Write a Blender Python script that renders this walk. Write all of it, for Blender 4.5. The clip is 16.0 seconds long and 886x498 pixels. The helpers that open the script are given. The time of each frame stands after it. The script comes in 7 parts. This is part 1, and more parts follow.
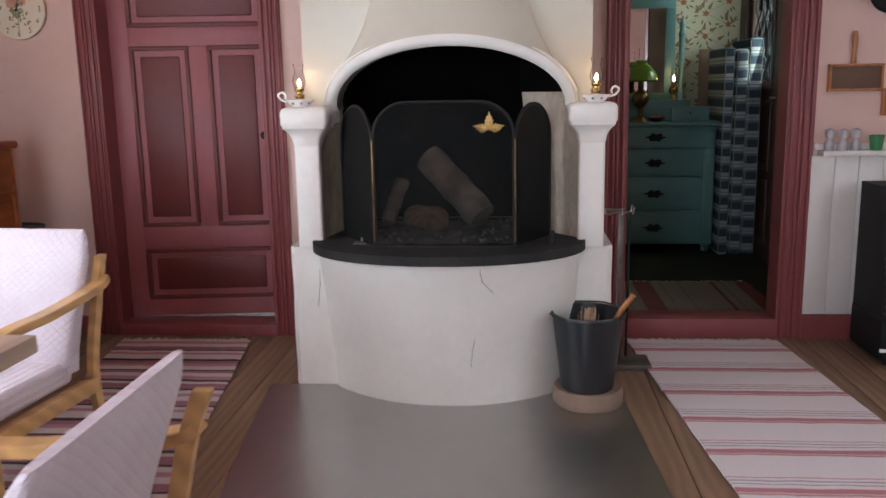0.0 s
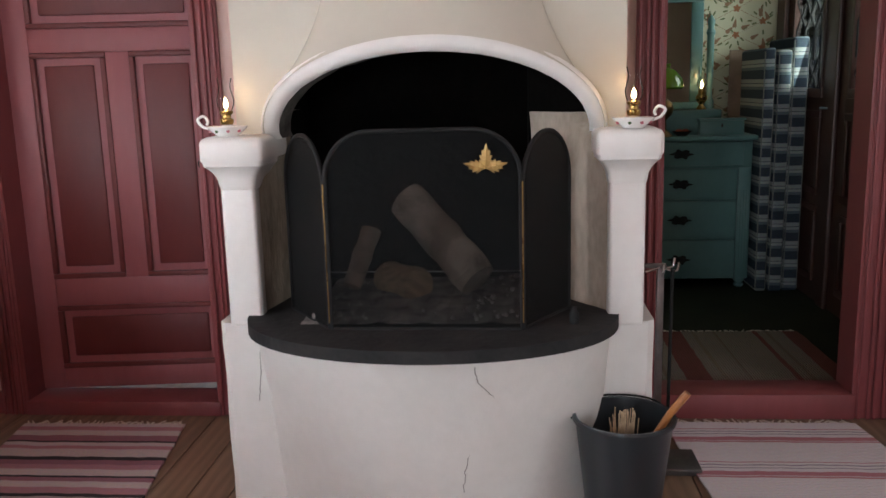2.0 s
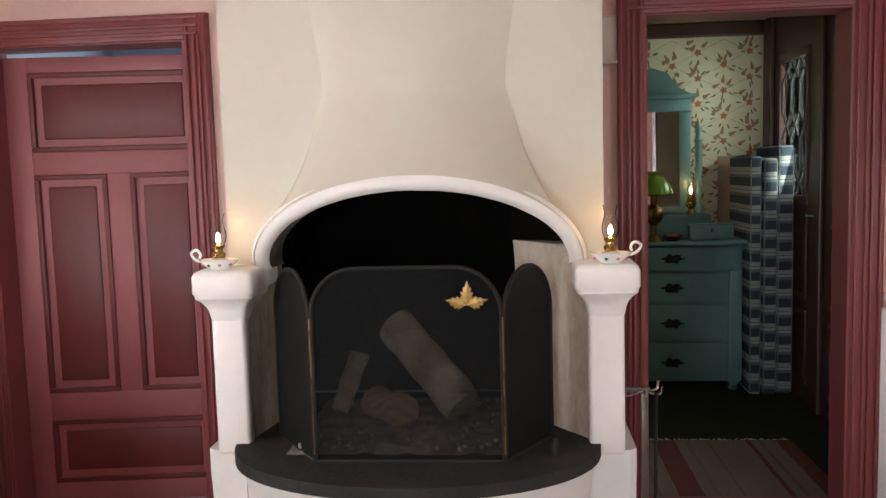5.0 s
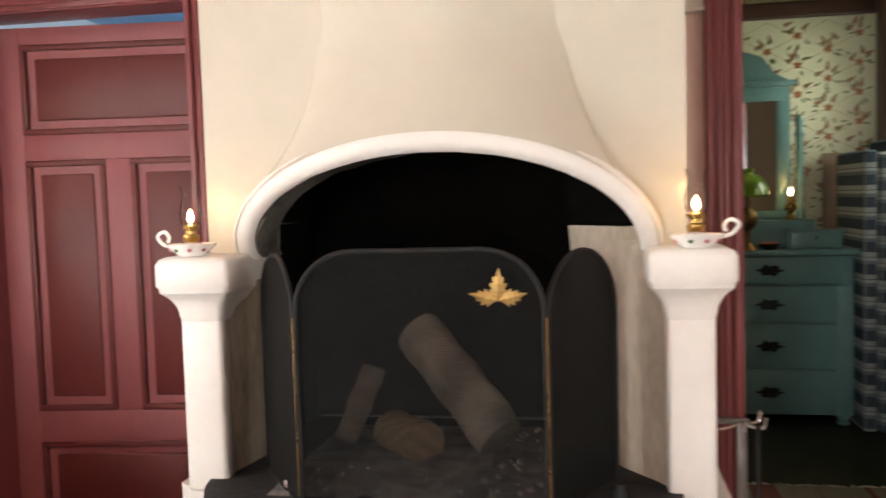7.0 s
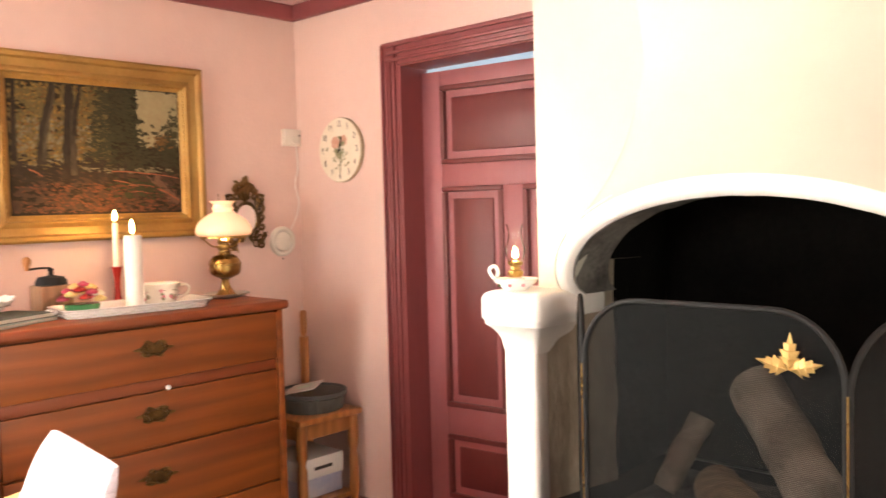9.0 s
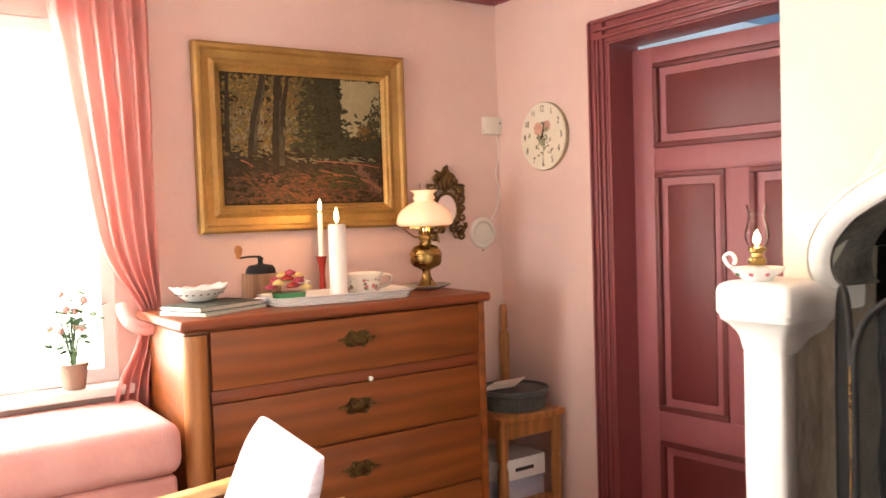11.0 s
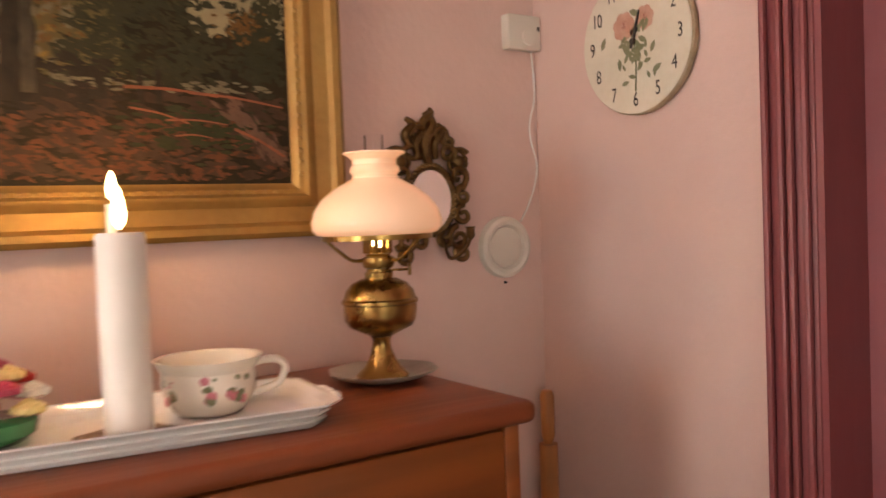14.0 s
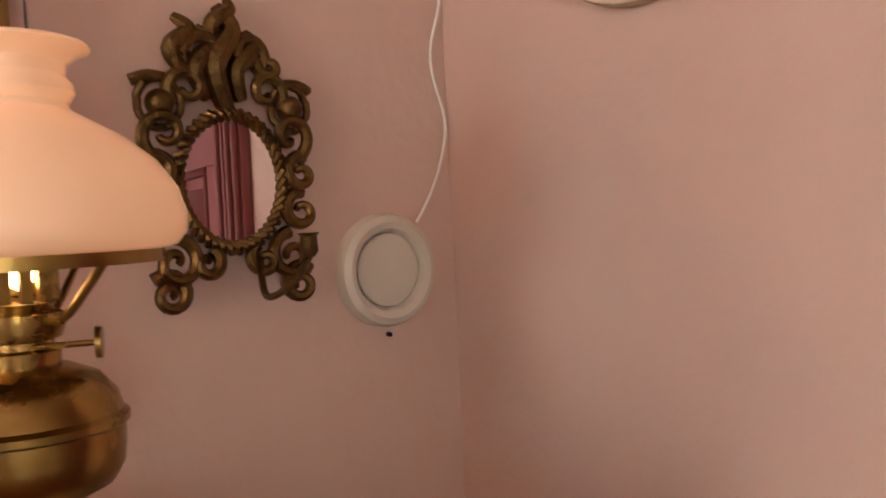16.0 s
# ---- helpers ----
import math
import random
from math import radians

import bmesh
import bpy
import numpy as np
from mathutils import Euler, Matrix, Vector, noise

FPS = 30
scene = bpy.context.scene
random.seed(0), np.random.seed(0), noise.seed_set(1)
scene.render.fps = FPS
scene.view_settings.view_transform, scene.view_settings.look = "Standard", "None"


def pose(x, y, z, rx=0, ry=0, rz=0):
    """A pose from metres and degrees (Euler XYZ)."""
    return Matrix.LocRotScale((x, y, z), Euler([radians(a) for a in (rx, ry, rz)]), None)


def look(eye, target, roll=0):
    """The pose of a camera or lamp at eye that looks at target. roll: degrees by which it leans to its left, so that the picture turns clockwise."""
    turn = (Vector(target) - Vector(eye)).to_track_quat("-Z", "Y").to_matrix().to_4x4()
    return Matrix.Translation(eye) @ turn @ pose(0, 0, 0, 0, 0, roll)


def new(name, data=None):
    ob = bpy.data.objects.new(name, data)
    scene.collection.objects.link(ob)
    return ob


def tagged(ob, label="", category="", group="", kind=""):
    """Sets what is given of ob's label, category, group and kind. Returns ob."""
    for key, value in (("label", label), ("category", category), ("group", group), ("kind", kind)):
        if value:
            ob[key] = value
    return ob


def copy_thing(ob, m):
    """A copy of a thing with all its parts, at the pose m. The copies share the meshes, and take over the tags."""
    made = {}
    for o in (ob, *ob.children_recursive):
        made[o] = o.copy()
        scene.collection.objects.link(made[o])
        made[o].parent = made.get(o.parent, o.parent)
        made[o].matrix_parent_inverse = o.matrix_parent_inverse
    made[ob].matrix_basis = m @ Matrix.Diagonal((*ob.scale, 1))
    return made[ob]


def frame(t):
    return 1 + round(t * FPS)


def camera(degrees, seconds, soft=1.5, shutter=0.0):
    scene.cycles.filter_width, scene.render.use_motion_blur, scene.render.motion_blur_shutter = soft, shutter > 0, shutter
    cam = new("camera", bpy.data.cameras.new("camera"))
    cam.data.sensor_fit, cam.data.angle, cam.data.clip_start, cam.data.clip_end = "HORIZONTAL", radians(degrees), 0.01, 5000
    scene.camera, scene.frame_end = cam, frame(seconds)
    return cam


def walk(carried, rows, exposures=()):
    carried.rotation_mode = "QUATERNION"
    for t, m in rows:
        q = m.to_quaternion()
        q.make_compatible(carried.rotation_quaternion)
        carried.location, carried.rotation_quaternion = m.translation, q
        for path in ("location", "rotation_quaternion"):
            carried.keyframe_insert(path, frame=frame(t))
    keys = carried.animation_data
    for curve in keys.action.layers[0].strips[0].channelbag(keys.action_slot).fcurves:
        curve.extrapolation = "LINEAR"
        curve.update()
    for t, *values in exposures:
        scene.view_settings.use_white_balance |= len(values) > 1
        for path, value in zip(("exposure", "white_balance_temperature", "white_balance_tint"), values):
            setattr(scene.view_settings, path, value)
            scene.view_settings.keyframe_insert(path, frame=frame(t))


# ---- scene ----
cam = camera(55.3, 16.0, shutter=0.5)
PATH = [
    (0, (0.407, -0.272, 1.276), (0.239, 1.685, 0.898), -1.1),
    (0.5, (0.433, -0.009, 1.283), (0.270, 1.948, 0.905), -1.1),
    (1, (0.439, 0.232, 1.299), (0.276, 2.189, 0.922), -1.3),
    (1.5, (0.398, 0.489, 1.299), (0.237, 2.446, 0.922), -1.4),
    (2, (0.379, 0.671, 1.333), (0.218, 2.628, 0.955), -1.5),
    (2.5, (0.399, 0.704, 1.376), (0.237, 2.662, 1.002), -1.6),
    (3, (0.428, 0.661, 1.439), (0.262, 2.622, 1.081), -1.7),
    (3.5, (0.440, 0.605, 1.495), (0.273, 2.571, 1.169), -1.7),
    (4, (0.448, 0.582, 1.539), (0.279, 2.555, 1.258), -1.7),
    (6.5, (0.453, 0.994, 1.366), (0.270, 2.981, 1.241), -1.5),
    (7, (0.512, 1.226, 1.329), (0.157, 3.190, 1.206), -1.7),
    (7.5, (0.505, 1.449, 1.307), (-0.120, 3.345, 1.193), -1.9),
    (8, (0.601, 1.494, 1.350), (-0.333, 3.259, 1.249), -2.0),
    (8.5, (0.804, 1.438, 1.397), (-0.384, 3.043, 1.287), -1.8),
    (9, (0.891, 1.423, 1.422), (-0.471, 2.885, 1.323), -1.5),
    (9.5, (0.928, 1.402, 1.425), (-0.544, 2.752, 1.328), -1.5),
    (10, (0.900, 1.385, 1.418), (-0.649, 2.646, 1.324), -1.6),
    (12.5, (0.087, 1.966, 1.331), (-1.618, 3.008, 1.251), -2.1),
    (13, (-0.229, 2.167, 1.353), (-1.932, 3.213, 1.273), -2.1),
    (13.5, (-0.610, 2.400, 1.362), (-2.299, 3.469, 1.283), -2.3),
    (14, (-0.878, 2.639, 1.352), (-2.533, 3.759, 1.278), -2.2),
    (14.5, (-1.118, 2.892, 1.363), (-2.740, 4.060, 1.300), -2.4),
    (15, (-1.339, 3.069, 1.364), (-2.940, 4.266, 1.303), -2.6),
    (15.5, (-1.478, 3.176, 1.351), (-3.057, 4.402, 1.302), -2.8),
    (16, (-1.537, 3.249, 1.335), (-3.105, 4.489, 1.272), -2.8),
]
walk(cam, [(t, look(eye, target, roll)) for t, eye, target, roll in PATH],
     exposures=[(0.0, -0.38, 5950, 10), (2.0, -0.45, 6100, 10), (4.0, -0.25, 6450, 10), (6.5, 0.05, 6800, 10), (7.5, 0.4, 7250, 10), (8.5, 0.9, 7500, 10), (10.0, 1.06, 7550, 10),
                (12.3, 0.2, 6700, 9), (13.0, 0.1, 6900, 9), (14.5, 0.25, 7150, 9), (16.0, 0.02, 7350, 9)])

# ---- world and light ----
world = bpy.data.worlds.new("world")
scene.world = world
world.use_nodes = True
wn, wl = world.node_tree.nodes, world.node_tree.links
sky = wn.new("ShaderNodeTexSky")
sky.sky_type, sky.sun_disc = "NISHITA", False
sky.sun_elevation, sky.sun_rotation = radians(40), radians(150)
wn["Background"].inputs["Strength"].default_value = 0.12
wl.new(sky.outputs["Color"], wn["Background"].inputs["Color"])


def sun_lamp():
    data = bpy.data.lights.new("sun", "SUN")
    data.energy, data.angle, data.color = 1.0, radians(12), (1.0, 0.95, 0.88)
    ob = new("sun", data)
    ob.matrix_world = look((3, -6, 8), (0, 1, 0))


def window_lamp(name, eye, target, w, h, watts, colour=(0.93, 0.97, 1.0)):
    data = bpy.data.lights.new(name, "AREA")
    data.shape, data.size, data.size_y, data.energy, data.color = "RECTANGLE", w, h, watts, colour
    ob = new(name, data)
    ob.matrix_world = look(eye, target)


def flame_lamp(name, place, watts):
    data = bpy.data.lights.new(name, "POINT")
    data.energy, data.shadow_soft_size, data.color = watts, 0.012, (1.0, 0.55, 0.22)
    new(name, data).location = place


sun_lamp()
window_lamp("window_light_west", (-2.5, 1.5, 1.45), (-1.0, 1.5, 1.35), 1.15, 1.25, 75)
window_lamp("window_light_south", (-0.6, -1.70, 1.20), (-0.3, 0.0, 0.70), 1.15, 1.45, 84)
window_lamp("window_light_east", (3.24, 1.3, 1.45), (2.0, 1.45, 0.85), 1.15, 1.25, 20)
window_lamp("porch_light", (2.22, 5.98, 1.70), (1.45, 6.45, 1.9), 0.48, 0.85, 7.5, (0.9, 1.0, 0.85))
window_lamp("blue_room_light", (-1.0, 7.1, 1.5), (-1.0, 5.5, 1.2), 1.0, 1.2, 55)


# ---- materials ----
def mat(name, c1, c2=None, scale=6.0, rough=0.6, bump=0.0, bump_scale=None, metal=0.0, stretch=(1, 1, 1), fine=0.25, coat=0.0, spec=0.5, rvar=0.0):
    """Two colours mixed by a broad and a fine noise, with relief."""
    m = bpy.data.materials.new(name)
    m.use_nodes = True
    n, l = m.node_tree.nodes, m.node_tree.links
    p = n["Principled BSDF"]
    p.inputs["Roughness"].default_value, p.inputs["Metallic"].default_value = rough, metal
    p.inputs["Coat Weight"].default_value = coat
    p.inputs["Specular IOR Level"].default_value = spec
    c2 = c2 or tuple(v * 0.85 for v in c1)
    tc, mp = n.new("ShaderNodeTexCoord"), n.new("ShaderNodeMapping")
    mp.inputs["Scale"].default_value = stretch
    l.new(tc.outputs["Object"], mp.inputs["Vector"])
    a, b = n.new("ShaderNodeTexNoise"), n.new("ShaderNodeTexNoise")
    a.inputs["Scale"].default_value, a.inputs["Detail"].default_value = scale, 4
    b.inputs["Scale"].default_value, b.inputs["Detail"].default_value = scale * 9, 5
    mixv, ramp, mix = n.new("ShaderNodeMix"), n.new("ShaderNodeValToRGB"), n.new("ShaderNodeMix")
    mixv.inputs[0].default_value = fine
    l.new(mp.outputs["Vector"], a.inputs["Vector"]), l.new(mp.outputs["Vector"], b.inputs["Vector"])
    l.new(a.outputs["Fac"], mixv.inputs[2]), l.new(b.outputs["Fac"], mixv.inputs[3])
    ramp.color_ramp.elements[0].position, ramp.color_ramp.elements[1].position = 0.36, 0.66
    l.new(mixv.outputs[0], ramp.inputs["Fac"])
    mix.data_type = "RGBA"
    l.new(ramp.outputs["Color"], mix.inputs[0])
    mix.inputs[6].default_value, mix.inputs[7].default_value = (*c1, 1), (*c2, 1)
    l.new(mix.outputs[2], p.inputs["Base Color"])
    if rvar:
        mr = n.new("ShaderNodeMapRange")
        mr.inputs["To Min"].default_value, mr.inputs["To Max"].default_value = rough - rvar, rough + rvar
        l.new(mixv.outputs[0], mr.inputs["Value"]), l.new(mr.outputs[0], p.inputs["Roughness"])
    if bump:
        c, bp = n.new("ShaderNodeTexNoise"), n.new("ShaderNodeBump")
        c.inputs["Scale"].default_value, c.inputs["Detail"].default_value = bump_scale or scale * 5, 4
        l.new(mp.outputs["Vector"], c.inputs["Vector"]), l.new(c.outputs["Fac"], bp.inputs["Height"])
        bp.inputs["Strength"].default_value, bp.inputs["Distance"].default_value = bump, 0.01
        l.new(bp.outputs["Normal"], p.inputs["Normal"])
    return m


def glow(name, colour, strength):
    m = bpy.data.materials.new(name)
    m.use_nodes = True
    p = m.node_tree.nodes["Principled BSDF"]
    p.inputs["Base Color"].default_value = (*colour, 1)
    p.inputs["Emission Color"].default_value, p.inputs["Emission Strength"].default_value = (*colour, 1), strength
    return m


def glass(name, tint=(1, 1, 1), rough=0.0):
    m = bpy.data.materials.new(name)
    m.use_nodes = True
    n, l = m.node_tree.nodes, m.node_tree.links
    t, g, mix, lw = n.new("ShaderNodeBsdfTransparent"), n.new("ShaderNodeBsdfGlossy"), n.new("ShaderNodeMixShader"), n.new("ShaderNodeLayerWeight")
    t.inputs["Color"].default_value, g.inputs["Roughness"].default_value = (*tint, 1), 0.03
    lw.inputs["Blend"].default_value = 0.10
    l.new(lw.outputs["Fresnel"], mix.inputs[0]), l.new(t.outputs[0], mix.inputs[1]), l.new(g.outputs[0], mix.inputs[2])
    l.new(mix.outputs[0], n["Material Output"].inputs["Surface"])
    return m


def wood(name, c1, c2, axis=2, rough=0.4, ring=14.0, coat=0.0, knots=False):
    """Grain that runs along one axis, with wavy year rings."""
    m = mat(name, c1, c2, scale=3, rough=rough, bump=0.15, bump_scale=40, stretch=tuple(0.12 if k == axis else 1.6 for k in range(3)), coat=coat)
    n, l = m.node_tree.nodes, m.node_tree.links
    p = n["Principled BSDF"]
    tc, mp, w, mx = n.new("ShaderNodeTexCoord"), n.new("ShaderNodeMapping"), n.new("ShaderNodeTexWave"), n.new("ShaderNodeMix")
    mp.inputs["Scale"].default_value = tuple(0.18 if k == axis else 1.0 for k in range(3))
    info, addv = n.new("ShaderNodeObjectInfo"), n.new("ShaderNodeVectorMath")
    comb = n.new("ShaderNodeCombineXYZ")
    mul = n.new("ShaderNodeMath")
    mul.operation, mul.inputs[1].default_value = "MULTIPLY", 7.0
    l.new(info.outputs["Random"], mul.inputs[0])
    for k in range(3):
        l.new(mul.outputs[0], comb.inputs[k])
    l.new(tc.outputs["Object"], addv.inputs[0]), l.new(comb.outputs[0], addv.inputs[1])
    l.new(addv.outputs[0], mp.inputs["Vector"])
    l.new(mp.outputs["Vector"], w.inputs["Vector"])
    w.wave_type = "RINGS"
    w.rings_direction = "XYZ"[axis]
    w.inputs["Scale"].default_value, w.inputs["Distortion"].default_value, w.inputs["Detail"].default_value = ring, 6, 3
    w.inputs["Detail Scale"].default_value = 0.8
    base = p.inputs["Base Color"].links[0].from_socket
    mx.data_type, mx.blend_type = "RGBA", "MULTIPLY"
    mr = n.new("ShaderNodeMapRange")
    mr.inputs["To Min"].default_value, mr.inputs["To Max"].default_value = 0.72, 1.05
    l.new(w.outputs["Fac"], mr.inputs["Value"])
    mx.inputs[0].default_value = 0.8
    l.new(base, mx.inputs[6]), l.new(mr.outputs[0], mx.inputs[7])
    l.new(mx.outputs[2], p.inputs["Base Color"])
    return m


def striped(name, axis, period, stops, bump=0.6, wobble=0.006):
    """Woven bands across one axis: stops of (position in the period, colour)."""
    m = bpy.data.materials.new(name)
    m.use_nodes = True
    n, l = m.node_tree.nodes, m.node_tree.links
    p = n["Principled BSDF"]
    p.inputs["Roughness"].default_value, p.inputs["Specular IOR Level"].default_value = 0.95, 0.1
    tc, sep, no = n.new("ShaderNodeTexCoord"), n.new("ShaderNodeSeparateXYZ"), n.new("ShaderNodeTexNoise")
    l.new(tc.outputs["Object"], sep.inputs[0]), l.new(tc.outputs["Object"], no.inputs["Vector"])
    no.inputs["Scale"].default_value = 14
    ad = n.new("ShaderNodeMath")
    ad.operation, ad.inputs[1].default_value = "MULTIPLY_ADD", wobble * 2
    info, off = n.new("ShaderNodeObjectInfo"), n.new("ShaderNodeMath")
    off.operation, off.inputs[1].default_value = "MULTIPLY_ADD", period
    l.new(info.outputs["Random"], off.inputs[0]), l.new(sep.outputs[axis], off.inputs[2])
    l.new(no.outputs["Fac"], ad.inputs[0]), l.new(off.outputs[0], ad.inputs[2])
    di, fr, ramp = n.new("ShaderNodeMath"), n.new("ShaderNodeMath"), n.new("ShaderNodeValToRGB")
    di.operation, di.inputs[1].default_value = "DIVIDE", period
    fr.operation = "FRACT"
    l.new(ad.outputs[0], di.inputs[0]), l.new(di.outputs[0], fr.inputs[0]), l.new(fr.outputs[0], ramp.inputs["Fac"])
    ramp.color_ramp.interpolation = "CONSTANT"
    el = ramp.color_ramp.elements
    el[0].position, el[0].color = stops[0][0], (*stops[0][1], 1)
    el[1].position, el[1].color = stops[1][0], (*stops[1][1], 1)
    for q, c in stops[2:]:
        el.new(q).color = (*c, 1)
    sp, mx = n.new("ShaderNodeTexNoise"), n.new("ShaderNodeMix")
    sp.inputs["Scale"].default_value, sp.inputs["Detail"].default_value = 130, 3
    l.new(tc.outputs["Object"], sp.inputs["Vector"])
    mx.data_type, mx.blend_type, mx.inputs[0].default_value = "RGBA", "OVERLAY", 0.35
    l.new(ramp.outputs["Color"], mx.inputs[6]), l.new(sp.outputs["Color"], mx.inputs[7])
    hs = n.new("ShaderNodeHueSaturation")
    hs.inputs["Saturation"].default_value = 0.9
    l.new(mx.outputs[2], hs.inputs["Color"]), l.new(hs.outputs[0], p.inputs["Base Color"])
    wv, bp = n.new("ShaderNodeTexWave"), n.new("ShaderNodeBump")
    wv.bands_direction = "XYZ"[axis]
    wv.inputs["Scale"].default_value, wv.inputs["Distortion"].default_value = 28, 2.5
    l.new(tc.outputs["Object"], wv.inputs["Vector"]), l.new(wv.outputs["Fac"], bp.inputs["Height"])
    bp.inputs["Strength"].default_value, bp.inputs["Distance"].default_value = bump, 0.006
    l.new(bp.outputs["Normal"], p.inputs["Normal"])
    return m


M_WALL = mat("pink_wall_paint", (0.71, 0.52, 0.46), (0.66, 0.47, 0.42), 1.6, 0.75, 0.12, 60)
M_CEIL = mat("pale_ceiling_paint", (0.78, 0.60, 0.56), (0.74, 0.56, 0.52), 2, 0.7, 0.05, 50)
M_PLUM = mat("plum_gloss_paint", (0.26, 0.068, 0.074), (0.22, 0.056, 0.06), 5, 0.42, 0.08, 40, stretch=(1, 1, 0.3))
M_PANEL = mat("dark_plum_panel_paint", (0.165, 0.036, 0.036), (0.135, 0.028, 0.028), 4, 0.44, 0.06, 40, stretch=(1, 1, 0.3))
M_MAUVE = mat("mauve_door_paint", (0.36, 0.125, 0.135), (0.31, 0.10, 0.11), 4, 0.46, 0.06, 40, stretch=(1, 1, 0.3))
M_PLASTER = mat("white_lime_plaster", (0.82, 0.80, 0.76), (0.74, 0.72, 0.68), 3, 0.55, 0.5, 9)
M_CHIM = mat("cream_glossy_plaster", (0.62, 0.595, 0.505), (0.57, 0.545, 0.46), 2, 0.25, 0.15, 6)
# stained plaster of both cheeks; the first is darkened to stand for shade
M_DIRTY_SHADED = mat("stained_shaded_plaster", (0.36, 0.31, 0.24), (0.13, 0.10, 0.07), 5, 0.8, 0.6, 30, stretch=(1, 1, 0.5))
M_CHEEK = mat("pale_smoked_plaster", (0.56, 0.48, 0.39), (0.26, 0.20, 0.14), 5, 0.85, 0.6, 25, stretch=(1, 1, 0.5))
M_SOOT = mat("soot", (0.004, 0.0037, 0.0034), (0.008, 0.007, 0.006), 6, 1.0, 0.5, 30, spec=0.05)
M_SLATE = mat("dark_slate", (0.018, 0.018, 0.019), (0.034, 0.033, 0.032), 7, 0.75, 0.3, 40, spec=0.25)
M_CRACK = mat("crack_dark", (0.25, 0.23, 0.2), (0.4, 0.38, 0.34), 40, 0.9)
M_STEEL = mat("brushed_steel_sheet", (0.50, 0.49, 0.48), (0.45, 0.44, 0.43), 1.2, 0.34, 0.02, 40, metal=1.0, rvar=0.04)
M_IRON = mat("black_iron", (0.008, 0.008, 0.0085), (0.012, 0.012, 0.012), 12, 0.7, 0.1, 90, spec=0.3)
M_GREYIRON = mat("grey_steel_stand", (0.22, 0.21, 0.20), (0.14, 0.13, 0.13), 12, 0.4, 0.1, 60, metal=0.8)
M_BRASS = mat("aged_brass", (0.42, 0.27, 0.09), (0.27, 0.16, 0.05), 9, 0.28, 0.06, 50, metal=1.0, rvar=0.08)
M_BRIGHT = mat("gilt_leaf_brass", (0.62, 0.44, 0.17), (0.45, 0.29, 0.10), 30, 0.42, 0.2, 90, metal=0.6)
M_BRONZE = mat("old_bronze", (0.20, 0.12, 0.045), (0.09, 0.055, 0.025), 25, 0.36, 0.4, 90, metal=1.0, rvar=0.1)
M_GILT = mat("dull_gilt", (0.40, 0.24, 0.07), (0.29, 0.165, 0.048), 7, 0.46, 0.12, 60, metal=0.45, rvar=0.08)
M_FLOOR = wood("worn_pine_boards", (0.29, 0.19, 0.12), (0.165, 0.10, 0.062), 1, 0.5, 10)
M_PINE = wood("orange_varnished_pine", (0.31, 0.085, 0.014), (0.20, 0.048, 0.008), 1, 0.46, 6, coat=0.03)
M_PINETOP = wood("reddish_varnished_top", (0.26, 0.062, 0.018), (0.19, 0.044, 0.013), 1, 0.46, 5, coat=0.04)
M_STOOL = wood("stool_pine", (0.46, 0.19, 0.06), (0.36, 0.14, 0.04), 2, 0.35, 9)
M_BIRCH = wood("lacquered_birch", (0.66, 0.40, 0.16), (0.58, 0.33, 0.12), 0, 0.35, 5, coat=0.2)
M_TABLE = wood("beech_table", (0.60, 0.44, 0.33), (0.52, 0.37, 0.27), 1, 0.4, 6)
M_LOG = mat("birch_bark_log", (0.58, 0.52, 0.43), (0.22, 0.18, 0.14), 9, 0.9, 0.8, 30)
M_SPLIT = wood("split_firewood", (0.55, 0.41, 0.26), (0.40, 0.28, 0.17), 0, 0.8, 10)
M_BUCKET = mat("black_blue_plastic", (0.012, 0.015, 0.018), (0.017, 0.02, 0.023), 6, 0.36)
M_STONE = mat("brown_wood_disc", (0.27, 0.19, 0.14), (0.20, 0.14, 0.10), 9, 0.8, 0.3, 50)
M_WHITE = mat("white_paint", (0.80, 0.79, 0.77), (0.74, 0.73, 0.70), 3, 0.4, 0.05, 50)
M_PORC = mat("white_porcelain", (0.88, 0.87, 0.84), (0.85, 0.84, 0.81), 5, 0.14, coat=0.3)
M_OFFW = mat("off_white_plastic", (0.70, 0.66, 0.58), (0.66, 0.62, 0.54), 4, 0.35)
M_WAX = mat("white_wax", (0.84, 0.80, 0.73), (0.80, 0.75, 0.67), 5, 0.45)
M_RED = mat("red_lacquer", (0.35, 0.025, 0.02), (0.28, 0.02, 0.018), 6, 0.25)
M_GREEN = mat("green_glaze", (0.06, 0.26, 0.10), (0.04, 0.20, 0.08), 8, 0.25)
M_BOOK = mat("worn_green_cloth", (0.075, 0.085, 0.062), (0.045, 0.052, 0.038), 30, 0.7, 0.3, 400)
M_MINT = mat("pale_mint_card", (0.42, 0.50, 0.44), (0.34, 0.42, 0.37), 25, 0.6, 0.2, 300)
M_MILL = wood("brown_mill_wood", (0.36, 0.20, 0.11), (0.27, 0.145, 0.075), 2, 0.5, 12)
M_PAPER = mat("aged_paper", (0.72, 0.68, 0.58), (0.64, 0.58, 0.47), 20, 0.85)
M_TEAL = mat("teal_chest_paint", (0.13, 0.25, 0.25), (0.105, 0.21, 0.21), 4, 0.4, 0.05, 40)
M_DKBROWN = mat("dark_brown_door_paint", (0.07, 0.03, 0.022), (0.05, 0.02, 0.016), 4, 0.4, 0.06, 40)
M_HALLFLOOR = mat("dark_green_linoleum", (0.03, 0.034, 0.02), (0.02, 0.023, 0.015), 5, 0.7, spec=0.2)
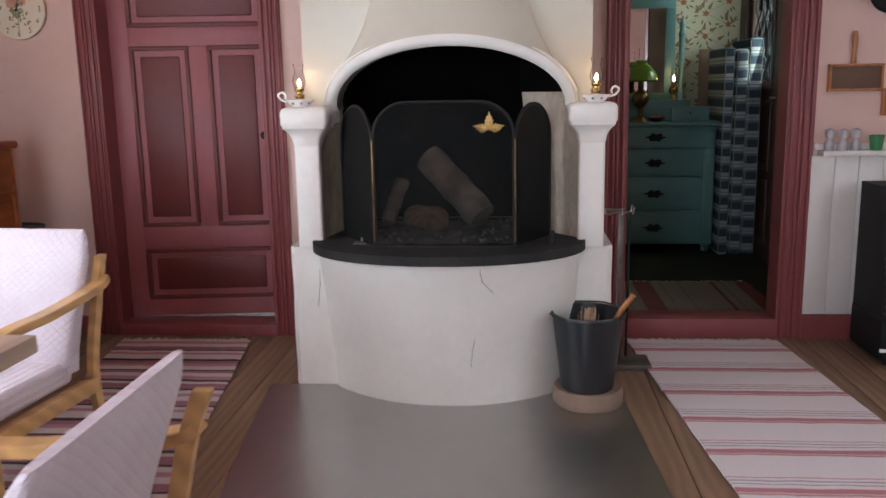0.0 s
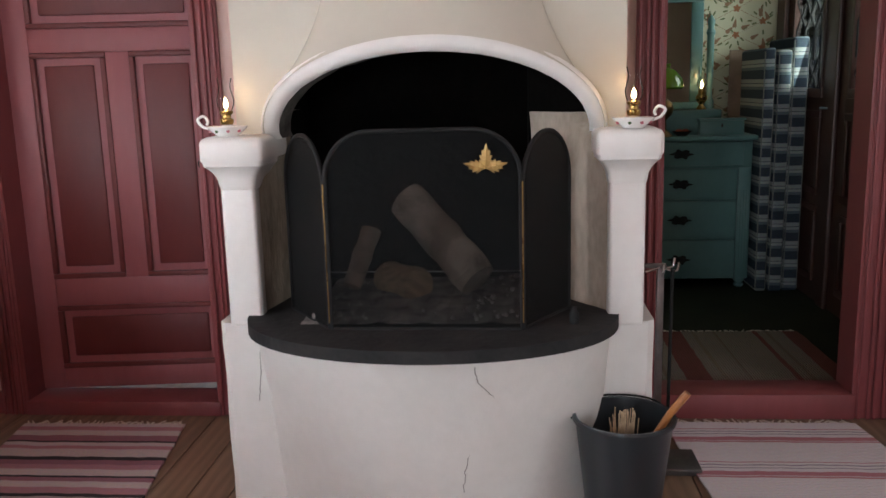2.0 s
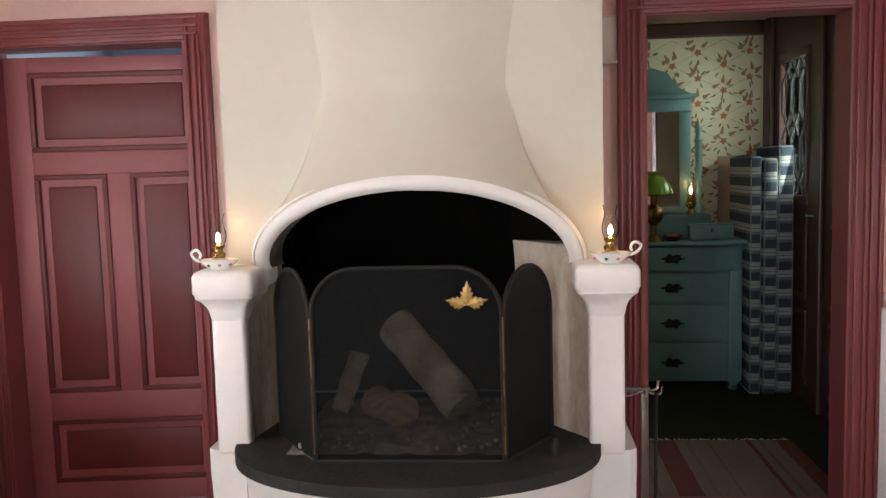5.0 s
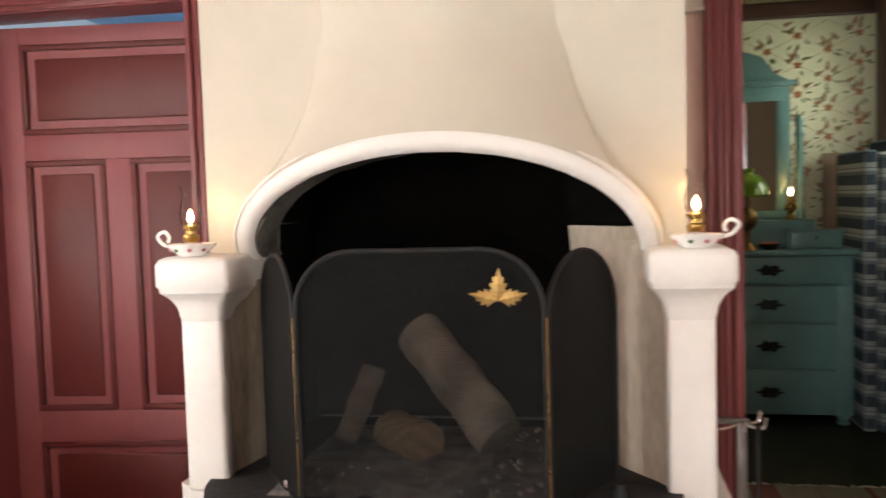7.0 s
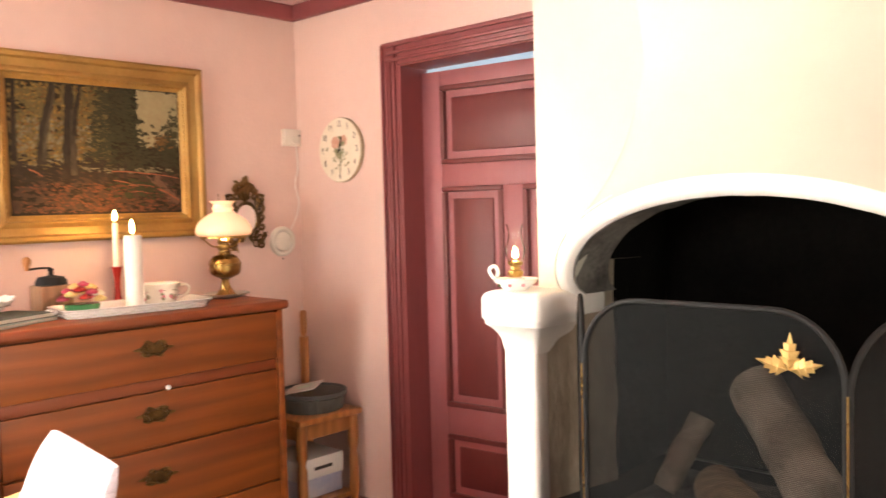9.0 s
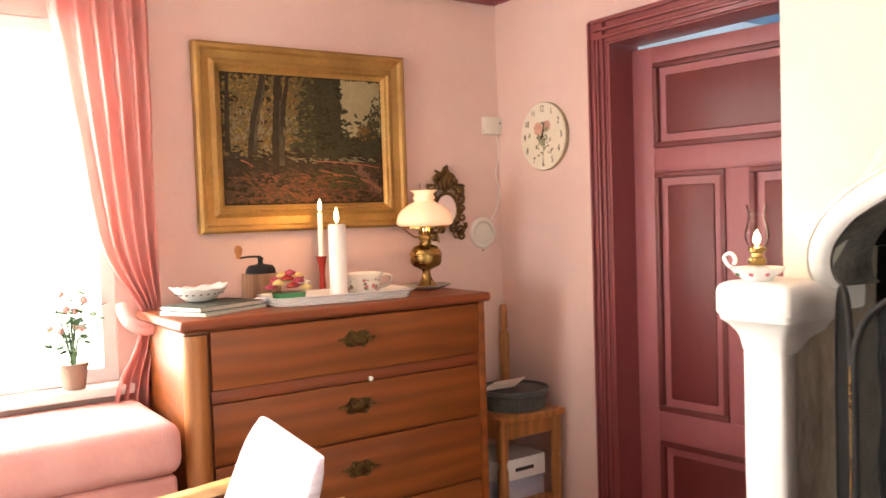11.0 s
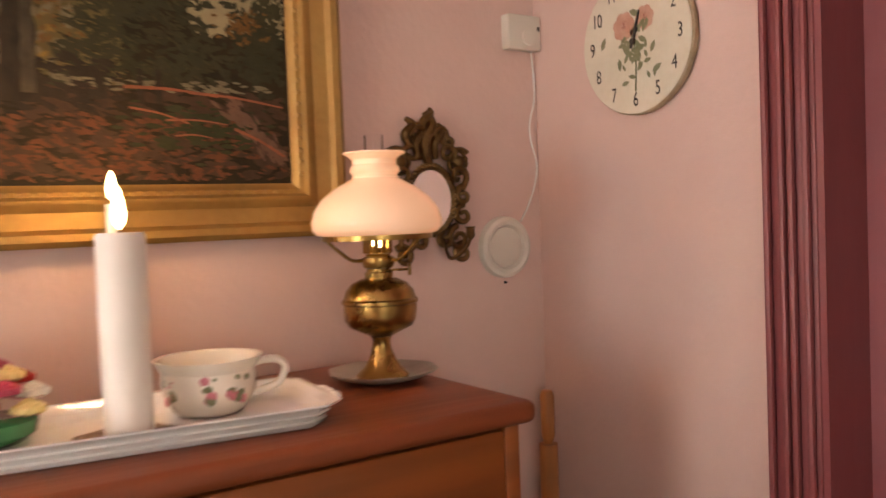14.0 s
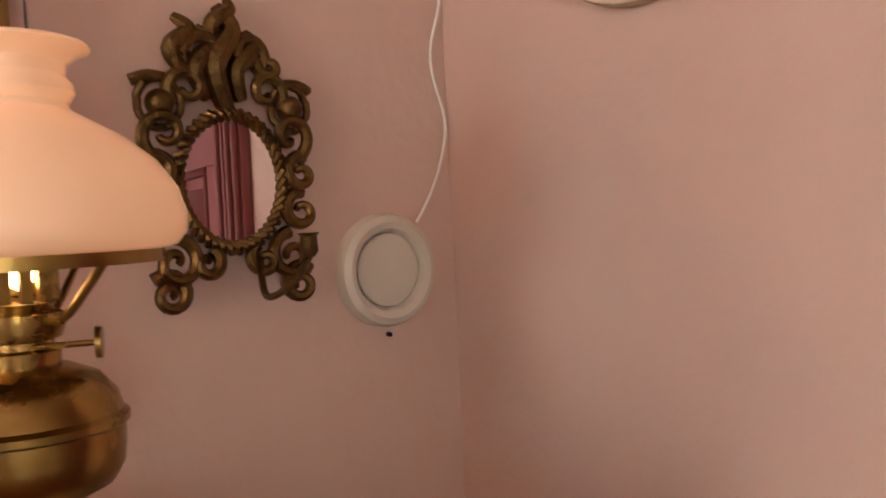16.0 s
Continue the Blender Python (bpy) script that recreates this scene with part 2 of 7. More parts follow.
M_BLUE = mat("blue_room_paint", (0.10, 0.24, 0.42), (0.08, 0.20, 0.36), 4, 0.4)
M_CURTAIN = mat("salmon_pink_curtain", (0.80, 0.47, 0.43), (0.74, 0.40, 0.37), 10, 0.9, 0.15, 120, stretch=(1, 1, 0.2))
def translucent(m, share):
    n, l = m.node_tree.nodes, m.node_tree.links
    p, out = n["Principled BSDF"], n["Material Output"]
    tr, mx = n.new("ShaderNodeBsdfTranslucent"), n.new("ShaderNodeMixShader")
    tr.inputs["Color"].default_value = (0.82, 0.50, 0.45, 1)
    mx.inputs[0].default_value = share
    l.new(p.outputs[0], mx.inputs[1]), l.new(tr.outputs[0], mx.inputs[2]), l.new(mx.outputs[0], out.inputs["Surface"])


translucent(M_CURTAIN, 0.45)
M_SALMON = mat("salmon_pink_upholstery", (0.74, 0.40, 0.36), (0.68, 0.34, 0.31), 8, 0.9, 0.2, 150)
M_PINKROSE = mat("rose_pink_petals", (0.50, 0.05, 0.12), (0.34, 0.025, 0.06), 30, 0.4)
M_YELROSE = mat("pale_yellow_petals", (0.75, 0.62, 0.26), (0.68, 0.50, 0.20), 30, 0.7)
M_LEAFGREEN = mat("leaf_green", (0.07, 0.14, 0.04), (0.05, 0.10, 0.03), 12, 0.55)
M_BLACKINK = mat("black_ink", (0.03, 0.025, 0.02), (0.05, 0.04, 0.035), 30, 0.6)
M_ROSEPRINT = mat("rose_print", (0.52, 0.27, 0.19), (0.62, 0.40, 0.30), 30, 0.5)
M_LEAFPRINT = mat("olive_leaf_print", (0.17, 0.18, 0.09), (0.26, 0.26, 0.15), 40, 0.5)
M_SALMONPRINT = mat("pink_flower_print", (0.60, 0.22, 0.24), (0.50, 0.14, 0.18), 60, 0.3)
M_FLAME = glow("candle_flame", (1.0, 0.72, 0.32), 22)
M_HEATER = mat("black_heater_metal", (0.007, 0.007, 0.0075), (0.012, 0.012, 0.0125), 8, 0.6, spec=0.2)
M_CHROME = mat("chrome_wire", (0.6, 0.6, 0.6), (0.5, 0.5, 0.5), 20, 0.2, metal=1.0)
M_CERAMIC = mat("heater_ceramic", (0.50, 0.36, 0.26), (0.42, 0.30, 0.2), 20, 0.8)
M_ENAMEL = mat("dark_enamel_pan", (0.05, 0.06, 0.06), (0.09, 0.10, 0.10), 20, 0.35)
M_GREYGREEN = mat("ribbed_tin", (0.15, 0.16, 0.15), (0.09, 0.10, 0.09), 15, 0.4, metal=0.4)
M_GLASS = glass("clear_glass")
M_MIRROR = mat("mirror_silver", (0.9, 0.9, 0.9), (0.88, 0.88, 0.88), 3, 0.015, metal=1.0)


def opal():
    m = mat("opal_glass", (0.86, 0.66, 0.52), (0.84, 0.63, 0.49), 3, 0.12)
    p = m.node_tree.nodes["Principled BSDF"]
    p.inputs["Emission Color"].default_value, p.inputs["Emission Strength"].default_value = (1.0, 0.47, 0.22, 1), 0.30
    return m


M_OPAL = opal()
M_GREENSHADE = mat("green_glass_shade", (0.16, 0.26, 0.03), (0.12, 0.20, 0.02), 6, 0.15)


def mesh_screen(name="wire_mesh_cloth", low=0.30, high=0.50):
    """Fine black wire cloth that lets some light through."""
    m = bpy.data.materials.new(name)
    m.use_nodes = True
    n, l = m.node_tree.nodes, m.node_tree.links
    t, d, mix = n.new("ShaderNodeBsdfTransparent"), n.new("ShaderNodeBsdfPrincipled"), n.new("ShaderNodeMixShader")
    d.inputs["Base Color"].default_value, d.inputs["Roughness"].default_value = (0.006, 0.006, 0.006, 1), 0.7
    d.inputs["Specular IOR Level"].default_value = 0.2
    tc, w = n.new("ShaderNodeTexCoord"), n.new("ShaderNodeTexWave")
    w.bands_direction, w.inputs["Scale"].default_value = "Z", 90
    mr = n.new("ShaderNodeMapRange")
    mr.inputs["To Min"].default_value, mr.inputs["To Max"].default_value = low, high
    l.new(tc.outputs["Object"], w.inputs["Vector"]), l.new(w.outputs["Fac"], mr.inputs["Value"])
    l.new(mr.outputs[0], mix.inputs[0]), l.new(t.outputs[0], mix.inputs[1]), l.new(d.outputs[0], mix.inputs[2])
    l.new(mix.outputs[0], n["Material Output"].inputs["Surface"])
    return m


M_SCREEN = mesh_screen()
# same cloth for the wings, opacity raised to imitate their darkness at a slant
M_WING = mesh_screen("slanted_wire_mesh_cloth", 0.82, 0.92)
W, PK, DK = (0.74, 0.68, 0.70), (0.50, 0.19, 0.22), (0.30, 0.24, 0.30)
M_RUG = striped("white_and_pink_rag_rug", 1, 0.29, [(0, W), (0.33, PK), (0.37, W), (0.385, PK), (0.50, W), (0.58, DK), (0.60, W), (0.66, DK), (0.68, W), (0.74, PK), (0.76, W)])
BK, MV, CR, RO = (0.05, 0.045, 0.05), (0.30, 0.13, 0.17), (0.55, 0.47, 0.46), (0.42, 0.20, 0.23)
M_RUGL = striped("striped_mauve_rag_rug", 1, 0.74, [(0, RO), (0.05, CR), (0.10, BK), (0.125, MV), (0.21, CR), (0.25, BK), (0.28, RO), (0.34, CR), (0.40, MV), (0.44, BK), (0.46, CR), (0.53, RO), (0.58, MV), (0.63, BK), (0.67, CR), (0.76, RO), (0.80, CR), (0.84, BK), (0.86, MV), (0.93, CR)])
TN, BR = (0.24, 0.21, 0.17), (0.19, 0.06, 0.05)
M_RUGH = striped("tan_and_brown_hall_rug", 0, 0.62, [(0, TN), (0.10, BR), (0.14, TN), (0.2, (0.2, 0.16, 0.12)), (0.23, TN), (0.34, BR), (0.52, TN), (0.6, (0.22, 0.18, 0.13)), (0.63, TN), (0.78, (0.2, 0.16, 0.12)), (0.8, TN)])
M_CHECK = striped("blue_checked_ticking", 2, 0.115, [(0, (0.26, 0.28, 0.28)), (0.14, (0.04, 0.055, 0.07)), (0.17, (0.24, 0.26, 0.26)), (0.38, (0.035, 0.05, 0.07)), (0.84, (0.10, 0.13, 0.15))], 0.1, 0.002)


def quilt():
    """Pale lilac cover with a diagonal quilted relief."""
    m = mat("quilted_lilac_cover", (0.68, 0.62, 0.68), (0.62, 0.55, 0.62), 6, 0.9)
    n, l = m.node_tree.nodes, m.node_tree.links
    p = n["Principled BSDF"]
    tc, bp, mx = n.new("ShaderNodeTexCoord"), n.new("ShaderNodeBump"), n.new("ShaderNodeMath")
    mx.operation = "MAXIMUM"
    for k, a in enumerate((38, -38)):
        mp, w = n.new("ShaderNodeMapping"), n.new("ShaderNodeTexWave")
        mp.inputs["Rotation"].default_value = (0, radians(a), 0)
        w.bands_direction = "Z"
        w.inputs["Scale"].default_value = 17
        r = n.new("ShaderNodeValToRGB")
        r.color_ramp.elements[0].position, r.color_ramp.elements[1].position = 0.86, 1.0
        l.new(tc.outputs["Object"], mp.inputs["Vector"]), l.new(mp.outputs[0], w.inputs["Vector"]), l.new(w.outputs["Fac"], r.inputs["Fac"])
        l.new(r.outputs["Color"], mx.inputs[k])
    bp.invert = True
    bp.inputs["Strength"].default_value, bp.inputs["Distance"].default_value = 0.55, 0.006
    l.new(mx.outputs[0], bp.inputs["Height"]), l.new(bp.outputs["Normal"], p.inputs["Normal"])
    return m


M_QUILT = quilt()


M_CANVAS = mat("oil_painting_ground", (0.035, 0.026, 0.014), (0.02, 0.016, 0.010), 9, 0.7, 0.3, 60, spec=0.15)


def backdrop_mat():
    m = bpy.data.materials.new("garden_light")
    m.use_nodes = True
    n, l = m.node_tree.nodes, m.node_tree.links
    e, no, r, tc = n.new("ShaderNodeEmission"), n.new("ShaderNodeTexNoise"), n.new("ShaderNodeValToRGB"), n.new("ShaderNodeTexCoord")
    no.inputs["Scale"].default_value, no.inputs["Detail"].default_value = 1.3, 6
    r.color_ramp.elements[0].color, r.color_ramp.elements[1].color = (0.62, 0.78, 0.60, 1), (0.97, 1.0, 0.98, 1)
    r.color_ramp.elements[0].position, r.color_ramp.elements[1].position = 0.3, 0.55
    l.new(tc.outputs["Object"], no.inputs["Vector"]), l.new(no.outputs["Fac"], r.inputs["Fac"]), l.new(r.outputs["Color"], e.inputs["Color"])
    e.inputs["Strength"].default_value = 4.0
    l.new(e.outputs[0], n["Material Output"].inputs["Surface"])
    return m


M_GARDEN = backdrop_mat()


# ---- mesh helpers ----
PLACE = {}


def mesh_of(name, bm, material, smooth=True):
    bmesh.ops.recalc_face_normals(bm, faces=bm.faces)
    me = bpy.data.meshes.new(name)
    bm.to_mesh(me)
    bm.free()
    me.materials.append(material)
    if smooth:
        me.polygons.foreach_set("use_smooth", [True] * len(me.polygons))
        me.set_sharp_from_angle(angle=radians(38))
    return me


def thing(name, place, label, category, group="", kind=""):
    ob = new(name)
    ob.empty_display_size = 0.05
    ob.location = place
    PLACE[ob] = Vector(place)
    return tagged(ob, label, category, group, kind)


def part(name, bm, material, parent=None, label="", smooth=True):
    """Links a bmesh, built in the world's coordinates, as one mesh under a thing or a part."""
    origin = PLACE[parent] if parent else Vector((0, 0, 0))
    bmesh.ops.translate(bm, verts=bm.verts, vec=-origin)
    ob = new(name, mesh_of(name, bm, material, smooth))
    if parent:
        ob.parent = parent
    PLACE[ob] = origin
    return tagged(ob, label)


def setting(name, bm, material, label, category, smooth=False):
    return tagged(part(name, bm, material, None, "", smooth), label, category, "", "structure")


def box(bm, x0, x1, y0, y1, z0, z1, bevel=0.0, seg=2):
    m = Matrix.LocRotScale(((x0 + x1) / 2, (y0 + y1) / 2, (z0 + z1) / 2), None, (abs(x1 - x0), abs(y1 - y0), abs(z1 - z0)))
    r = bmesh.ops.create_cube(bm, size=1, matrix=m)
    if bevel:
        edges = list({e for v in r["verts"] for e in v.link_edges})
        bmesh.ops.bevel(bm, geom=edges, offset=bevel, segments=seg, affect="EDGES", profile=0.5)
    return bm


def boxed(*a, **k):
    return box(bmesh.new(), *a, **k)


def lathe(profile, place=(0, 0, 0), seg=32, wave=None, bm=None):
    """Turns (radius, height) points round a vertical axis. wave: (count, depth) of a fluted edge that grows with the radius."""
    bm = bm or bmesh.new()
    rings = []
    for k, (r, z) in enumerate(profile):
        ring = []
        for s in range(seg):
            a = 2 * math.pi * s / seg
            q = r * (1 + wave[1] * math.cos(wave[0] * a) * k / len(profile)) if wave else r
            ring.append(bm.verts.new((place[0] + q * math.cos(a), place[1] + q * math.sin(a), place[2] + z)))
        rings.append(ring)
    for a, b in zip(rings, rings[1:]):
        for s in range(seg):
            bm.faces.new((a[s], a[(s + 1) % seg], b[(s + 1) % seg], b[s]))
    for ring, r in ((rings[0], profile[0][0]), (rings[-1], profile[-1][0])):
        if r > 1e-5:
            bm.faces.new(ring)
    bmesh.ops.remove_doubles(bm, verts=bm.verts, dist=1e-6)
    return bm


def tube(points, r, seg=10, bm=None, radii=None):
    """A round bar along points."""
    bm = bm or bmesh.new()
    pts = [Vector(p) for p in points]
    rings = []
    side = None
    for k, p in enumerate(pts):
        d = (pts[min(k + 1, len(pts) - 1)] - pts[max(k - 1, 0)]).normalized()
        side = (side - d * side.dot(d)).normalized() if side and (side - d * side.dot(d)).length > 1e-4 else d.orthogonal().normalized()
        up = d.cross(side)
        q = radii[k] if radii else r
        rings.append([bm.verts.new(p + side * q * math.cos(2 * math.pi * s / seg) + up * q * math.sin(2 * math.pi * s / seg)) for s in range(seg)])
    for a, b in zip(rings, rings[1:]):
        for s in range(seg):
            bm.faces.new((a[s], a[(s + 1) % seg], b[(s + 1) % seg], b[s]))
    bm.faces.new(rings[0]), bm.faces.new(rings[-1])
    return bm


def curve_points(ctrl, steps=8):
    """A smooth run through control points."""
    pts = [Vector(p) for p in ctrl]
    out = []
    for k in range(len(pts) - 1):
        a, b, c, d = pts[max(k - 1, 0)], pts[k], pts[k + 1], pts[min(k + 2, len(pts) - 1)]
        for s in range(steps):
            t = s / steps
            out.append(0.5 * ((2 * b) + (c - a) * t + (2 * a - 5 * b + 4 * c - d) * t * t + (3 * b - a - 3 * c + d) * t ** 3))
    return out + [pts[-1]]


def loft(rows, bm=None, closed=False):
    """Faces between rows of points of equal length."""
    bm = bm or bmesh.new()
    v = [[bm.verts.new(p) for p in row] for row in rows]
    for a, b in zip(v, v[1:]):
        n = len(a)
        for s in range(n if closed else n - 1):
            bm.faces.new((a[s], a[(s + 1) % n], b[(s + 1) % n], b[s]))
    return bm


def prism(outline, lift, bm=None):
    """A plate: an outline of points, drawn out by the vector lift."""
    bm = bm or bmesh.new()
    a = [bm.verts.new(p) for p in outline]
    b = [bm.verts.new(Vector(p) + Vector(lift)) for p in outline]
    n = len(a)
    bm.faces.new(a), bm.faces.new(b[::-1])
    for s in range(n):
        bm.faces.new((a[s], b[s], b[(s + 1) % n], a[(s + 1) % n]))
    return bm


def wall_with_holes(name, axis, at, thick, u0, u1, z0, z1, holes, material, label):
    """A wall across x or y with openings (u0, u1, z0, z1), as one mesh of blocks between the openings."""
    bm = bmesh.new()
    us = sorted({u0, u1, *(h[0] for h in holes), *(h[1] for h in holes)})
    zs = sorted({z0, z1, *(h[2] for h in holes), *(h[3] for h in holes)})
    for ua, ub in zip(us, us[1:]):
        for za, zb in zip(zs, zs[1:]):
            um, zm = (ua + ub) / 2, (za + zb) / 2
            if any(h[0] < um < h[1] and h[2] < zm < h[3] for h in holes):
                continue
            if axis == "y":
                box(bm, ua, ub, at, at + thick, za, zb)
            else:
                box(bm, at, at + thick, ua, ub, za, zb)
    bmesh.ops.remove_doubles(bm, verts=bm.verts, dist=1e-5)
    bm.verts.index_update()
    pairs = {}
    for f in bm.faces:
        pairs.setdefault(tuple(sorted(v.index for v in f.verts)), []).append(f)
    bmesh.ops.delete(bm, geom=[f for fs in pairs.values() if len(fs) > 1 for f in fs], context="FACES_ONLY")
    return setting(name, bm, material, label, "wall")


# ---- the room ----
XL, XR, YB, YS, ZC = -2.42, 3.2, 3.965, -1.6, 2.40
D1 = (-1.693, -0.84, 0.02, 2.028)
D2 = (0.95, 1.722, 0.02, 2.05)
wall_with_holes("wall_north", "y", YB, 0.15, XL - 0.15, XR + 0.15, 0, ZC, [D1, D2], M_WALL, "matt pink painted plaster wall with two doorways")
wall_with_holes("wall_west", "x", XL - 0.15, 0.15, YS, YB, 0, ZC, [(0.92, 2.22, 0.82, 2.08)], M_WALL, "matt pink painted wall with a window")
wall_with_holes("wall_south", "y", YS - 0.15, 0.15, XL - 0.15, XR + 0.15, 0, ZC, [(-1.2, 0.0, 0.35, 1.90)], M_WALL, "matt pink painted wall with a window")
wall_with_holes("wall_east", "x", XR, 0.15, YS, YB, 0, ZC, [(0.7, 1.9, 0.82, 2.08)], M_WALL, "matt pink painted wall with a window")
setting("ceiling", boxed(XL - 0.15, XR + 0.15, YS - 0.15, YB + 0.15, ZC, ZC + 0.1), M_CEIL, "pale pink painted ceiling", "ceiling")


def cornice():
    for name, b in (("trim_west", (XL, XL + 0.035, YS, YB, 2.325, ZC)), ("trim_north", (XL + 0.035, -0.50, YB - 0.035, YB, 2.325, ZC)), ("trim_north_east", (0.78, XR, YB - 0.035, YB, 2.325, ZC))):
        setting(name, boxed(*b, bevel=0.01), M_PLUM, "plum painted wooden ceiling trim", "trim")


cornice()


def casing(name, d, parent_label):
    """Moulded plum surround of a doorway, with its reveal."""
    t = thing(name, ((d[0] + d[1]) / 2, YB, 0), parent_label, "door frame", "", "structure")
    x0, x1, top = d[0], d[1], d[3]
    for side, (a, b) in (("l", (x0 - 0.10, x0)), ("r", (x1, x1 + (0.10 if x1 < 0 else 0.12)))):
        bm = bmesh.new()
        w = b - a
        box(bm, a, b, YB - 0.022, YB, 0.0, top + 0.10, 0.004)
        for q in (0.04, 0.34, 0.52, 0.80):
            box(bm, a + w * q, a + w * (q + 0.13), YB - 0.036, YB - 0.0225, 0.0, top + (0.09 if q in (0.04, 0.80) else 0.02), 0.006)
        part("jamb_moulding", bm, M_PLUM, t)
    bm = bmesh.new()
    box(bm, x0, x1, YB - 0.022, YB, top, top + 0.10, 0.004)
    for q in (0.015, 0.045, 0.078):
        box(bm, x0 - 0.06, x1 + 0.06, YB - 0.038, YB - 0.0225, top + q, top + q + 0.014, 0.005)
    part("head_moulding", bm, M_PLUM, t)
    for a, b in ((x0, x0 + 0.012), (x1 - 0.012, x1)):
        part("reveal", boxed(a, b, YB - 0.018, YB + 0.146, 0.02, top - 0.003), M_PLUM, t)
    part("head_reveal", boxed(x0 + 0.012, x1 - 0.012, YB - 0.018, YB + 0.146, top - 0.008, top - 0.002), M_PLUM, t)
    part("threshold", boxed(x0, x1, YB - 0.03, YB + 0.15, -0.01, 0.10 if x1 > 0 else 0.06, 0.008), M_PLUM, t, "worn plum threshold")
    return t


casing("door_frame_1", D1, "plum painted moulded frame round the panelled door")
casing("door_frame_2", D2, "plum painted moulded frame round the open hall doorway")


def panel_door():
    """Four-panel door, hinged at its west edge and ajar into the next room."""
    t = thing("door_1", (-1.686, 4.075, 0.066), "two-tone plum panelled wooden door standing ajar", "door", "", "structure")
    o = PLACE[t]
    w, h = 0.832, 1.935
    bm = bmesh.new()
    cols = [(0.0, 0.10), (0.408, 0.503), (0.796, w)]
    rails = [(0.0, 0.09), (0.372, 0.492), (1.442, 1.538), (1.872, h)]
    x, y, z = o
    for k, (a, b) in enumerate(cols):
        if k != 1:
            box(bm, x + a, x + b, y, y + 0.04, z, z + h, 0.003)
    box(bm, x + cols[1][0], x + cols[1][1], y, y + 0.04, z + rails[1][1], z + rails[2][0], 0.003)
    for a, b in rails:
        box(bm, x + cols[0][1], x + cols[2][0], y + 0.0005, y + 0.0395, z + a, z + b, 0.003)
    part("door_frame", bm, M_MAUVE, t, "mauve stiles and rails")
    c = [cols[0][1], cols[1][0], cols[1][1], cols[2][0]]
    for a, b, d, e in ((c[0], c[3], rails[0][1], rails[1][0]), (c[0], c[1], rails[1][1], rails[2][0]), (c[2], c[3], rails[1][1], rails[2][0]), (c[0], c[3], rails[2][1], rails[3][0])):
        bm = bmesh.new()
        for (p, q, r, s) in ((a, b, d, d + 0.022), (a, b, e - 0.022, e), (a, a + 0.022, d + 0.022, e - 0.022), (b - 0.022, b, d + 0.022, e - 0.022)):
            box(bm, x + p, x + q, y - 0.006, y + 0.03, z + r, z + s, 0.005)
        part("panel_moulding", bm, M_PANEL, t, "dark plum moulding")
        part("panel_border", boxed(x + a + 0.022, x + b - 0.022, y + 0.014, y + 0.03, z + d + 0.022, z + e - 0.022), M_MAUVE, t)
        part("panel", boxed(x + a + 0.052, x + b - 0.052, y + 0.006, y + 0.02, z + d + 0.052, z + e - 0.052, 0.007), M_PANEL, t, "dark raised panel")
    k = lathe([(0.0, 0), (0.011, 0.002), (0.011, 0.02), (0.016, 0.03), (0.016, 0.042), (0.0, 0.046)], seg=16)
    bmesh.ops.transform(k, matrix=pose(x + w - 0.045, y, z + 0.975, 90) @ Matrix.Scale(1.35, 4), verts=k.verts)
    part("door_knob", k, M_IRON, t, "small black knob")
    t.rotation_euler = (0, 0, radians(6.5))


panel_door()


# ---- rooms beyond the doorways ----
def blue_room():
    wall_with_holes("wall_blue_room_north", "y", 7.0, 0.15, -2.6, 0.5, 0, 2.5, [(-1.5, -0.5, 0.9, 2.1)], M_PALEBLUE, "pale blue papered wall of the next room")
    setting("wall_blue_room_west", boxed(-2.75, -2.6, 4.118, 7.15, 0, 2.5), M_PALEBLUE, "pale blue papered wall of the next room", "wall")
    setting("wall_blue_room_east", boxed(0.35, 0.5, 4.118, 7.0, 0, 2.5), M_PALEBLUE, "pale blue papered wall of the next room", "wall")
    setting("ceiling_blue_room", boxed(-2.75, 0.5, 4.118, 7.15, 2.5, 2.6), M_BLUE, "blue painted ceiling of the next room", "ceiling")
    setting("floor_blue_room", boxed(-2.75, 0.5, 4.118, 7.15, -0.05, 0.0), M_FLOOR, "wooden floor of the next room", "floor")
    setting("trim_blue_room", boxed(-2.6, 0.35, 6.93, 7.0, 2.2, 2.34), M_BLUE, "blue painted trim", "trim")


M_PALEBLUE = mat("pale_blue_wallpaper", (0.50, 0.60, 0.68), (0.46, 0.55, 0.64), 20, 0.8)
blue_room()
HX, HY, HZ, HF = 2.15, 6.55, 2.41, 0.04


def floral(name="flowered_wallpaper"):
    return mat(name, (0.62, 0.60, 0.44), (0.57, 0.55, 0.40), 5, 0.8, 0.05, 60)


M_FLORAL = floral()
M_HALLCEIL = mat("greenish_ceiling_boards", (0.32, 0.30, 0.16), (0.27, 0.25, 0.13), 4, 0.5)
WIN = [(5.70, 6.26, 1.215, 2.135), (4.78, 5.32, 1.215, 2.12)]
setting("wall_hall_north", boxed(0.35, HX + 0.15, HY, HY + 0.15, 0, HZ), M_FLORAL, "cream wallpaper with a trellis of red flowers", "wall")
wall_with_holes("wall_hall_east", "x", HX, 0.045, 4.118, HY, 0, HZ, WIN, M_DKBROWN, "dark brown boarded porch wall with leaded windows")
setting("wall_hall_west", boxed(0.5, 0.62, 4.118, HY, 0, HZ), M_FLORAL, "cream flowered wallpaper", "wall")
setting("floor_hall", boxed(0.5, HX + 0.12, 4.118, HY + 0.15, -0.06, HF), M_HALLFLOOR, "dark worn linoleum hall floor", "floor")


